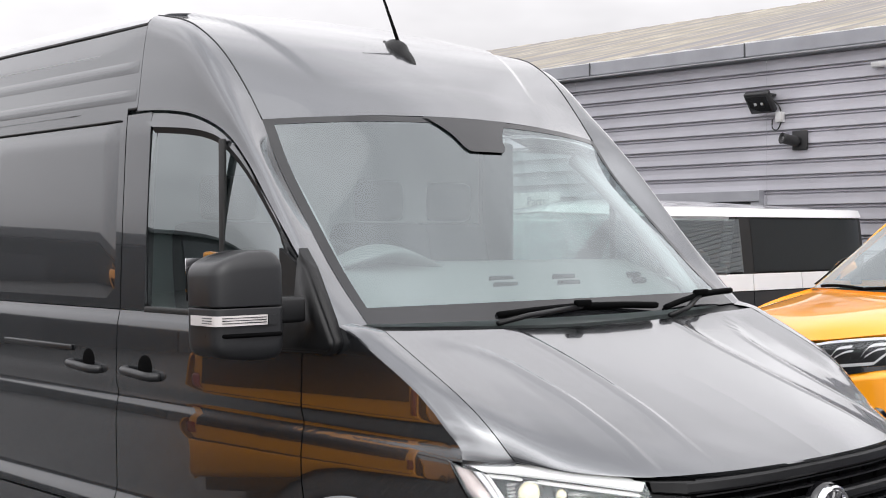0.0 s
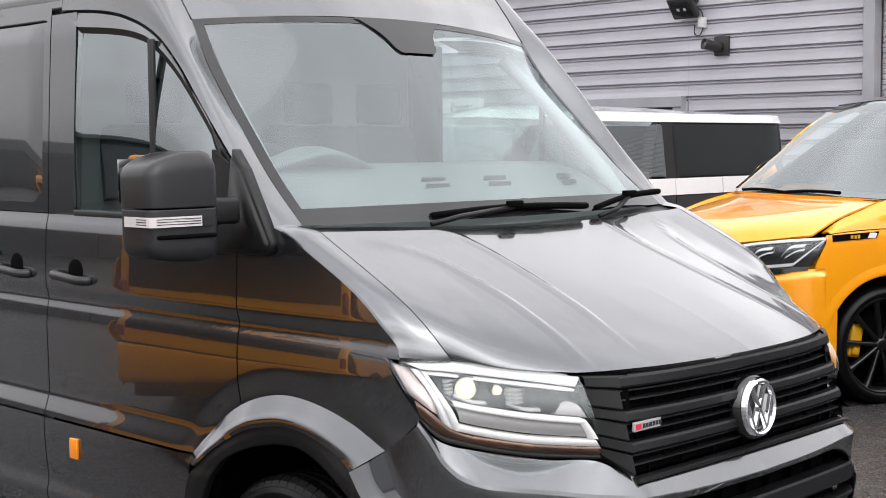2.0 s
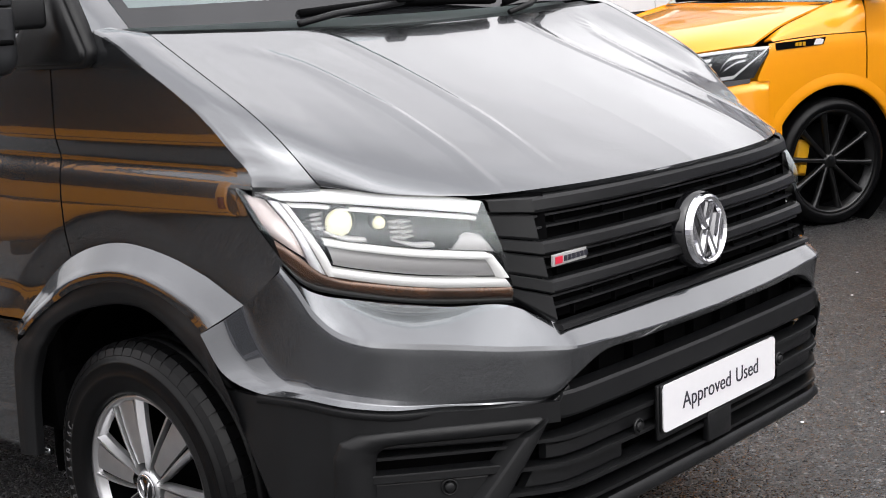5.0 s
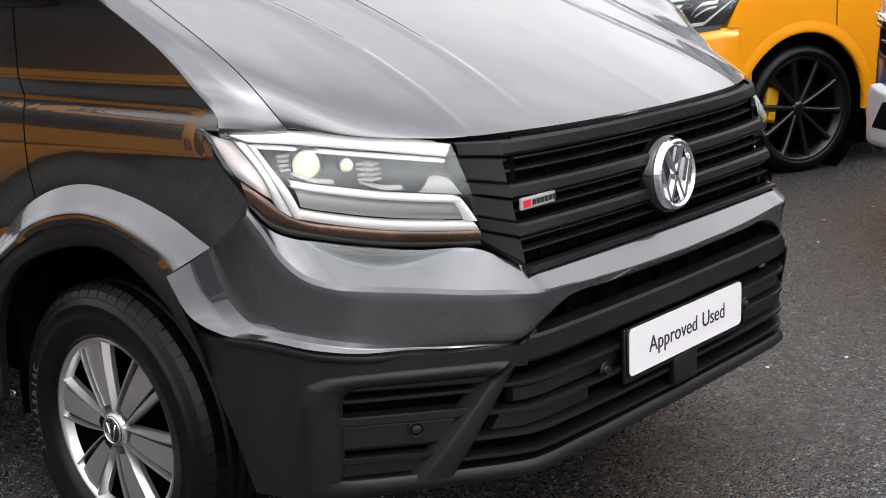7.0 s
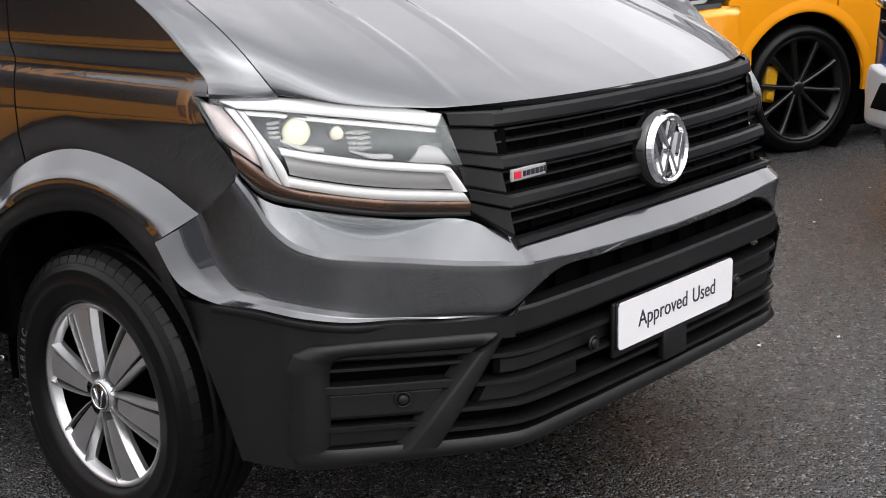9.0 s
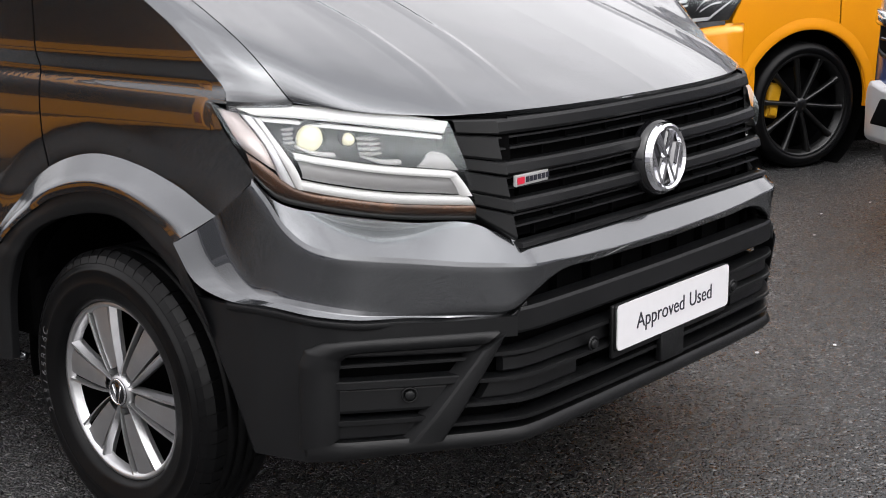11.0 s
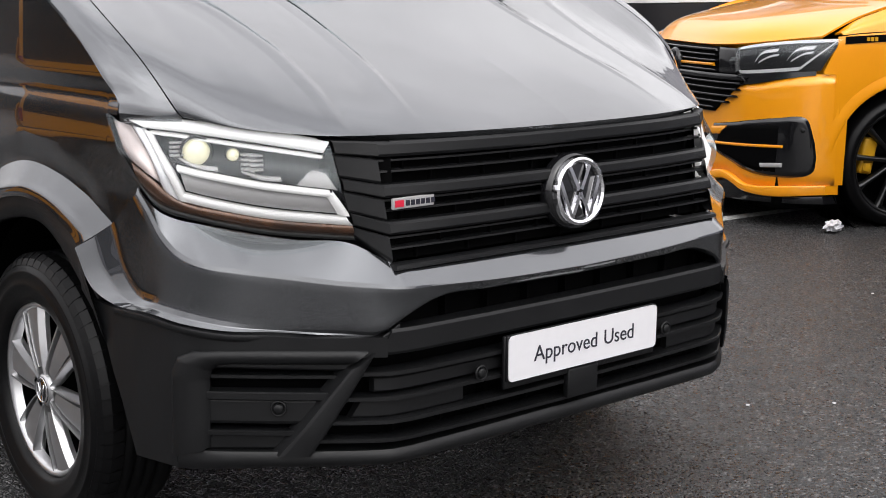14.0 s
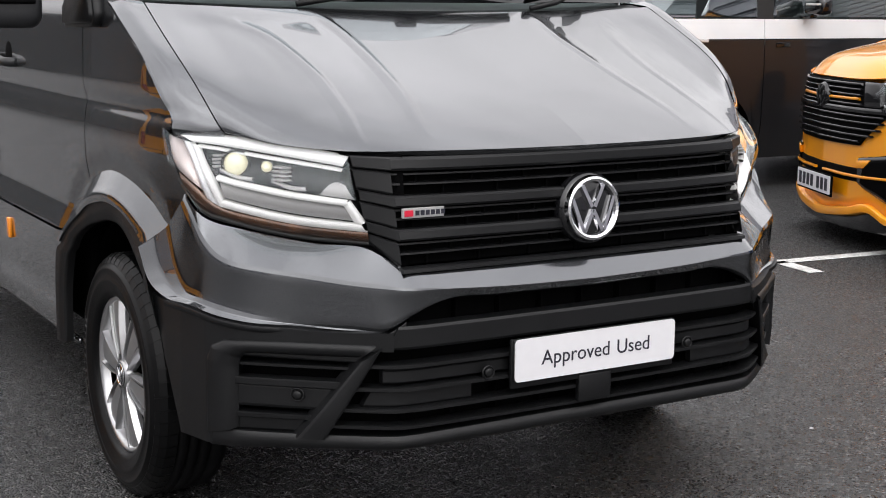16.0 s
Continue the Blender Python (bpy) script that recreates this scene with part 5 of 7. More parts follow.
def steel_wheel(s, c):
    m = spun(s, c)
    # near-black disc behind the spokes stands in for the shaded barrel
    w = part("wheel", revolve(bmesh.new(), [(0.0, -0.05), (0.205, -0.05), (0.215, 0.06), (0.222, 0.09)], m, 48), PLASTIC_SHADE, van, "black tyre on a silver six-spoke wheel")
    ty = part("tyre", tyre(bmesh.new(), m), RUBBER, w)
    tagged(part("tread", tread_blocks(m), RUBBER, ty, smooth=False), kind="stuff")
    bm = bmesh.new()
    revolve(bm, [(0.206, 0.072), (0.213, 0.090), (0.219, 0.098), (0.227, 0.099), (0.230, 0.088)], m, 72)
    part("rim", bm, SILVER, w, "silver wheel rim")
    for k in range(6):
        a0 = 2 * math.pi * k / 6 + math.radians(20)
        q = m @ Matrix.Rotation(a0, 4, "Z")
        bm = bmesh.new()
        cols, blade = [], []
        # one broad spoke: bright bevelled rails on both sides of a recessed blade
        for r, hw, h in SPOKE:
            row = []
            for t, dh in ((-1.0, -0.026), (-0.985, -0.014), (-0.84, 0.003), (-0.74, 0.003), (-0.70, -0.026), (-0.54, -0.026), (0.54, -0.026), (0.70, -0.026), (0.74, 0.003), (0.84, 0.003), (0.985, -0.014), (1.0, -0.026)):
                row.append(Vector(q @ Vector((r, hw * t, h + dh))))
            cols.append(row)
            blade.append([Vector(q @ Vector((r, hw * t, h + dh))) for t, dh in ((-0.54, -0.026), (-0.53, -0.003), (0.0, 0.0), (0.53, -0.003), (0.54, -0.026))])
        rowsT = [list(c) for c in zip(*cols)]
        rowsT = [spl(r, 12) for r in rowsT]
        sheet(rowsT, 1, 0.0, bm=bm, flip=True, creases=range(1, len(rowsT) - 1))
        bm.normal_update()
        if sum((f.normal.x for f in bm.faces)) * s < 0:
            bmesh.ops.reverse_faces(bm, faces=bm.faces)
        spoke = part("spoke", bm, SILVER, w)
        bm = bmesh.new()
        rowsT = [spl(list(c), 12) for c in zip(*blade[1:])]
        sheet(rowsT, 1, 0.0, bm=bm, flip=True, creases=(1, 3))
        bm.normal_update()
        if sum((f.normal.x for f in bm.faces)) * s < 0:
            bmesh.ops.reverse_faces(bm, faces=bm.faces)
        part("blade", bm, SILVER_D, spoke, "satin grey spoke face")
        # black strips along both grooves paint their shade over the silver
        for t0 in (-1, 1):
            bm = sheet([[Vector(q @ Vector((r, hw * t0 * t, h - 0.012))) for r, hw, h in SPOKE[1:]] for t in (0.55, 0.73)], 1, 0.0)
            part("groove", bm, PLASTIC_SHADE, spoke)
    bm = bmesh.new()
    revolve(bm, [(0.0, 0.102), (0.028, 0.103), (0.038, 0.101), (0.043, 0.094), (0.045, 0.080)], m, 36)
    part("hub_cap", bm, SILVER, w)
    bm = bmesh.new()
    revolve(bm, [(0.0, 0.1045), (0.034, 0.1045), (0.0355, 0.101)], m, 30)
    part("hub_badge", bm, GLOSSB, w, "round black hub badge")
    bm = bmesh.new()
    revolve(bm, [(0.029, 0.104), (0.031, 0.1075), (0.0345, 0.104)], m, 30)
    for t in (-1, 1):
        box(bm, (0, 0.010 * t, 0.105), (0.046, 0.0042, 0.004), 0, m @ Matrix.Rotation(0.35 * t, 4, "Z"))
    part("hub_ring", bm, CHROME, w)
    for k in range(5):
        a = 2 * math.pi * (k + 0.5) / 5
        bm = bmesh.new()
        revolve(bm, [(0.0, 0.075), (0.011, 0.075), (0.013, 0.05)], m @ Matrix.Translation((0.075 * math.cos(a), 0.075 * math.sin(a), 0)), 6)
        part("wheel_bolt", bm, PLASTIC_SHADE, w)
    return w


for s in (-1, 1):
    for y in (HUB_Y, HUB_Y + 3.64):
        w_ = steel_wheel(s, (s * 0.868, y, HUB_Z + 0.004))
        if s < 0 and y == HUB_Y:
            mw = spun(s, (s * 0.868, y, HUB_Z + 0.004))
            for i, ch in enumerate("235/65R16C"):
                a = radians(110 - 4.7 * i)
                f = Matrix(((math.sin(a), math.cos(a), 0, 0.292 * math.cos(a)), (-math.cos(a), math.sin(a), 0, 0.292 * math.sin(a)), (0, 0, 1, 0.1205), (0, 0, 0, 1)))
                words("size_marking", ch, 0.030, mw @ f, MARK, w_, 0.001)

# ---- mirrors, handles, markers, aerial ----
for s in (-1,):
    mir = part("door_mirror", box(bmesh.new(), (s * 1.105, 1.150, 1.480), (0.14, 0.075, 0.075), 0.012), PLASTIC, van, "large black two-part door mirror with clear indicator")
    bm = bmesh.new()
    prism(bm, [(1.016, 1.392), (1.022, 1.366), (1.048, 1.350), (1.315, 1.346), (1.320, 1.410), (1.235, 1.500), (1.245, 1.655), (1.180, 1.596)], lambda a, b, d: (s * (1.018 - 0.040 * max(0.0, b - 1.40) / 0.25 - d), a, b), 0.045)
    bmesh.ops.recalc_face_normals(bm, faces=bm.faces)
    bmesh.ops.bevel(bm, geom=[e for e in bm.edges if all(v.co.x * s > 0.976 for v in e.verts)], offset=0.012, segments=3, affect="EDGES")
    part("mirror_base", bm, PLASTIC, mir, "black triangular mirror mount")
    bm = bmesh.new()
    prism(bm, [(1.085, 1.447), (1.315, 1.447), (1.335, 1.655), (1.255, 1.615), (1.170, 1.535)], lambda a, b, d: (s * (side_x(a, b) + 0.010 - d), a, b), 0.012)
    bmesh.ops.recalc_face_normals(bm, faces=bm.faces)
    part("sail_panel", bm, PLASTIC, mir, "black triangular panel ahead of the window", smooth=False)

    def shell_bm(z0, z1, rx, ry, cx, cy, top_round, bot_round, fall):
        n, g = 32, []
        prof = []
        for k in range(7):
            a = math.pi / 2 * (1 - k / 6)
            prof.append((z0 + bot_round * (1 - math.sin(a)), 1 - (1 - math.cos(a)) * bot_round / 0.13 * 0.85))
        for k in range(7):
            a = math.pi / 2 * (k / 6)
            prof.append((z1 - top_round * (1 - math.sin(a)), 1 - (1 - math.cos(a)) * top_round / 0.13 * 0.85))
        bmx = bmesh.new()
        for z, e in prof:
            row = []
            for i in range(n + 1):
                a = 2 * math.pi * i / n
                ca, sa = math.cos(a), math.sin(a)
                o = max(0.0, math.copysign(abs(ca) ** 0.36, ca) + 0.35) / 1.35
                row.append(Vector((cx + rx * e * math.copysign(abs(ca) ** 0.36, ca), cy + ry * e * math.copysign(abs(sa) ** 0.45, sa) + (0.03 * (z - 1.48)), z - fall * o * o * (z - z0 if fall > 0 else z1 - z) / (z1 - z0))))
            g.append(row)
        sheet(g, s, 0.0, bm=bmx)
        for row in (g[0], g[-1]):
            bmx.faces.new([bmx.verts.new((p.x * s, p.y, p.z)) for p in row[:-1]])
        bmesh.ops.remove_doubles(bmx, verts=bmx.verts, dist=0.0005)
        bmesh.ops.recalc_face_normals(bmx, faces=bmx.faces)
        return bmx
    part("upper_cap", shell_bm(1.497, 1.652, 0.120, 0.088, 1.240, 1.170, 0.055, 0.004, 0.030), CAPM, mir, "black rounded upper mirror cap")
    part("lower_shell", shell_bm(1.345, 1.493, 0.120, 0.086, 1.240, 1.170, 0.004, 0.045, -0.012), CAPM, mir, "black lower mirror shell")
    bm = bmesh.new()
    sheet(loft([[(1.368, 1.20, 1.446), (1.367, 1.098, 1.446), (1.345, 1.073, 1.446), (1.20, 1.072, 1.446)], [(1.368, 1.20, 1.474), (1.367, 1.098, 1.474), (1.345, 1.073, 1.474), (1.20, 1.072, 1.474)]], 24, 4), s, 0.006, flip=True, bm=bm)
    ind = part("indicator", bm, INDIC, mir, "clear ribbed indicator strip")
    bm = bmesh.new()
    sheet(loft([[(1.198, 1.0695, 1.447), (1.165, 1.0695, 1.447)], [(1.198, 1.0695, 1.473), (1.165, 1.0695, 1.473)]], 4, 3), s, 0.006, flip=True, bm=bm)
    part("amber_lamp", bm, LAMPBODY, ind, "smoked end of the indicator")
    for z in (1.4535, 1.4605, 1.4675):
        part("lens_rib", tube(bmesh.new(), [(s * x, y, z) for x, y in ((1.369, 1.14), (1.368, 1.097), (1.345, 1.0715), (1.205, 1.0705))], 0.0012, 5), PLASTIC, ind)
    bm = bmesh.new()
    tube(bm, [(s * x, y, 1.418) for x, y in ((1.355, 1.14), (1.33, 1.082), (1.25, 1.076), (1.15, 1.080))], 0.006, 6)
    part("shell_groove", bm, PLASTIC_SHADE, mir)
    bm = bmesh.new()
    sheet(loft([[(1.12, 1.262, 1.51), (1.345, 1.262, 1.51)], [(1.12, 1.262, 1.63), (1.345, 1.262, 1.63)]], 4, 4), s, 0.002, flip=True, bm=bm)
    part("mirror_glass", bm, CHROME, mir, "mirror glass")
for s in (-1, 1):
    for y0, y1 in ((2.055, 2.305), (2.52, 2.775)):
        h = part("door_handle", tube(bmesh.new(), spl([(s * 0.985, y0, 1.214), (s * 1.018, y0 + 0.035, 1.215), (s * 1.024, (y0 + y1) / 2, 1.222), (s * 1.018, y1 - 0.035, 1.226), (s * 0.985, y1, 1.226)], 20), 0.016, 10), CAPM, van, "black grab handle over a flat black panel painted as a shaded recess")
        # shallow black dome paints the shade of the hollow behind the handle
        bm = bmesh.new()
        c = Vector((s * 0.982, (y0 + y1) / 2 - 0.02, 1.235))
        bmesh.ops.create_uvsphere(bm, u_segments=20, v_segments=12, radius=1, matrix=Matrix.Translation(c) @ Matrix.Diagonal((0.010, 0.075, 0.058, 1)))
        part("handle_recess", bm, PLASTIC_SHADE, h)
    bm = box(bmesh.new(), (s * 1.016, 2.155, 0.632), (0.012, 0.055, 0.072), 0.004)
    part("side_marker", bm, AMBER, van, "amber side marker reflector")
    bm = box(bmesh.new(), (s * 0.994, 3.1, 1.28), (0.012, 0.66, 0.022), 0.005)
    part("door_rail", bm, CAPM, van)

bm = bmesh.new()
rows = []
for t in range(13):
    u = t / 12
    y = 1.86 + 0.20 * u
    h = 0.040 * math.sin(math.pi * min(u * 1.15, 1.0)) ** 0.6 + 0.014 * (u > 0.3)
    w = 0.030 * math.sin(math.pi * (0.08 + 0.9 * u)) ** 0.7
    z = 2.352 + (2.452 - 2.352) * u
    rows.append([Vector((w * math.cos(a), y - 0.02 * math.sin(a), z + h * math.sin(a))) for a in (math.pi * k / 10 for k in range(11))])
sheet(rows, 1, 0.0, bm=bm, flip=True)
aer = part("aerial", bm, PLASTIC, van, "black roof aerial with whip and short stub")
tube(bm := bmesh.new(), [(0, 1.94, 2.43), (0.0, 1.985, 2.52), (0, 2.045, 2.635)], 0.008, 8, r_end=0.005)
part("whip", bm, PLASTIC_SHADE, aer)
bm = tube(bmesh.new(), [(-0.01, 1.99, 2.412), (-0.10, 2.03, 2.424), (-0.22, 2.085, 2.44)], 0.006, 8, r_end=0.003)
part("stub", bm, PLASTIC_SHADE, aer)
def closed_up(y):
    """Draws the body behind the front door's hinge a little forward."""
    d = max(0.0, y - 1.25)
    return y - (0.0616 * d * d if d < 1.14 else 0.080 + 0.14 * (d - 1.14))


for o in van.children_recursive:
    if "wheel" in o.name or (o.parent and "wheel" in o.parent.name) or (o.parent and o.parent.parent and "wheel" in o.parent.parent.name):
        continue
    for v in o.data.vertices:
        v.co.y = closed_up(v.co.y)
        v.co.z -= 0.045 * max(0.0, v.co.z - 2.05)


# ---- inside of the cab ----
DASH = mat("mid_grey_dashboard", (0.17, 0.175, 0.18), rough=0.6, grain=0.02, stain=0.05)
bm = bmesh.new()
sheet(loft([[(-0.86, 1.03, 1.40), (0, 0.97, 1.40), (0.86, 1.03, 1.40)], [(-0.87, 1.17, 1.462), (0, 1.13, 1.468), (0.87, 1.17, 1.462)], [(-0.86, 1.34, 1.535), (0, 1.32, 1.54), (0.86, 1.34, 1.530)], [(-0.85, 1.47, 1.585), (0, 1.47, 1.592), (0.85, 1.47, 1.575)], [(-0.85, 1.53, 1.55), (0, 1.53, 1.56), (0.85, 1.53, 1.55)], [(-0.85, 1.56, 1.1), (0, 1.56, 1.1), (0.85, 1.56, 1.1)]], 24, 26), 1, 0.0, bm=bm)
dash = part("dashboard", bm, DASH, van, "grey dashboard top under the windscreen")
for x, w in ((-0.06, 0.15), (0.26, 0.15), (0.66, 0.10)):
    m = Matrix.Translation((x, 1.30, 1.531)) @ pose(0, 0, 0, 21, 0, 0)
    for k in (-1, 1):
        bm = bmesh.new()
        prism(bm, [(-w / 2, -0.02), (w / 2 - 0.02, -0.012), (w / 2, 0.012), (-w / 4, 0.016)], lambda a, b, d: m @ Vector((a + k * 0.015, b + k * 0.028, 0.004 - d)), 0.01)
        bmesh.ops.recalc_face_normals(bm, faces=bm.faces)
        part("air_vent", bm, PLASTIC_SHADE, dash)
hood = loft([[(-0.72, 1.46, 1.56), (-0.45, 1.46, 1.60), (-0.18, 1.46, 1.56)], [(-0.70, 1.44, 1.585), (-0.45, 1.38, 1.640), (-0.20, 1.44, 1.585)], [(-0.68, 1.56, 1.59), (-0.45, 1.54, 1.655), (-0.22, 1.56, 1.59)], [(-0.66, 1.60, 1.5), (-0.45, 1.60, 1.5), (-0.24, 1.60, 1.5)]], 20, 14)
part("instrument_hood", sheet(hood, 1, 0.0), DASH, dash)
bm = bmesh.new()
mm = Matrix.Translation((-0.45, 1.70, 1.50)) @ pose(0, 0, 0, 62, 0, 0)
tor = []
for i in range(40):
    a = 2 * math.pi * i / 40
    tor.append(mm @ Vector((0.19 * math.cos(a), 0.19 * math.sin(a), 0)))
tube(bm, tor + tor[:1], 0.015, 8, cap=False)
box(bm, (0, 0, -0.02), (0.12, 0.10, 0.05), 0.02, mm)
box(bm, (0.10, 0, -0.01), (0.17, 0.03, 0.015), 0.005, mm)
box(bm, (-0.10, 0, -0.01), (0.17, 0.03, 0.015), 0.005, mm)
part("steering_wheel", bm, INTERIOR_D, dash, "black steering wheel")
for x, w in ((-0.45, 0.5), (0.30, 0.52), (0.70, 0.40)):
    seat = part("cab_seat", box(bmesh.new(), (x, 2.12, 1.10), (w, 0.5, 0.16), 0.05), SEATM, van, "dark cloth cab seat")
    part("backrest", box(bmesh.new(), (0, 0, 0), (w, 0.13, 0.66), 0.05, Matrix.Translation((x, 2.36, 1.42)) @ pose(0, 0, 0, -10, 0, 0)), SEATM, seat)
    part("headrest", box(bmesh.new(), (x, 2.42, 1.84), (0.27, 0.09, 0.18), 0.04), SEATM, seat)
bm = box(bmesh.new(), (0, 2.485, 1.55), (1.80, 0.02, 1.3), 0.0)
part("bulkhead", bm, INTERIOR, van, "pale grey steel bulkhead behind the seats", smooth=False)
bm = bmesh.new()
sheet(loft([[(-0.78, 1.66, 2.06), (0, 1.57, 2.09), (0.78, 1.66, 2.06)], [(-0.86, 2.0, 2.14), (0, 2.0, 2.18), (0.86, 2.0, 2.14)], [(-0.88, 2.47, 2.18), (0, 2.47, 2.2), (0.88, 2.47, 2.18)]], 16, 10), 1, 0.0, bm=bm)
part("headlining", bm, INTERIOR, van)
bm = bmesh.new()
box(bm, (0.905, 2.30, 1.76), (0.05, 0.16, 0.68), 0.015)
part("pillar_trim", bm, INTERIOR_D, van, "dark trim of the far door pillar")
bm = bmesh.new()
box(bm, (0.925, 1.70, 1.44), (0.05, 1.05, 0.07), 0.015)
part("door_trim", bm, INTERIOR_D, van)
for s in (-1, 1):
    bm = bmesh.new()
    tube(bm, spl([(s * 0.83, 1.14, 1.44), (s * 0.81, 1.34, 1.66), (s * 0.78, 1.59, 1.90), (s * 0.77, 1.72, 2.00)], 12), 0.03, 8)
    part("pillar_trim", bm, INTERIOR, van)
# ---- neighbouring vehicles ----
def fstrip(bm, planf, lo, hi, depth=0.03, off=0.0, n=24):
    """A bar on a vehicle's front between two (x, z) curves, following the plan function."""
    a, b = spl([(x, 0, z) for x, z in lo], n), spl([(x, 0, z) for x, z in hi], n)
    rows = []
    for t, d in ((0.0, depth), (0.0, 0.003), (0.1, 0.0), (0.9, 0.0), (1.0, 0.003), (1.0, depth)):
        rows.append([Vector((p.x + (r.x - p.x) * t, planf(p.x + (r.x - p.x) * t, p.z + (r.z - p.z) * t) + off + d, p.z + (r.z - p.z) * t)) for p, r in zip(a, b)])
    sheet(rows, 1, 0.0, bm=bm)
    for e in (0, -1):
        vs = [bm.verts.new(r[e]) for r in rows]
        bm.faces.new(vs if e == 0 else vs[::-1])
    return bm


def col_panel(name, ys, low, high, xf, s, material, parent, nv=16, hem=0.010, label=""):
    grid = [[Vector((xf(y, low(y) + (high(y) - low(y)) * k / nv), y, low(y) + (high(y) - low(y)) * k / nv)) for y in ys] for k in range(nv + 1)]
    return part(name, sheet(grid, s, hem), material, parent, label)


def alloy(parent, s, c, R, rim, w, spokes, material, label, caliper=None):
    m = spun(s, c)
    wh = part("wheel", revolve(bmesh.new(), [(0.0, -0.06), (rim * 0.9, -0.06), (rim * 0.95, w * 0.7)], m, 40), PLASTIC_SHADE, parent, label)
    bm = bmesh.new()
    prof = [(rim, w * 0.80), (rim + 0.006, w * 0.96), (rim + 0.03, w * 1.02), (R - 0.03, w * 0.99), (R - 0.008, w * 0.88), (R, w * 0.7), (R, -w * 0.7), (R - 0.02, -w * 0.95), (rim, -w * 0.9)]
    revolve(bm, prof, m, 72)
    part("tyre", bm, RUBBER, wh)
    bm = bmesh.new()
    revolve(bm, [(rim - 0.03, w * 0.5), (rim - 0.012, w * 0.86), (rim, w * 0.95), (rim + 0.006, w * 0.92)], m, 64)
    part("rim", bm, material, wh)
    for k in range(spokes):
        q = m @ Matrix.Rotation(2 * math.pi * k / spokes + 0.2, 4, "Z")
        bm = bmesh.new()
        g = []
        for r, hw, h in ((0.03, 0.016, w * 0.62), (rim * 0.5, 0.013, w * 0.74), (rim * 0.8, 0.015, w * 0.80), (rim - 0.01, 0.024, w * 0.84)):
            g.append([q @ Vector((r, hw * t, h + d)) for t, d in ((-1, -0.03), (-0.8, -0.004), (0, 0.004), (0.8, -0.004), (1, -0.03))])
        sheet(g, 1, 0.0, bm=bm)
        part("spoke", bm, material, wh)
    bm = revolve(bmesh.new(), [(0.0, w * 0.72), (0.03, w * 0.71), (0.045, w * 0.60), (0.05, w * 0.4)], m, 24)
    part("hub_cap", bm, material, wh)
    bm = revolve(bmesh.new(), [(0.0, 0.0), (rim * 0.72, 0.0), (rim * 0.72, -0.02)], m, 40)
    part("brake_disc", bm, PLASTIC_SHADE, wh)
    if caliper:
        bm = bmesh.new()
        a = radians(caliper)
        box(bm, (rim * 0.62, 0, 0.02), (0.085, 0.20, 0.075), 0.015, m @ Matrix.Rotation(a, 4, "Z"))
        box(bm, (rim * 0.62, 0.06, 0.06), (0.05, 0.05, 0.02), 0.006, m @ Matrix.Rotation(a, 4, "Z"))
        part("brake_caliper", bm, YELLOW2, wh, "yellow brake caliper")
    return wh


def arch_trough(parent, s, x, hub, r):
    bm = revolve(bmesh.new(), [(r, 0.0), (r, -0.35), (0.0, -0.35)], Matrix.Translation((s * x, hub[0], hub[1])) @ pose(0, 0, 0, 0, 90 * s, 0), 36)
    part("arch_liner", bm, PLASTIC_SHADE, parent, smooth=False)


# -- orange-yellow van --
yv = thing("compact_van", Matrix.Translation((4.171, 3.269, 0)) @ pose(0, 0, 0, 0, 0, -115.0) @ Matrix.Scale(1.05, 4), "orange-yellow lowered van with black wheels, black roof and black front inserts", "van")
YH = (0.945, 0.354)


def yx(y, z):
    x = smooth_table(z, (0.15, 0.30, 0.55, 0.80, 0.98, 1.03, 1.06, 1.15, 1.22, 1.30, 1.60, 1.86), (0.905, 0.925, 0.938, 0.943, 0.942, 0.938, 0.930, 0.926, 0.920, 0.900, 0.835, 0.765), 0.015)
    if y < 0.80:
        x -= 0.13 * ((0.80 - y) / 0.80) ** 2.0
    return x


def yarch(y, r=0.428):
    d = r * r - (y - YH[0]) ** 2
    return YH[1] + math.sqrt(d) if d > 0 else 0.20


def yplan(x, z):
    ax = abs(x)
    y = smooth_table(ax, (0.0, 0.30, 0.50, 0.65, 0.76, 0.845, 0.90, 0.924, 0.934), (0.015, 0.035, 0.075, 0.140, 0.225, 0.320, 0.415, 0.500, 0.600), 0.014)
    return y + 0.10 * max(0.0, z - 0.74) + 0.03 * max(0, 0.34 - z)


def ytop(y):
    return smooth_table(y, (0.30, 0.53, 0.60, 0.75, 0.90, 1.05, 1.20), (1.03, 1.035, 1.045, 1.055, 1.06, 1.06, 1.06), 0.02)


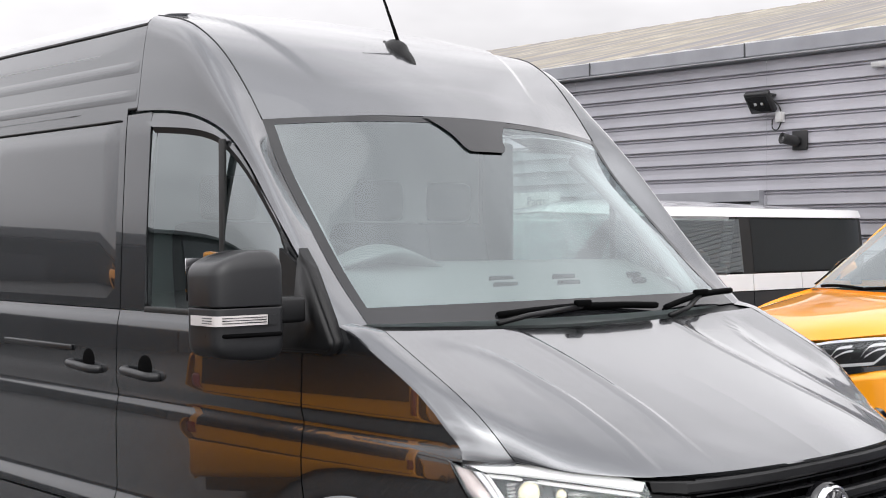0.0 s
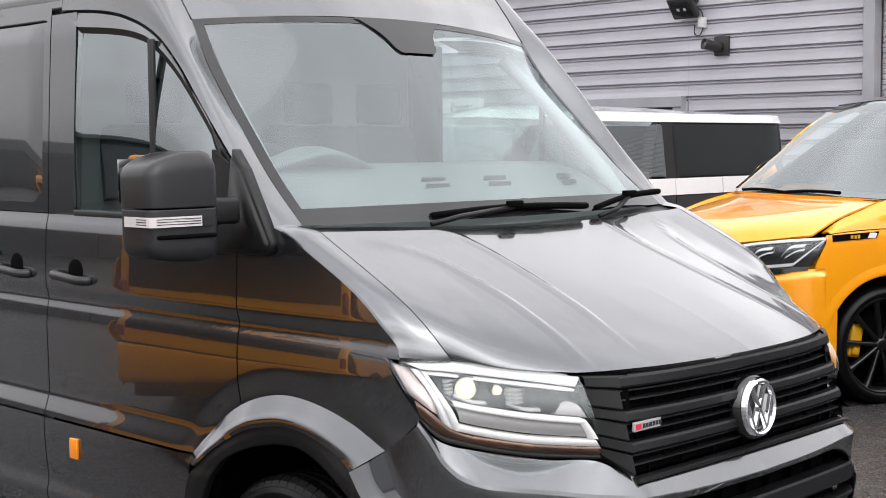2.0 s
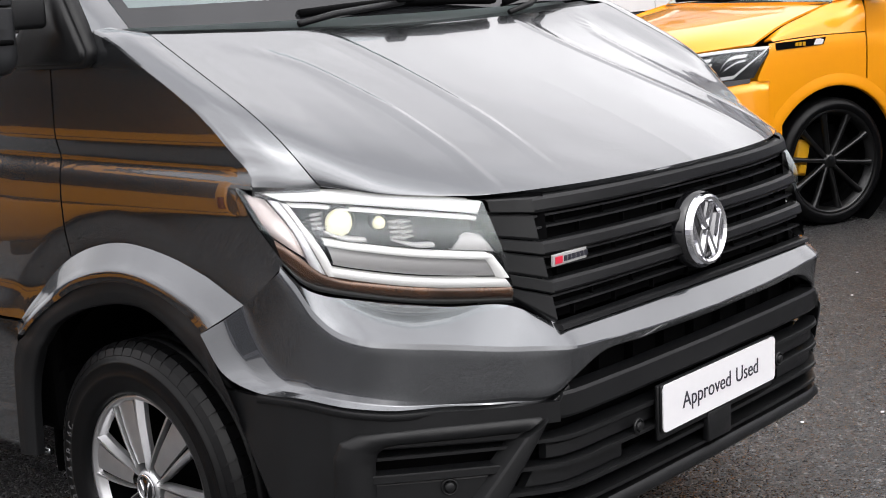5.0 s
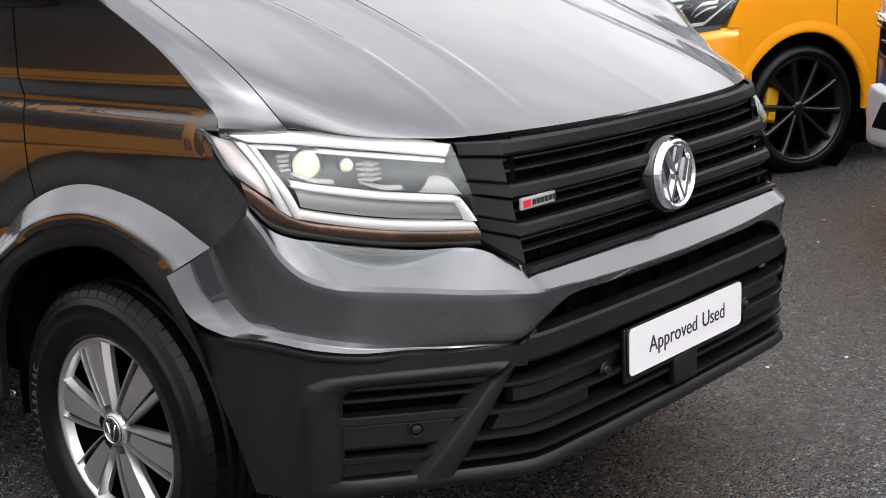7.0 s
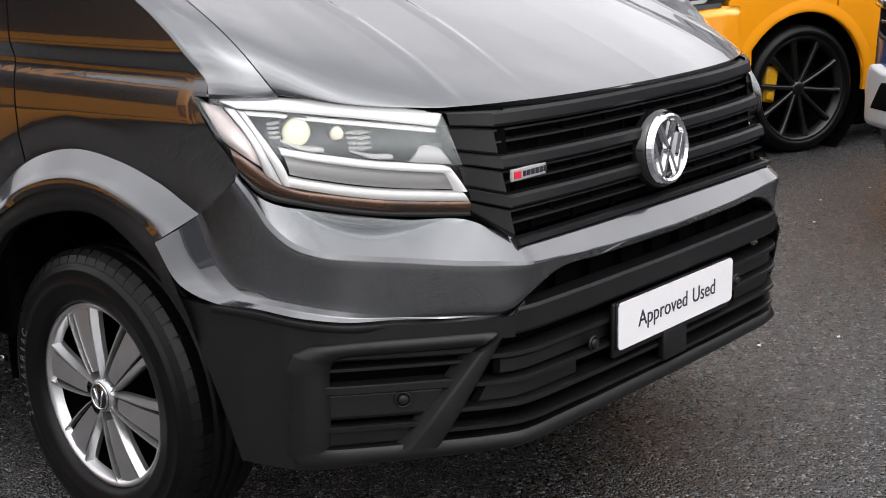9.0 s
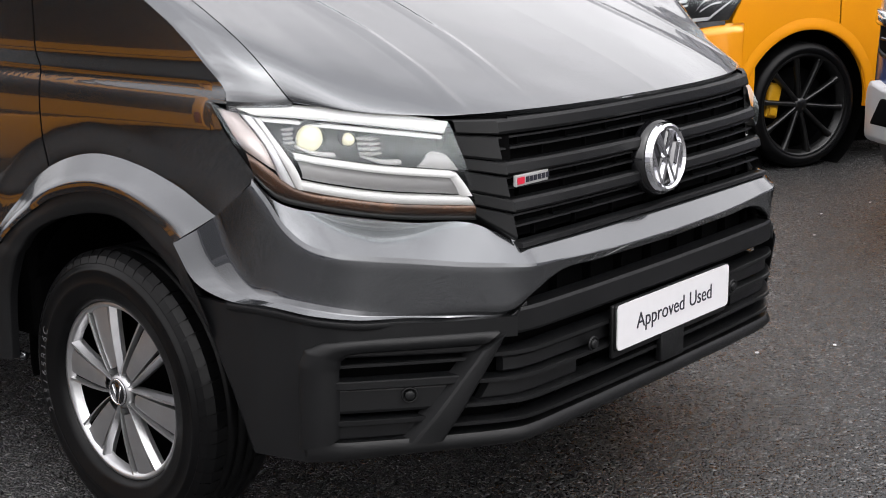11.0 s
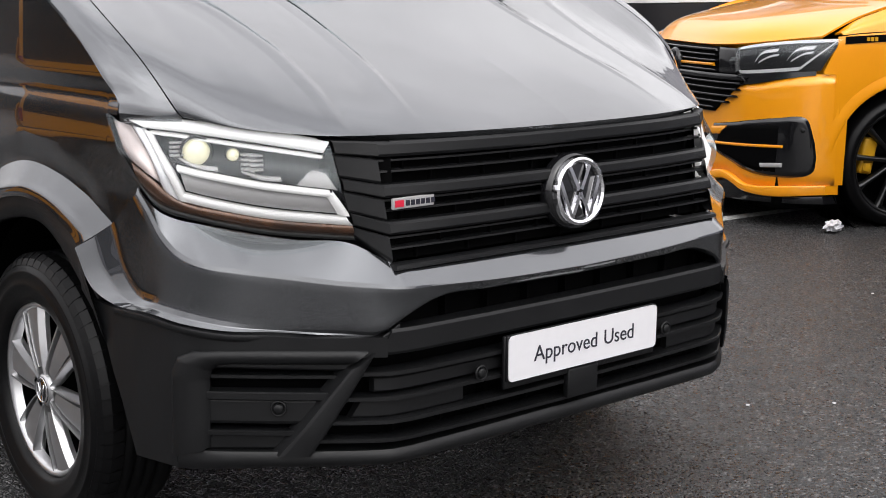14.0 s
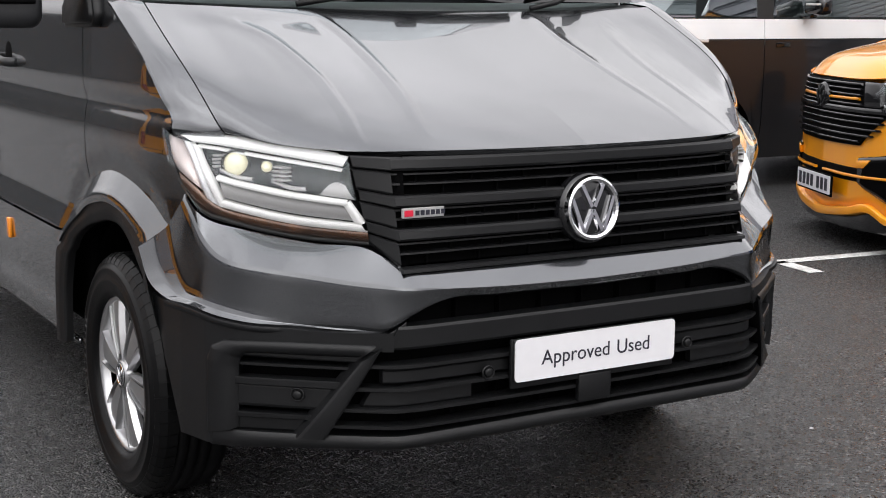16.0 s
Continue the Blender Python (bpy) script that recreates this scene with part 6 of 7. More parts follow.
for s in (-1, 1):
    col_panel("front_wing", span(0.510, 1.150, 44), lambda y: max(0.36, yarch(y)), ytop, yx, s, YELLOW, yv, 24, hem=0.0)
    # upper wing between the crease and the bonnet
    lo = [(yx(y, 1.06), y, ytop(y) + 0.006) for y in (0.54, 0.68, 0.84, 1.00, 1.150)]
    hi = [(0.862, 0.52, 1.046), (0.862, 0.64, 1.115), (0.852, 0.82, 1.175), (0.828, 0.98, 1.222), (0.880, 1.150, 1.270)]
    md = [((a[0] + b[0]) / 2 + 0.018, (a[1] + b[1]) / 2, (a[2] + b[2]) / 2 + 0.012) for a, b in zip(lo, hi)]
    part("upper_wing", sheet(loft([lo, md, hi], 24, 10), s, 0.010), YELLOW, yv)
    rows = [[Vector((yx(YH[0] + r * math.cos(a), max(YH[1] + r * math.sin(a), 0.3)) + dx, YH[0] + r * math.cos(a), YH[1] + r * math.sin(a))) for a in (radians(-4 + 188 * i / 36) for i in range(37))] for r, dx in ((0.426, -0.02), (0.428, 0.004), (0.446, 0.007), (0.500, -0.001))]
    part("arch_lip", sheet(loft(rows, 37, 12), s, 0.0, flip=True), YELLOW, yv)
    arch_trough(yv, s, 0.92, YH, 0.436)
    arch_trough(yv, s, 0.92, (3.93, 0.354), 0.436)
    col_panel("front_door", span(1.160, 2.42, 24), lambda y: max(0.24, yarch(y)), lambda y: 1.285, yx, s, YELLOW, yv, 30)
    col_panel("rear_side_panel", span(2.43, 4.85, 40), lambda y: max(0.24, YH[1] + math.sqrt(max(0.392 ** 2 - (y - 3.93) ** 2, 0)) if abs(y - 3.93) < 0.392 else 0.24), lambda y: 1.285, yx, s, YELLOW, yv, 24)
    # windows, pillar, mirror
    pl_lo = [(0.905, 1.19, 1.275), (0.87, 1.45, 1.50), (0.815, 1.78, 1.735), (0.775, 2.10, 1.835)]
    pl_hi = [(0.835, 1.00, 1.235), (0.80, 1.30, 1.47), (0.745, 1.62, 1.735), (0.715, 1.80, 1.850)]
    pl_hi2 = pl_hi[:3] + [(0.710, 2.05, 1.895)]
    part("a_pillar", sheet(loft([pl_lo, [tuple((Vector(a) + Vector(b)) / 2 + Vector((0.012, -0.008, 0.01))) for a, b in zip(pl_lo, pl_hi2)], pl_hi2], 24, 8), s, 0.012), YELLOW, yv)
    g = [[Vector((yx(y, z) - 0.01, y, z)) for y in span(1.30, 4.75, 24)] for z in span(1.28, 1.80, 10)]
    g = [[Vector((yx(max(y, 1.25 + (z - 1.28) * 1.55), z) - 0.010, max(y, 1.25 + (z - 1.28) * 1.55), z)) for y in span(1.25, 4.75, 30)] for z in span(1.28, 1.80, 12)]
    part("side_window", sheet(g, s), GLASS_T, yv, "dark tinted side glass")
    part("roof_rail", sheet(loft([[(yx(y, 1.80), y, 1.80) for y in (2.02, 3.0, 4.8)], [(0.745, y, 1.872) for y in (2.02, 3.0, 4.8)]], 14, 4), s, 0.01), YELLOW, yv)
    fx, fy = (0.0, 0.0) if s > 0 else (0.075, 0.19)  # the far mirror is folded in
    mr = part("door_mirror", box(bmesh.new(), (s * (0.97 - fx / 2), 1.20 + fy, 1.275), (0.16, 0.06, 0.05), 0.012), PLASTIC, yv, "orange-yellow door mirror on a black foot")
    bm = bmesh.new()
    bmesh.ops.create_uvsphere(bm, u_segments=24, v_segments=14, radius=1, matrix=Matrix.Translation((s * (1.085 - fx), 1.215 + fy, 1.335)) @ Matrix.Diagonal((0.120 - fx * 0.6, 0.075 + fx * 0.6, 0.098, 1)))
    for v in bm.verts:
        if v.co.z < 1.285:
            v.co.z = 1.285
        if v.co.y > 1.25 + fy:
            v.co.y = 1.25 + fy
    part("mirror_cap", bm, YELLOW, mr, "orange-yellow mirror cap")
    part("mirror_foot", box(bmesh.new(), (s * (1.07 - fx), 1.22 + fy, 1.272), (0.22 - fx, 0.11, 0.030), 0.010), PLASTIC, mr)
    bm = bmesh.new()
    sheet(loft([[(0.915, 1.06, 1.258), (0.938, 1.13, 1.252), (0.938, 1.27, 1.256)], [(0.912, 1.16, 1.33), (0.922, 1.22, 1.35), (0.915, 1.30, 1.39)], [(0.888, 1.28, 1.44), (0.888, 1.32, 1.45), (0.886, 1.35, 1.46)]], 10, 8), s, 0.01, bm=bm)
    part("mirror_triangle", bm, PLASTIC, mr)
    for hub in (YH, (3.93, 0.345)):
        alloy(yv, s, (s * 0.822, hub[0], 0.356), 0.356, 0.288, 0.115, 10, BLACKW, "gloss black ten-spoke wheel with low tyre", 260 if s > 0 else 280)
    # dark strip with an amber mark and a white end on the wing
    bm = bmesh.new()
    g = [[Vector((yx(y, z) + 0.006, y, z + (y - 0.53) * 0.05)) for y in span(0.550, 0.850 + (z - 0.995) * 0.6, 12)] for z in (0.996, 1.008, 1.022, 1.034)]
    st = part("wing_strip", sheet(g, s, 0.006), PLASTIC_SHADE, yv, "black wing strip with amber mark and white end")
    bm = bmesh.new()
    for k in range(3):
        box(bm, (s * (yx(0.68, 1.0) + 0.008), 0.675 + 0.024 * k, 1.022), (0.004, 0.017, 0.021 - 0.003 * (k == 0)))
    part("amber_mark", bm, YELLOW2, st, smooth=False)
    part("white_end", sheet([[Vector((yx(y, z) + 0.009, y, z)) for y in span(0.785 + (z - 1.012) * 0.6, 0.842 + (z - 1.012) * 0.6, 4)] for z in (1.013, 1.028, 1.044)], s, 0.004), INDIC, st)
    # headlight
    ht = [(x, yplan(x, z) + 0.006, z) for x, z in ((0.548, 0.960), (0.66, 0.985), (0.80, 1.008), (0.880, 1.018))] + [(0.930, 0.530, 1.024)]
    hb = [(x, yplan(x, z) + 0.004, z) for x, z in ((0.484, 0.812), (0.62, 0.820), (0.74, 0.832), (0.83, 0.842), (0.890, 0.852))]
    hg = loft([hb, [tuple((Vector(a) + Vector(b)) / 2 + Vector((0.008, -0.018, 0))) for a, b in zip(hb, ht)], ht], 24, 10)
    hl = part("headlight", sheet([[p + Vector((-0.02, 0.035, 0)) for p in r] for r in hg], s, 0.0), LAMPBODY, yv, "clear unlit headlight")
    part("lens", sheet(hg, s, 0.0), LENS, hl).visible_shadow = False
    def hat(u, v, d=0.012):
        fu, fv = u * 23, v * 9
        i, k = min(int(fu), 22), min(int(fv), 8)
        p = hg[k][i].lerp(hg[k][i + 1], fu - i).lerp(hg[k + 1][i].lerp(hg[k + 1][i + 1], fu - i), fv - k)
        return p + Vector((-0.4, 0.9, 0)) * d
    for pts, w, d in (([(0.02, 0.95), (0.5, 0.95), (0.97, 0.95)], 0.07, 0.010), ([(0.02, 0.07), (0.45, 0.07), (0.80, 0.10)], 0.07, 0.010), ([(0.80, 0.10), (0.90, 0.5), (0.96, 0.90)], 0.09, 0.012),
                      ([(0.30, 0.42), (0.33, 0.68), (0.46, 0.72)], 0.07, 0.020), ([(0.34, 0.36), (0.42, 0.52), (0.50, 0.56)], 0.05, 0.022), ([(0.62, 0.40), (0.65, 0.70), (0.80, 0.74)], 0.08, 0.020), ([(0.66, 0.34), (0.74, 0.54), (0.82, 0.58)], 0.05, 0.022)):
        g = [[hat(u, max(0.0, min(1.0, v + dv * w)), d) for u, v in ((p.x, p.y) for p in spl([(x, y, 0) for x, y in pts], 12))] for dv in (-0.7, 0.0, 0.7)]
        part("light_guide", sheet(g, s, 0.006), LED_OFF, hl, "white light guide")
    g = [[hat(u, v, 0.026) for u in (0.04, 0.3, 0.6, 0.86)] for v in (0.16, 0.5, 0.86)]
    part("dark_panel", sheet(g, s, 0.0), LAMPBODY, hl)
    g = [[Vector((yx(y, z) - 0.002, y, z)) for y in span(0.440 + max(0.0, z - 0.85) * 0.50, 0.515, 6)] for z in span(0.835, 1.030, 10)]
    part("wing_nose", sheet(g, s, 0.0), YELLOW, yv)
    part("lower_edge", sheet(loft([[(x, yplan(x, z) - 0.006, z) for x, z in ((0.44, 0.770), (0.65, 0.768), (0.80, 0.806), (0.893, 0.830))], [(x, yplan(x, z) - 0.002, z) for x, z in ((0.45, 0.812), (0.64, 0.822), (0.79, 0.838), (0.891, 0.852))]], 24, 3), s, 0.012), GLOSSB, hl, "gloss black strip below the lamp")
MID_Y = [(0, 0.050, 0.962), (0, 0.14, 1.055), (0, 0.34, 1.125), (0, 0.92, 1.225)]
QY = [(0.50, 0.115, 0.970), (0.48, 0.20, 1.058), (0.46, 0.38, 1.122), (0.48, 0.94, 1.225)]
EY = [(0.880, 0.440, 1.026), (0.856, 0.62, 1.110), (0.846, 0.80, 1.170), (0.820, 0.99, 1.220)]
part("bonnet", sheet(loft([mirr(EY), mirr(QY), MID_Y, QY, EY], 30, 41), 1, 0.012), YELLOW, yv, "orange-yellow bonnet")
part("windscreen", sheet(loft([[(-0.83, 1.0, 1.235), (-0.4, 0.95, 1.24), (0, 0.93, 1.24), (0.4, 0.95, 1.24), (0.83, 1.0, 1.235)], [(-0.745, 1.62, 1.735), (0, 1.52, 1.75), (0.745, 1.62, 1.735)], [(-0.712, 1.80, 1.848), (0, 1.70, 1.865), (0.712, 1.80, 1.848)]], 26, 14), 1, 0.006), GLASS, yv, "clear windscreen")
part("roof", sheet(loft([[(-0.715, 1.80, 1.852), (0, 1.70, 1.870), (0.715, 1.80, 1.852)], [(-0.745, 2.1, 1.890), (0, 2.05, 1.925), (0.745, 2.1, 1.890)], [(-0.75, 3.2, 1.895), (0, 3.2, 1.945), (0.75, 3.2, 1.895)], [(-0.73, 4.8, 1.87), (0, 4.8, 1.90), (0.73, 4.8, 1.87)]], 24, 24), 1, 0.012), GLOSSB, yv, "gloss black roof")
bm = bmesh.new()
box(bm, (0.28, 2.02, 1.945), (0.05, 0.12, 0.045), 0.015)
part("roof_aerial", bm, PLASTIC, yv)
for a, b in (((-0.68, 0.985, 1.252), (-0.14, 0.945, 1.250)), ((-0.12, 0.94, 1.250), (0.46, 0.960, 1.262))):
    bm = tube(bmesh.new(), [Vector(a).lerp(Vector(b), i / 8) + Vector((0, -0.012, 0.010 * math.sin(i / 8 * math.pi))) for i in range(9)], 0.011, 6)
    part("wiper", bm, PLASTIC_SHADE, yv)
part("scuttle", sheet(loft([[(-0.83, 0.975, 1.222), (0, 0.915, 1.222), (0.83, 0.975, 1.222)], [(-0.83, 1.01, 1.232), (0, 0.945, 1.236), (0.83, 1.01, 1.232)]], 16, 3), 1), PLASTIC, yv)
def both(pts):
    """An outline from the middle outwards, carried over to the other side."""
    return [(-x, z) for x, z in pts[::-1] if x > 0] + list(pts)


def side(pts, s):
    return list(pts) if s > 0 else [(-x, z) for x, z in pts[::-1]]


yb = part("front_bumper", fstrip(bmesh.new(), yplan, both([(0, 0.215), (0.35, 0.25), (0.53, 0.285), (0.673, 0.222), (0.80, 0.225), (0.905, 0.235), (0.927, 0.24)]),
                                 both([(0, 0.80), (0.45, 0.805), (0.65, 0.775), (0.80, 0.810), (0.89, 0.835), (0.927, 0.84)]), 0.05, 0.0, 91), YELLOW, yv, "orange-yellow bumper with black grilles and fog lamp housings")
bm = fstrip(bmesh.new(), yplan, both([(0, 0.165), (0.35, 0.20), (0.54, 0.240), (0.674, 0.183), (0.80, 0.170), (0.922, 0.188)]), both([(0, 0.213), (0.35, 0.248), (0.53, 0.284), (0.673, 0.222), (0.80, 0.226), (0.922, 0.240)]), 0.08, -0.028, 80)
part("splitter", bm, YELLOW, yb, "orange-yellow lower splitter")
bm = fstrip(bmesh.new(), yplan, both([(0, 0.118), (0.915, 0.135)]), both([(0, 0.163), (0.35, 0.198), (0.54, 0.236), (0.674, 0.180), (0.80, 0.167), (0.912, 0.180)]), 0.08, 0.012, 60)
part("lower_lip", bm, GLOSSB, yb)
# upper grille with its slanted ends, then the wide lower one
bm = fstrip(bmesh.new(), yplan, [(-0.59, 0.800), (0.59, 0.800)], [(-0.50, 0.958), (0.50, 0.958)], 0.02, -0.010, 80)
fstrip(bm, yplan, [(-0.437, 0.604), (0, 0.598), (0.437, 0.604)], [(-0.650, 0.802), (0, 0.802), (0.650, 0.802)], 0.02, -0.016, 100)
gr = part("grille", bm, PLASTIC_SHADE, yb, "black slatted grille with black badge")
part("frame", fstrip(bmesh.new(), yplan, [(-0.655, 0.785), (0.655, 0.785)], [(-0.60, 0.815), (0.60, 0.815)], 0.03, -0.031, 60), GLOSSB, gr)
for s in (-1, 1):
    part("end_panel", fstrip(bmesh.new(), yplan, side([(0.455, 0.818), (0.575, 0.818)], s), side([(0.430, 0.955), (0.545, 0.955)], s), 0.03, -0.012, 8), GLOSSB, gr, "gloss black panel beside the lamp")
for z, h, w in ((0.936, 0.013, 0.425), (0.908, 0.010, 0.43), (0.878, 0.010, 0.435), (0.826, 0.010, 0.45), (0.762, 0.011, 0.632), (0.728, 0.011, 0.610), (0.690, 0.012, 0.592), (0.655, 0.012, 0.545), (0.622, 0.010, 0.46)):
    part("slat", fstrip(bmesh.new(), yplan, [(-w, z), (w, z)], [(-w + 0.012, z + h), (w - 0.012, z + h)], 0.03, -0.028, 60), GLOSSB, gr)
for s in (-1, 1):
    part("accent_bar", fstrip(bmesh.new(), yplan, side([(0.075, 0.848), (0.415, 0.853)], s), side([(0.075, 0.864), (0.405, 0.869)], s), 0.02, -0.024, 12), YELLOW, gr, "orange-yellow accent bar")
    f = part("fog_housing", fstrip(bmesh.new(), yplan, side([(0.440, 0.395), (0.566, 0.342), (0.698, 0.287), (0.80, 0.276), (0.870, 0.282), (0.898, 0.310), (0.903, 0.39)], s), side([(0.440, 0.536), (0.58, 0.556), (0.70, 0.580), (0.80, 0.598), (0.862, 0.608), (0.884, 0.575), (0.898, 0.47)], s), 0.03, -0.012, 40), GLOSSB, yb, "gloss black fog lamp housing")
    part("pocket", fstrip(bmesh.new(), yplan, side([(0.47, 0.395), (0.60, 0.348), (0.70, 0.308), (0.795, 0.302)], s), side([(0.50, 0.520), (0.60, 0.540), (0.70, 0.552), (0.800, 0.560)], s), 0.015, -0.0145, 20), PLASTIC_SHADE, f)
    part("notch", fstrip(bmesh.new(), yplan, side([(0.435, 0.476), (0.500, 0.484)], s), side([(0.435, 0.520), (0.545, 0.532)], s), 0.02, -0.020, 10), YELLOW, f, "orange-yellow wedge")
    part("accent_bar", fstrip(bmesh.new(), yplan, side([(0.06, 0.424), (0.45, 0.424), (0.818, 0.436)], s), side([(0.06, 0.439), (0.45, 0.439), (0.818, 0.451)], s), 0.02, -0.024, 40), YELLOW, f, "orange-yellow accent bar")
    part("fog_lamp", fstrip(bmesh.new(), yplan, side([(0.742, 0.324), (0.818, 0.331)], s), side([(0.738, 0.347), (0.820, 0.354)], s), 0.02, -0.022, 10), LAMPWHITE, f, "clear fog lamp")
    bm = bmesh.new()
    y0 = yplan(0.876, 0.50) - 0.014
    revolve(bm, [(0.0, 0.004), (0.011, 0.004), (0.013, 0.0)], Matrix.Translation((s * 0.876, y0, 0.535)) @ Vector((s * 0.75, -0.66, 0)).to_track_quat("Z", "Y").to_matrix().to_4x4(), 14)
    part("parking_sensor", bm, PLASTIC, f)
bm = fstrip(bmesh.new(), yplan, [(-0.46, 0.398), (0.46, 0.398)], [(-0.455, 0.474), (0.455, 0.474)], 0.02, -0.005, 24)
part("lower_intake", bm, PLASTIC_SHADE, yb)
bm = bmesh.new()
revolve(bm, [(0.0, 0.012), (0.045, 0.014), (0.062, 0.018), (0.072, 0.010), (0.075, -0.02)], Matrix.Translation((0, yplan(0, 0.86) - 0.024, 0.862)) @ Vector((0, -1, 0.1)).to_track_quat("Z", "Y").to_matrix().to_4x4(), 28)
bdy = part("badge", bm, GLOSSB, gr, "black round badge")
bm = bmesh.new()
for x0, z0, x1, z1 in ((-0.030, 0.052, -0.004, 0.004), (0.030, 0.052, 0.004, 0.004), (-0.054, 0.024, -0.026, -0.052), (0.054, 0.024, 0.026, -0.052), (-0.024, -0.052, 0.0, -0.006), (0.024, -0.052, 0.0, -0.006)):
    tube(bm, [(x0, yplan(0, 0.86) - 0.044, 0.862 + z0), (x1, yplan(0, 0.86) - 0.044, 0.862 + z1)], 0.006, 6)
part("badge_bars", bm, PLASTIC, bdy)
bm = box(bmesh.new(), (0, -0.022, 0.352), (0.54, 0.012, 0.125), 0.004)
pl = part("number_plate", bm, PLASTIC_SHADE, yb, "white plate with dark bars in a black holder")
part("plate_face", box(bmesh.new(), (0, -0.030, 0.354), (0.515, 0.006, 0.106), 0.002), WHITE_P, pl, smooth=False)
for i in range(7):
    x = -0.205 + i * 0.062 + (0.035 if i > 3 else 0)
    part("dark_bar", box(bmesh.new(), (x, -0.0335, 0.354), (0.042, 0.002, 0.070)), INK, pl, smooth=False)
# solid dark block in place of the shaded cabin, so that the glass has depth
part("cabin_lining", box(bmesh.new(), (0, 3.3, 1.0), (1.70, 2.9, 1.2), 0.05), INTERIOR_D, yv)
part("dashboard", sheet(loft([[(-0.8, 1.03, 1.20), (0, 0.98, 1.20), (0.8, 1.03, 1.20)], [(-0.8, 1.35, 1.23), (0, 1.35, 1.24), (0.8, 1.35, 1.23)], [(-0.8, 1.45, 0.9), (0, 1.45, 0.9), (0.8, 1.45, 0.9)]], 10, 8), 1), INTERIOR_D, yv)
# block reaches nearly to the ground, added to keep the asphalt beneath dark
part("under_body", box(bmesh.new(), (0, 2.4, 0.27), (1.62, 4.3, 0.36), 0.05), PLASTIC_SHADE, yv)
rear = part("tailgate", box(bmesh.new(), (0, 4.86, 1.05), (1.74, 0.10, 1.56), 0.05), YELLOW, yv, "orange-yellow tailgate with dark rear glass")
part("rear_window", box(bmesh.new(), (0, 4.912, 1.38), (1.60, 0.012, 0.66), 0.005), FRIT, rear, "dark rear glass")
part("rear_bumper", box(bmesh.new(), (0, 4.90, 0.42), (1.80, 0.14, 0.30), 0.05), YELLOW, rear, "orange-yellow rear bumper")
part("bumper_step", box(bmesh.new(), (0, 4.92, 0.60), (1.70, 0.10, 0.07), 0.01), PLASTIC, rear)
part("rear_diffuser", box(bmesh.new(), (0, 4.90, 0.24), (1.60, 0.10, 0.10), 0.02), PLASTIC, rear)
for x in (-0.82, 0.82):
    part("rear_lamp", box(bmesh.new(), (x * 1.02, 4.90, 0.98), (0.05, 0.06, 0.30), 0.02), TAIL, rear, "red rear lamp")

# -- two-tone minibus --
bz = thing("minibus", Matrix.Translation((4.09, 6.18, 0)) @ pose(0, 0, 0, 0, 0, -90) @ Matrix.Diagonal((1, 1, 1.04, 1)), "two-tone minibus, white above and anthracite below, with dark side glass", "minibus")
BH = (0.95, 0.36)


def bx(y, z):
    x = smooth_table(z, (0.2, 0.5, 0.9, 1.14, 1.29, 1.78, 1.86), (0.93, 0.975, 0.985, 0.98, 0.965, 0.905, 0.86), 0.03)
    if y < 0.9:
        x -= 0.30 * ((0.9 - y) / 0.9) ** 2.4
    if y > 4.6:
        x -= 0.12 * ((y - 4.6) / 0.5) ** 2
    return x


def barch(y):
    for h in (BH[0], BH[0] + 2.99):
        d = 0.39 ** 2 - (y - h) ** 2
        if d > 0:
            return BH[1] + math.sqrt(d)
    return 0.24


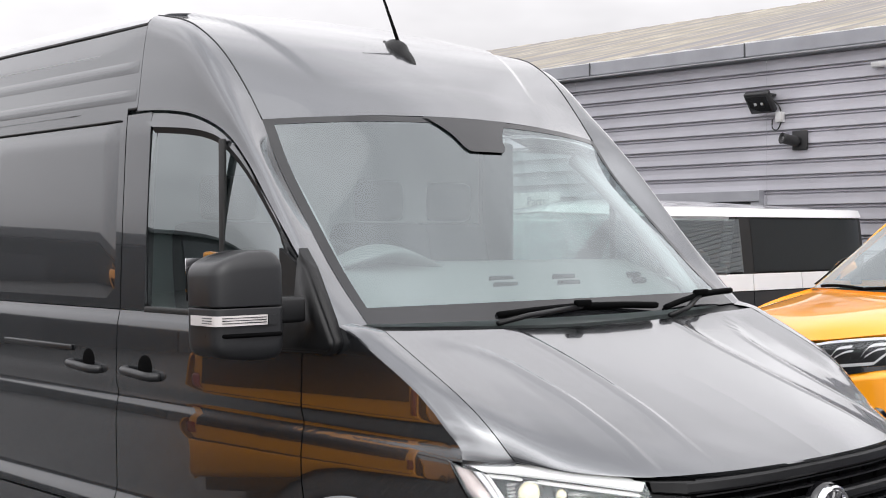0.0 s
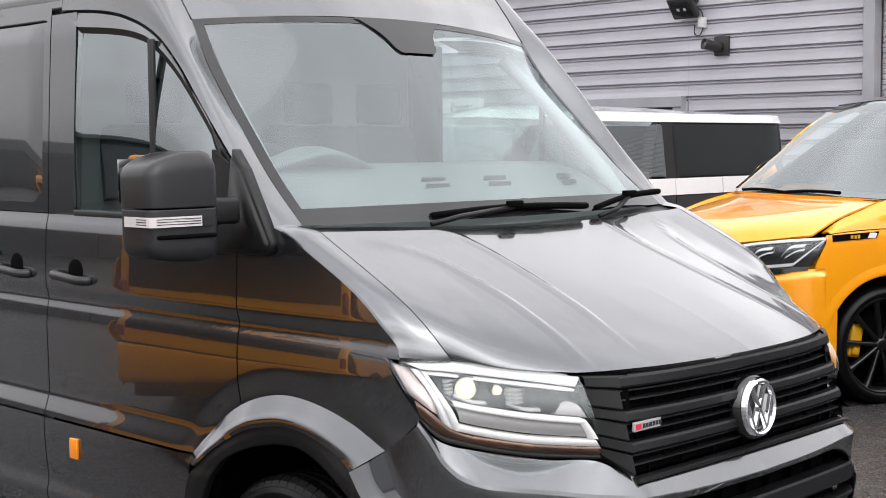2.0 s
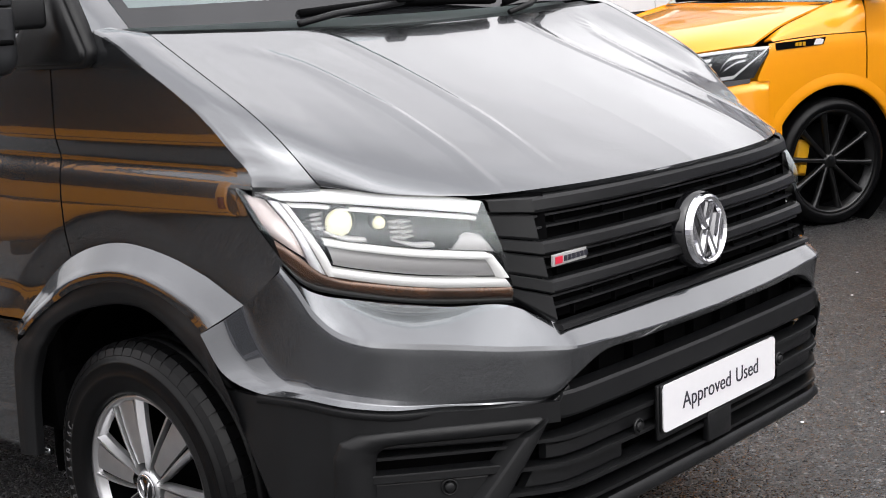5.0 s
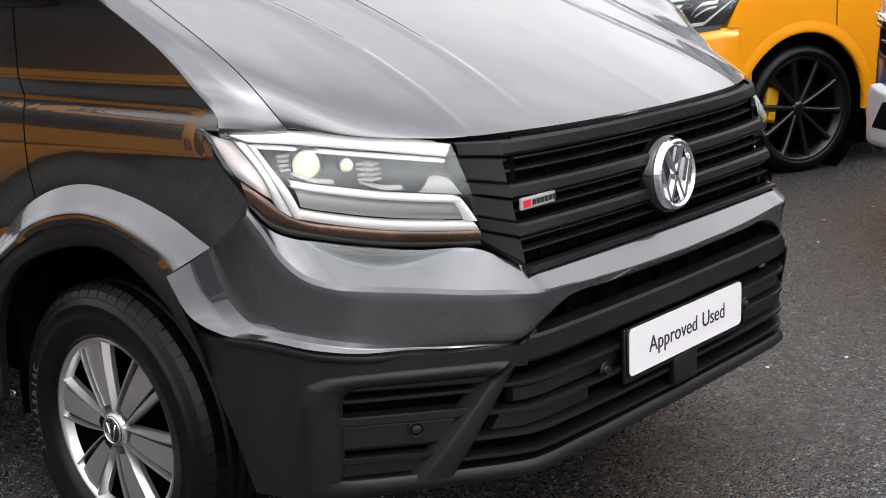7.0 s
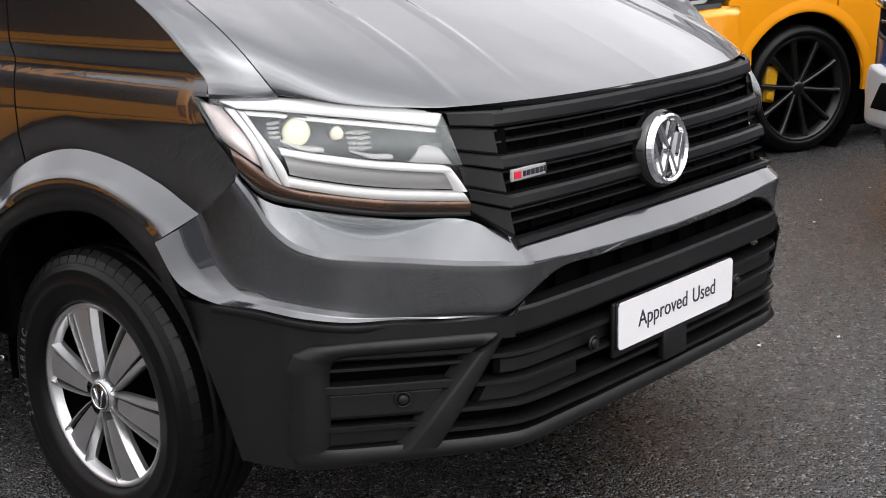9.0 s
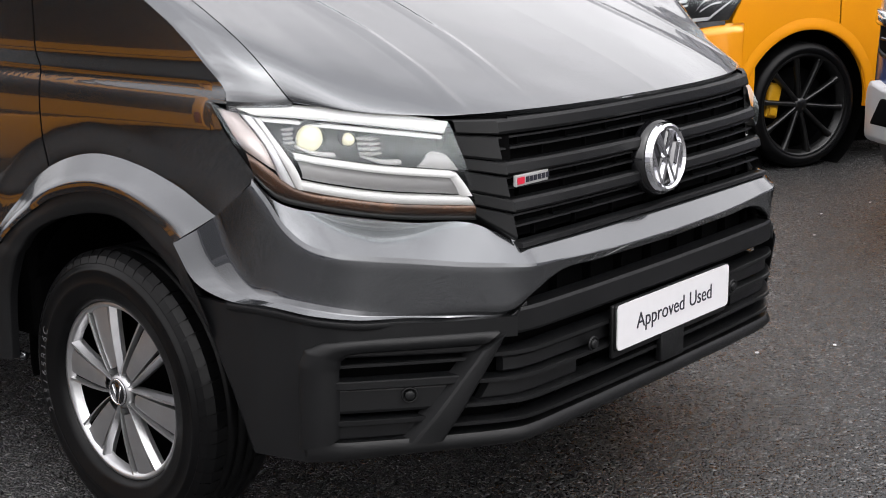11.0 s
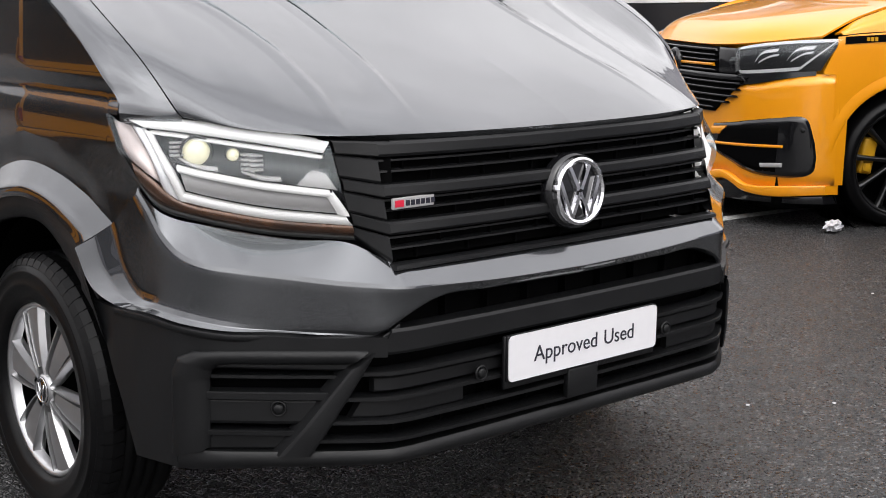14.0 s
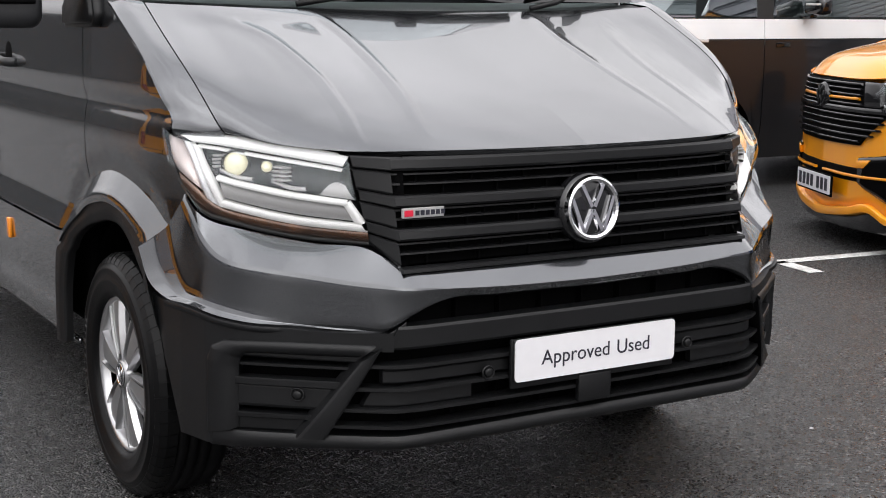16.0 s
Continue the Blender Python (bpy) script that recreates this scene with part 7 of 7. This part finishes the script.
for s in (-1, 1):
    for nm, y0, y1, n in (("front_wing", 0.10, 1.422, 50), ("front_door", 1.43, 2.92, 20), ("sliding_door", 2.93, 3.70, 14), ("rear_wing", 3.71, 5.05, 40)):
        p_ = col_panel(nm, span(y0, y1, n), barch, lambda y: 1.134, bx, s, ANTHR, bz, 20)
        col_panel("white_band", span(y0, y1, n), lambda y: 1.142, lambda y: 1.288, bx, s, WHITE, p_, 5, label="white band below the windows")
    for a, b in ((1.36, 1.54), (2.79, 3.0), (4.8, 4.95)):
        col_panel("dark_trim", span(a, b, 4), lambda y: 1.290, lambda y: 1.782, lambda y, z: bx(y, z) - 0.012, s, SEAL, bz, 8)
    col_panel("dark_lining", span(2.95, 4.9, 20), lambda y: 1.290, lambda y: 1.782, lambda y, z: bx(y, z) - 0.05, s, SEAL, bz, 8)
    for a, b, lean, mt in ((0.78, 1.36, 0.75, GLASS_S), (1.52, 2.80, 0.30, GLASS_S), (2.97, 4.85, 0.0, GLASS_T)):
        g = [[Vector((bx(y, z) - 0.008, max(y, a + (z - 1.30) * lean), z)) for y in span(a, b, 12)] for z in span(1.305, 1.765, 8)]
        part("side_window", sheet(g, s), mt, bz, "side window")
    col_panel("roof_edge", span(1.25, 5.0, 16), lambda y: 1.785, lambda y: 1.86, bx, s, WHITE, bz, 4)
    mr = part("door_mirror", box(bmesh.new(), (s * 1.10, 1.86, 1.385), (0.22, 0.12, 0.13), 0.035), GLOSSB, bz, "gloss black door mirror")
    part("indicator", box(bmesh.new(), (s * 1.11, 1.797, 1.40), (0.16, 0.006, 0.014), 0.002), INDIC, mr)
    part("mirror_foot", box(bmesh.new(), (s * 1.0, 1.86, 1.315), (0.12, 0.08, 0.04), 0.01), GLOSSB, mr)
    part("flap_badge", box(bmesh.new(), (s * (bx(1.65, 1.09) + 0.002), 1.62, 1.095), (0.006, 0.15, 0.035), 0.002), GLOSSB, bz)
    part("side_lamp", box(bmesh.new(), (s * (bx(0.80, 1.13) + 0.002), 0.80, 1.130), (0.008, 0.10, 0.022), 0.004), INDIC, bz)
    for h in (BH[0], BH[0] + 2.99):
        alloy(bz, s, (s * 0.86, h, 0.36), 0.358, 0.25, 0.115, 5, LAMPBODY, "grey five-spoke wheel")
        arch_trough(bz, s, 0.95, (h, 0.36), 0.392)
part("roof", sheet(loft([[(-0.79, 1.20, 1.80), (0, 1.05, 1.83), (0.79, 1.20, 1.80)], [(-0.80, 1.7, 1.865), (0, 1.6, 1.93), (0.80, 1.7, 1.865)], [(-0.80, 3.2, 1.865), (0, 3.2, 1.94), (0.80, 3.2, 1.865)], [(-0.72, 5.02, 1.85), (0, 5.02, 1.90), (0.72, 5.02, 1.85)]], 20, 16), 1, 0.01), WHITE, bz, "white roof")
part("windscreen", sheet(loft([[(-0.86, 0.42, 1.26), (0, 0.20, 1.27), (0.86, 0.42, 1.26)], [(-0.80, 0.85, 1.58), (0, 0.68, 1.60), (0.80, 0.85, 1.58)], [(-0.76, 1.20, 1.79), (0, 1.05, 1.82), (0.76, 1.20, 1.79)]], 20, 10), 1, 0.006), GLASS, bz)
part("nose", sheet(loft([[(-0.74, 0.12, 0.25), (0, -0.02, 0.25), (0.74, 0.12, 0.25)], [(-0.72, 0.09, 0.8), (0, -0.04, 0.8), (0.72, 0.09, 0.8)], [(-0.74, 0.14, 1.13), (0, 0.02, 1.13), (0.74, 0.14, 1.13)]], 16, 10), 1, 0.02), ANTHR, bz)
part("bonnet", sheet(loft([[(-0.74, 0.14, 1.14), (0, 0.02, 1.14), (0.74, 0.14, 1.14)], [(-0.86, 0.42, 1.262), (0, 0.20, 1.272), (0.86, 0.42, 1.262)]], 16, 4), 1, 0.02), WHITE, bz)
for x in (-0.42, 0.42):
    part("seat", box(bmesh.new(), (x, 2.4, 1.15), (0.62, 0.5, 0.7), 0.08), SEATM, bz)
part("cabin_lining", box(bmesh.new(), (0, 2.6, 0.72), (1.76, 3.6, 0.75), 0.05), PLASTIC_SHADE, bz)
part("tailgate", sheet(loft([[(-0.84, 5.06, 0.3), (0, 5.10, 0.3), (0.84, 5.06, 0.3)], [(-0.84, 5.06, 1.14), (0, 5.10, 1.14), (0.84, 5.06, 1.14)], [(-0.70, 4.98, 1.85), (0, 5.04, 1.88), (0.70, 4.98, 1.85)]], 14, 10), 1, 0.02, flip=True), ANTHR, bz)

# -- dark blue off-roader --
bl = thing("pickup_truck", Matrix.Translation((3.00, 0.35, 0)) @ pose(0, 0, 0, 0, 0, -116.7), "dark blue pickup truck with chrome grille bars and silver skid plate", "pickup truck")


def bplan(x, z):
    y = smooth_table(abs(x), (0.0, 0.40, 0.62, 0.76, 0.85, 0.91, 0.94), (0.0, 0.02, 0.050, 0.085, 0.135, 0.22, 0.36), 0.025)
    return y + 0.12 * max(0, z - 0.85) + 0.05 * max(0, 0.5 - z)


def blx(y, z):
    x = smooth_table(z, (0.3, 0.5, 0.9, 1.1, 1.25), (0.90, 0.95, 0.96, 0.955, 0.93), 0.03)
    return x - (0.10 * ((0.9 - y) / 0.9) ** 2 if y < 0.9 else 0)


def blarch(y):
    for h in (1.0, 4.1):
        d = 0.47 ** 2 - (y - h) ** 2
        if d > 0:
            return 0.40 + math.sqrt(d)
    return 0.42


for s in (-1, 1):
    col_panel("front_wing", span(0.30, 1.62, 44), lambda y: max(0.56, blarch(y)), lambda y: 1.17, blx, s, BLUE, bl, 16)
    col_panel("side_panel", span(1.63, 5.2, 60), blarch, lambda y: 1.19, blx, s, BLUE, bl, 16)
    for h in (1.0, 4.1):
        alloy(bl, s, (s * 0.85, h, 0.40), 0.40, 0.25, 0.125, 6, LAMPBODY, "grey six-spoke wheel on a tall tyre")
        arch_trough(bl, s, 0.93, (h, 0.40), 0.475)
    part("arch_trim", sheet([[Vector((blx(1.0 + r * math.cos(a), 0.6) + d, 1.0 + r * math.sin(a) * 0 + r * math.cos(a) * 0 + r * math.cos(a), 0.40 + r * math.sin(a))) for a in (radians(10 + 150 * i / 30) for i in range(31))] for r, d in ((0.46, 0.0), (0.465, 0.03), (0.53, 0.025), (0.54, 0.0))], s, 0.0, flip=True), PLASTIC, bl)
    col_panel("side_window", span(1.9, 3.6, 14), lambda y: 1.13, lambda y: 1.70, lambda y, z: blx(y, 1.2) - (z - 1.13) * 0.25, s, GLASS_T, bl, 6)
SATIN = mat("satin_silver_plastic", (0.50, 0.50, 0.51), rough=0.34, metal=0.45, grain=0.04)
skin = part("front_bumper", fstrip(bmesh.new(), bplan, both([(0, 0.56), (0.94, 0.56)]), both([(0, 1.05), (0.94, 1.05)]), 0.05, 0.0, 60), BLUE, bl, "dark blue front bumper with black intake and silver skid trim")
gr = part("grille", fstrip(bmesh.new(), bplan, both([(0, 1.00), (0.70, 1.00)]), both([(0, 1.16), (0.69, 1.16)]), 0.03, -0.006, 30), PLASTIC_SHADE, bl, "black grille with chrome bars")
part("slat", fstrip(bmesh.new(), bplan, both([(0, 1.060), (0.68, 1.072)]), both([(0, 1.085), (0.68, 1.095)]), 0.03, -0.020, 30), GLOSSB, gr)
part("chrome_bar", fstrip(bmesh.new(), bplan, both([(0, 0.950), (0.72, 0.962), (0.89, 0.998)]), both([(0, 1.012), (0.72, 1.026), (0.89, 1.038)]), 0.05, -0.032, 50), CHROME, gr, "broad chrome lower grille bar")
part("chrome_bar", fstrip(bmesh.new(), bplan, both([(0, 1.128), (0.70, 1.135)]), both([(0, 1.165), (0.70, 1.170)]), 0.05, -0.030, 40), CHROME, gr, "chrome upper grille bar")
for s in (-1, 1):
    lamp = part("headlight", fstrip(bmesh.new(), bplan, side([(0.69, 1.020), (0.80, 1.030), (0.895, 1.045)], s), side([(0.70, 1.165), (0.80, 1.172), (0.885, 1.175)], s), 0.06, -0.010, 20), SIDEREFL, bl, "clear headlight with pale inner reflector")
    part("lamp_edge", fstrip(bmesh.new(), bplan, side([(0.705, 1.03), (0.735, 1.03)], s), side([(0.715, 1.155), (0.740, 1.155)], s), 0.03, -0.014, 6), LED_OFF, lamp)
    part("corner_vent", fstrip(bmesh.new(), bplan, side([(0.895, 0.72), (0.932, 0.72)], s), side([(0.90, 0.885), (0.932, 0.885)], s), 0.04, -0.004, 8), PLASTIC_SHADE, skin)
    part("vent_fin", fstrip(bmesh.new(), bplan, side([(0.905, 0.735), (0.932, 0.74)], s), side([(0.895, 0.772), (0.930, 0.775)], s), 0.03, -0.012, 8), SATIN, skin, "silver fin in the corner vent")
it = part("intake", fstrip(bmesh.new(), bplan, both([(0, 0.805), (0.62, 0.815), (0.745, 0.840)]), both([(0, 0.950), (0.66, 0.962), (0.800, 0.985)]), 0.03, -0.006, 40), PLASTIC_SHADE, skin, "black intake")
part("intake_rim", fstrip(bmesh.new(), bplan, both([(0, 0.800), (0.62, 0.808), (0.755, 0.832)]), both([(0, 0.822), (0.62, 0.830), (0.745, 0.856)]), 0.03, -0.014, 40), PLASTIC, it)
part("slat", fstrip(bmesh.new(), bplan, both([(0, 0.885), (0.74, 0.895)]), both([(0, 0.897), (0.73, 0.910)]), 0.03, -0.016, 30), GLOSSB, it)
skid = part("skid_trim", fstrip(bmesh.new(), bplan, both([(0, 0.430), (0.755, 0.422), (0.85, 0.436), (0.885, 0.452)]), both([(0, 0.684), (0.60, 0.684), (0.775, 0.694), (0.905, 0.515)]), 0.10, -0.045, 70), SATIN, skin, "satin silver bumper skid trim")
# no hollow is cut: its shade is a black strip on the trim
part("pocket", fstrip(bmesh.new(), bplan, both([(0, 0.505), (0.60, 0.505), (0.735, 0.502)]), both([(0, 0.636), (0.55, 0.636), (0.640, 0.630)]), 0.02, -0.048, 30), PLASTIC_SHADE, skid, "flat black panel painted as a shaded recess")
part("skid_plate", fstrip(bmesh.new(), bplan, both([(0, 0.30), (0.62, 0.30)]), both([(0, 0.425), (0.70, 0.420)]), 0.15, -0.01, 30), PLASTIC, bl)
part("bonnet", sheet(loft([[(-0.90, 0.27, 1.172), (-0.5, 0.05, 1.172), (0, 0.02, 1.172), (0.5, 0.05, 1.172), (0.90, 0.27, 1.172)], [(-0.91, 0.8, 1.21), (0, 0.6, 1.26), (0.91, 0.8, 1.21)], [(-0.90, 1.5, 1.24), (0, 1.4, 1.29), (0.90, 1.5, 1.24)]], 30, 14), 1, 0.02), BLUE, bl, "dark blue bonnet")
part("windscreen", sheet(loft([[(-0.86, 1.5, 1.20), (0, 1.4, 1.24), (0.86, 1.5, 1.20)], [(-0.70, 2.2, 1.72), (0, 2.1, 1.76), (0.70, 2.2, 1.72)]], 16, 6), 1, 0.01), GLASS_T, bl)
part("roof", sheet(loft([[(-0.70, 2.2, 1.73), (0, 2.1, 1.77), (0.70, 2.2, 1.73)], [(-0.72, 3.6, 1.76), (0, 3.6, 1.82), (0.72, 3.6, 1.76)]], 16, 6), 1, 0.02), BLUE, bl)
# oversized block that keeps daylight out from under the pickup
part("under_body", box(bmesh.new(), (0, 2.7, 0.56), (1.5, 4.7, 0.72), 0.05), PLASTIC_SHADE, bl)
# ---- unseen things opposite, added to be mirrored in the paint of the van's side ----
DROOF = mat("dark_roof_sheeting", (0.05, 0.052, 0.056), rough=0.6, grain=0.1, stain=0.15, stain_scale=0.8)
NWALL = mat("dark_grey_plaster", (0.035, 0.036, 0.038), rough=0.8, grain=0.1, grain_scale=20, stain=0.15, stain_scale=0.6)
opp = new("building_west")
tagged(opp, "long low grey unit with a dark roof across the yard", "building", kind="structure")
part("wall", box(bmesh.new(), (-27.0, 14, 1.10), (8, 70, 2.2)), CLAD, opp, smooth=False)
part("roof", box(bmesh.new(), (-27.0, 14, 2.35), (8.8, 71, 0.3), 0.05), DROOF, opp, smooth=False)
for i in range(9):
    part("window", box(bmesh.new(), (-22.97, -12 + i * 6.2, 1.3), (0.06, 2.4, 1.0), 0.02), FRIT, opp, smooth=False)
# made-up dark block out of view, which keeps the flank's reflections dark
north = new("building_north")
tagged(north, "unseen long dark grey block added to darken reflections in the van's paint", "building", kind="structure")
part("wall", box(bmesh.new(), (-14.0, 31, 1.3), (46, 8, 2.6)), NWALL, north, smooth=False)
part("roof", box(bmesh.new(), (-14.0, 31, 2.75), (47, 9, 0.3), 0.05), DROOF, north, smooth=False)
for i in range(6):
    part("shutter", box(bmesh.new(), (-32 + i * 7.0, 26.97, 1.15), (3.4, 0.08, 2.2), 0.02), SHUT, north, smooth=False)
twin = copy_thing(yv, Matrix.Translation((-7.78, 6.60, 0)) @ pose(0, 0, 0, 0, 0, -120))
twin.scale = (1.05, 1.05, 0.90)
tagged(twin, "orange-yellow lowered van with a black roof parked across the yard", "van", "orange-yellow vans")
# ---- fittings on the wall ----
DARK_M = mat("black_powder_coat", (0.02, 0.02, 0.021), rough=0.45, grain=0.08)
GREYBOX = mat("grey_plastic_box", (0.55, 0.55, 0.55), rough=0.5, grain=0.03)
SIGNM = mat("white_sign_sheet", (0.80, 0.80, 0.80), rough=0.4, grain=0.02)


def on_wall(y, z, d=0.0):
    return Matrix.Translation((WX - d, y, z))


fl = thing("floodlight", on_wall(7.08, 3.32), "black square LED floodlight on the cladding", "floodlight")
tilt = pose(0, 0, 0, 0, -38, 0)
part("lamp_body", box(bmesh.new(), (-0.20, 0, 0.02), (0.07, 0.33, 0.27), 0.015, tilt), DARK_M, fl)
part("diffuser", box(bmesh.new(), (-0.238, 0, 0.02), (0.006, 0.27, 0.21), 0.003, tilt), FRIT, fl, "dark glass front")
for t in (-1, 1):
    part("led_chip", box(bmesh.new(), (-0.243, 0.045 * t, 0.02), (0.005, 0.035, 0.035), 0.002, tilt), GREYBOX, fl)
part("bracket", box(bmesh.new(), (-0.07, 0, -0.02), (0.16, 0.20, 0.03), 0.006), DARK_M, fl)
part("cable", tube(bmesh.new(), spl([(-0.12, -0.05, -0.05), (-0.05, -0.16, -0.14), (-0.03, -0.19, -0.30), (-0.02, -0.13, -0.42), (-0.02, -0.06, -0.40), (-0.02, -0.06, -0.30)], 24), 0.008, 6), DARK_M, fl)
jb = thing("junction_box", on_wall(6.91, 3.04), "small grey plastic junction box with a cable", "junction box")
part("box_body", box(bmesh.new(), (-0.03, 0, 0), (0.06, 0.09, 0.12), 0.006), GREYBOX, jb)
part("box_lid", box(bmesh.new(), (-0.064, 0, 0), (0.01, 0.08, 0.11), 0.004), GREYBOX, jb)
cc = thing("security_camera", on_wall(6.65, 2.76), "black bullet camera on a square wall plate", "security camera")
part("wall_plate", box(bmesh.new(), (-0.02, 0, 0), (0.04, 0.19, 0.22), 0.008), DARK_M, cc)
cm = Matrix.Translation((-0.13, 0.05, 0.0)) @ pose(0, 0, 0, 0, -80, -25)
part("camera_body", revolve(bmesh.new(), [(0.0, -0.10), (0.055, -0.10), (0.06, -0.06), (0.06, 0.10), (0.066, 0.12), (0.055, 0.12), (0.05, 0.10), (0.0, 0.10)], cm, 24), DARK_M, cc)
part("lens", revolve(bmesh.new(), [(0.0, 0.105), (0.022, 0.104)], cm, 16), GLOSSB, cc)
sg = thing("wall_sign", on_wall(10.78, 2.07), "white sign reading Parts Entrance on the cladding", "sign")
part("sign_sheet", box(bmesh.new(), (-0.012, 0, 0), (0.014, 0.86, 0.42), 0.004), SIGNM, sg)
words("lettering", "Parts\nEntrance", 0.175, Matrix.Translation((-0.020, 0, 0.0)) @ Matrix(((0, 0, -1, 0), (-1, 0, 0, 0), (0, 1, 0, 0), (0, 0, 0, 1))), INK, sg, 0.001)
lp = thing("bulkhead_light", on_wall(5.56, 3.52), "pale tubular light fitting on the cladding", "light fitting")
part("fitting_body", box(bmesh.new(), (-0.06, 0, 0), (0.07, 0.34, 0.06), 0.012), GREYBOX, lp)
part("fitting_arm", box(bmesh.new(), (-0.04, -0.22, -0.01), (0.08, 0.10, 0.10), 0.01), DARK_M, lp)
vent = thing("roof_vent", Matrix.Translation((WX + 2.2, 14.35, EAVE + 0.60)), "dark grey roof vent housing on the roof sheeting", "vent")
part("vent_body", box(bmesh.new(), (0, 0, 0), (1.0, 1.4, 0.30), 0.02), SHUT, vent)
part("vent_cap", box(bmesh.new(), (0, 0, 0.18), (1.15, 1.55, 0.06), 0.02), SHUT, vent)

# ---- on the ground ----
def paint_line(name, a, b, w):
    bm = bmesh.new()
    a, b = Vector((*a, 0.004)), Vector((*b, 0.004))
    d = (b - a).normalized()
    n = Vector((-d.y, d.x, 0)) * w / 2
    N = 24
    L_, R_ = [], []
    for i in range(N + 1):
        p = a.lerp(b, i / N)
        j = random.uniform(-0.006, 0.006)
        L_.append(bm.verts.new(p + n * (1 + j * 8)))
        R_.append(bm.verts.new(p - n * (1 - j * 8)))
    for i in range(N):
        bm.faces.new((L_[i], L_[i + 1], R_[i + 1], R_[i]))
    bmesh.ops.recalc_face_normals(bm, faces=bm.faces)
    return tagged(part(name, bm, LINE, smooth=False), "worn white painted bay line on asphalt", "road marking", kind="structure")


paint_line("bay_line", (3.33, 2.80), (5.6, 2.58), 0.10)
paint_line("bay_line", (3.40, 2.80), (3.36, 2.46), 0.10)
for k, (x, y, sz) in enumerate(((4.20, 2.09, 0.075),)):
    bm = bmesh.new()
    bmesh.ops.create_icosphere(bm, subdivisions=3, radius=1)
    for v in bm.verts:
        n_ = noise.noise(v.co * 2.3 + Vector((k, 3, 1)))
        v.co = Vector((v.co.x * 1.0, v.co.y * 0.7, max(v.co.z * 0.55, -0.35))) * sz * (0.8 + 0.5 * n_)
        v.co += Vector((x, y, 0.036))
    tagged(part("crumpled_paper", bm, WHITE_P, smooth=False), "crumpled white paper lying on the asphalt", "litter")
for x, y in ((3.487, 1.274), (3.027, 1.087), (1.495, 0.259), (1.25, 0.43), (3.9, 1.2)):
    bm = bmesh.new()
    bmesh.ops.create_icosphere(bm, subdivisions=1, radius=0.007, matrix=Matrix.Translation((x, y, 0.005)) @ Matrix.Diagonal((1.4, 1, 0.5, 1)))
    tagged(part("litter_scrap", bm, WHITE_P, smooth=False), "small white scrap on the asphalt", "litter", "scraps on the asphalt")
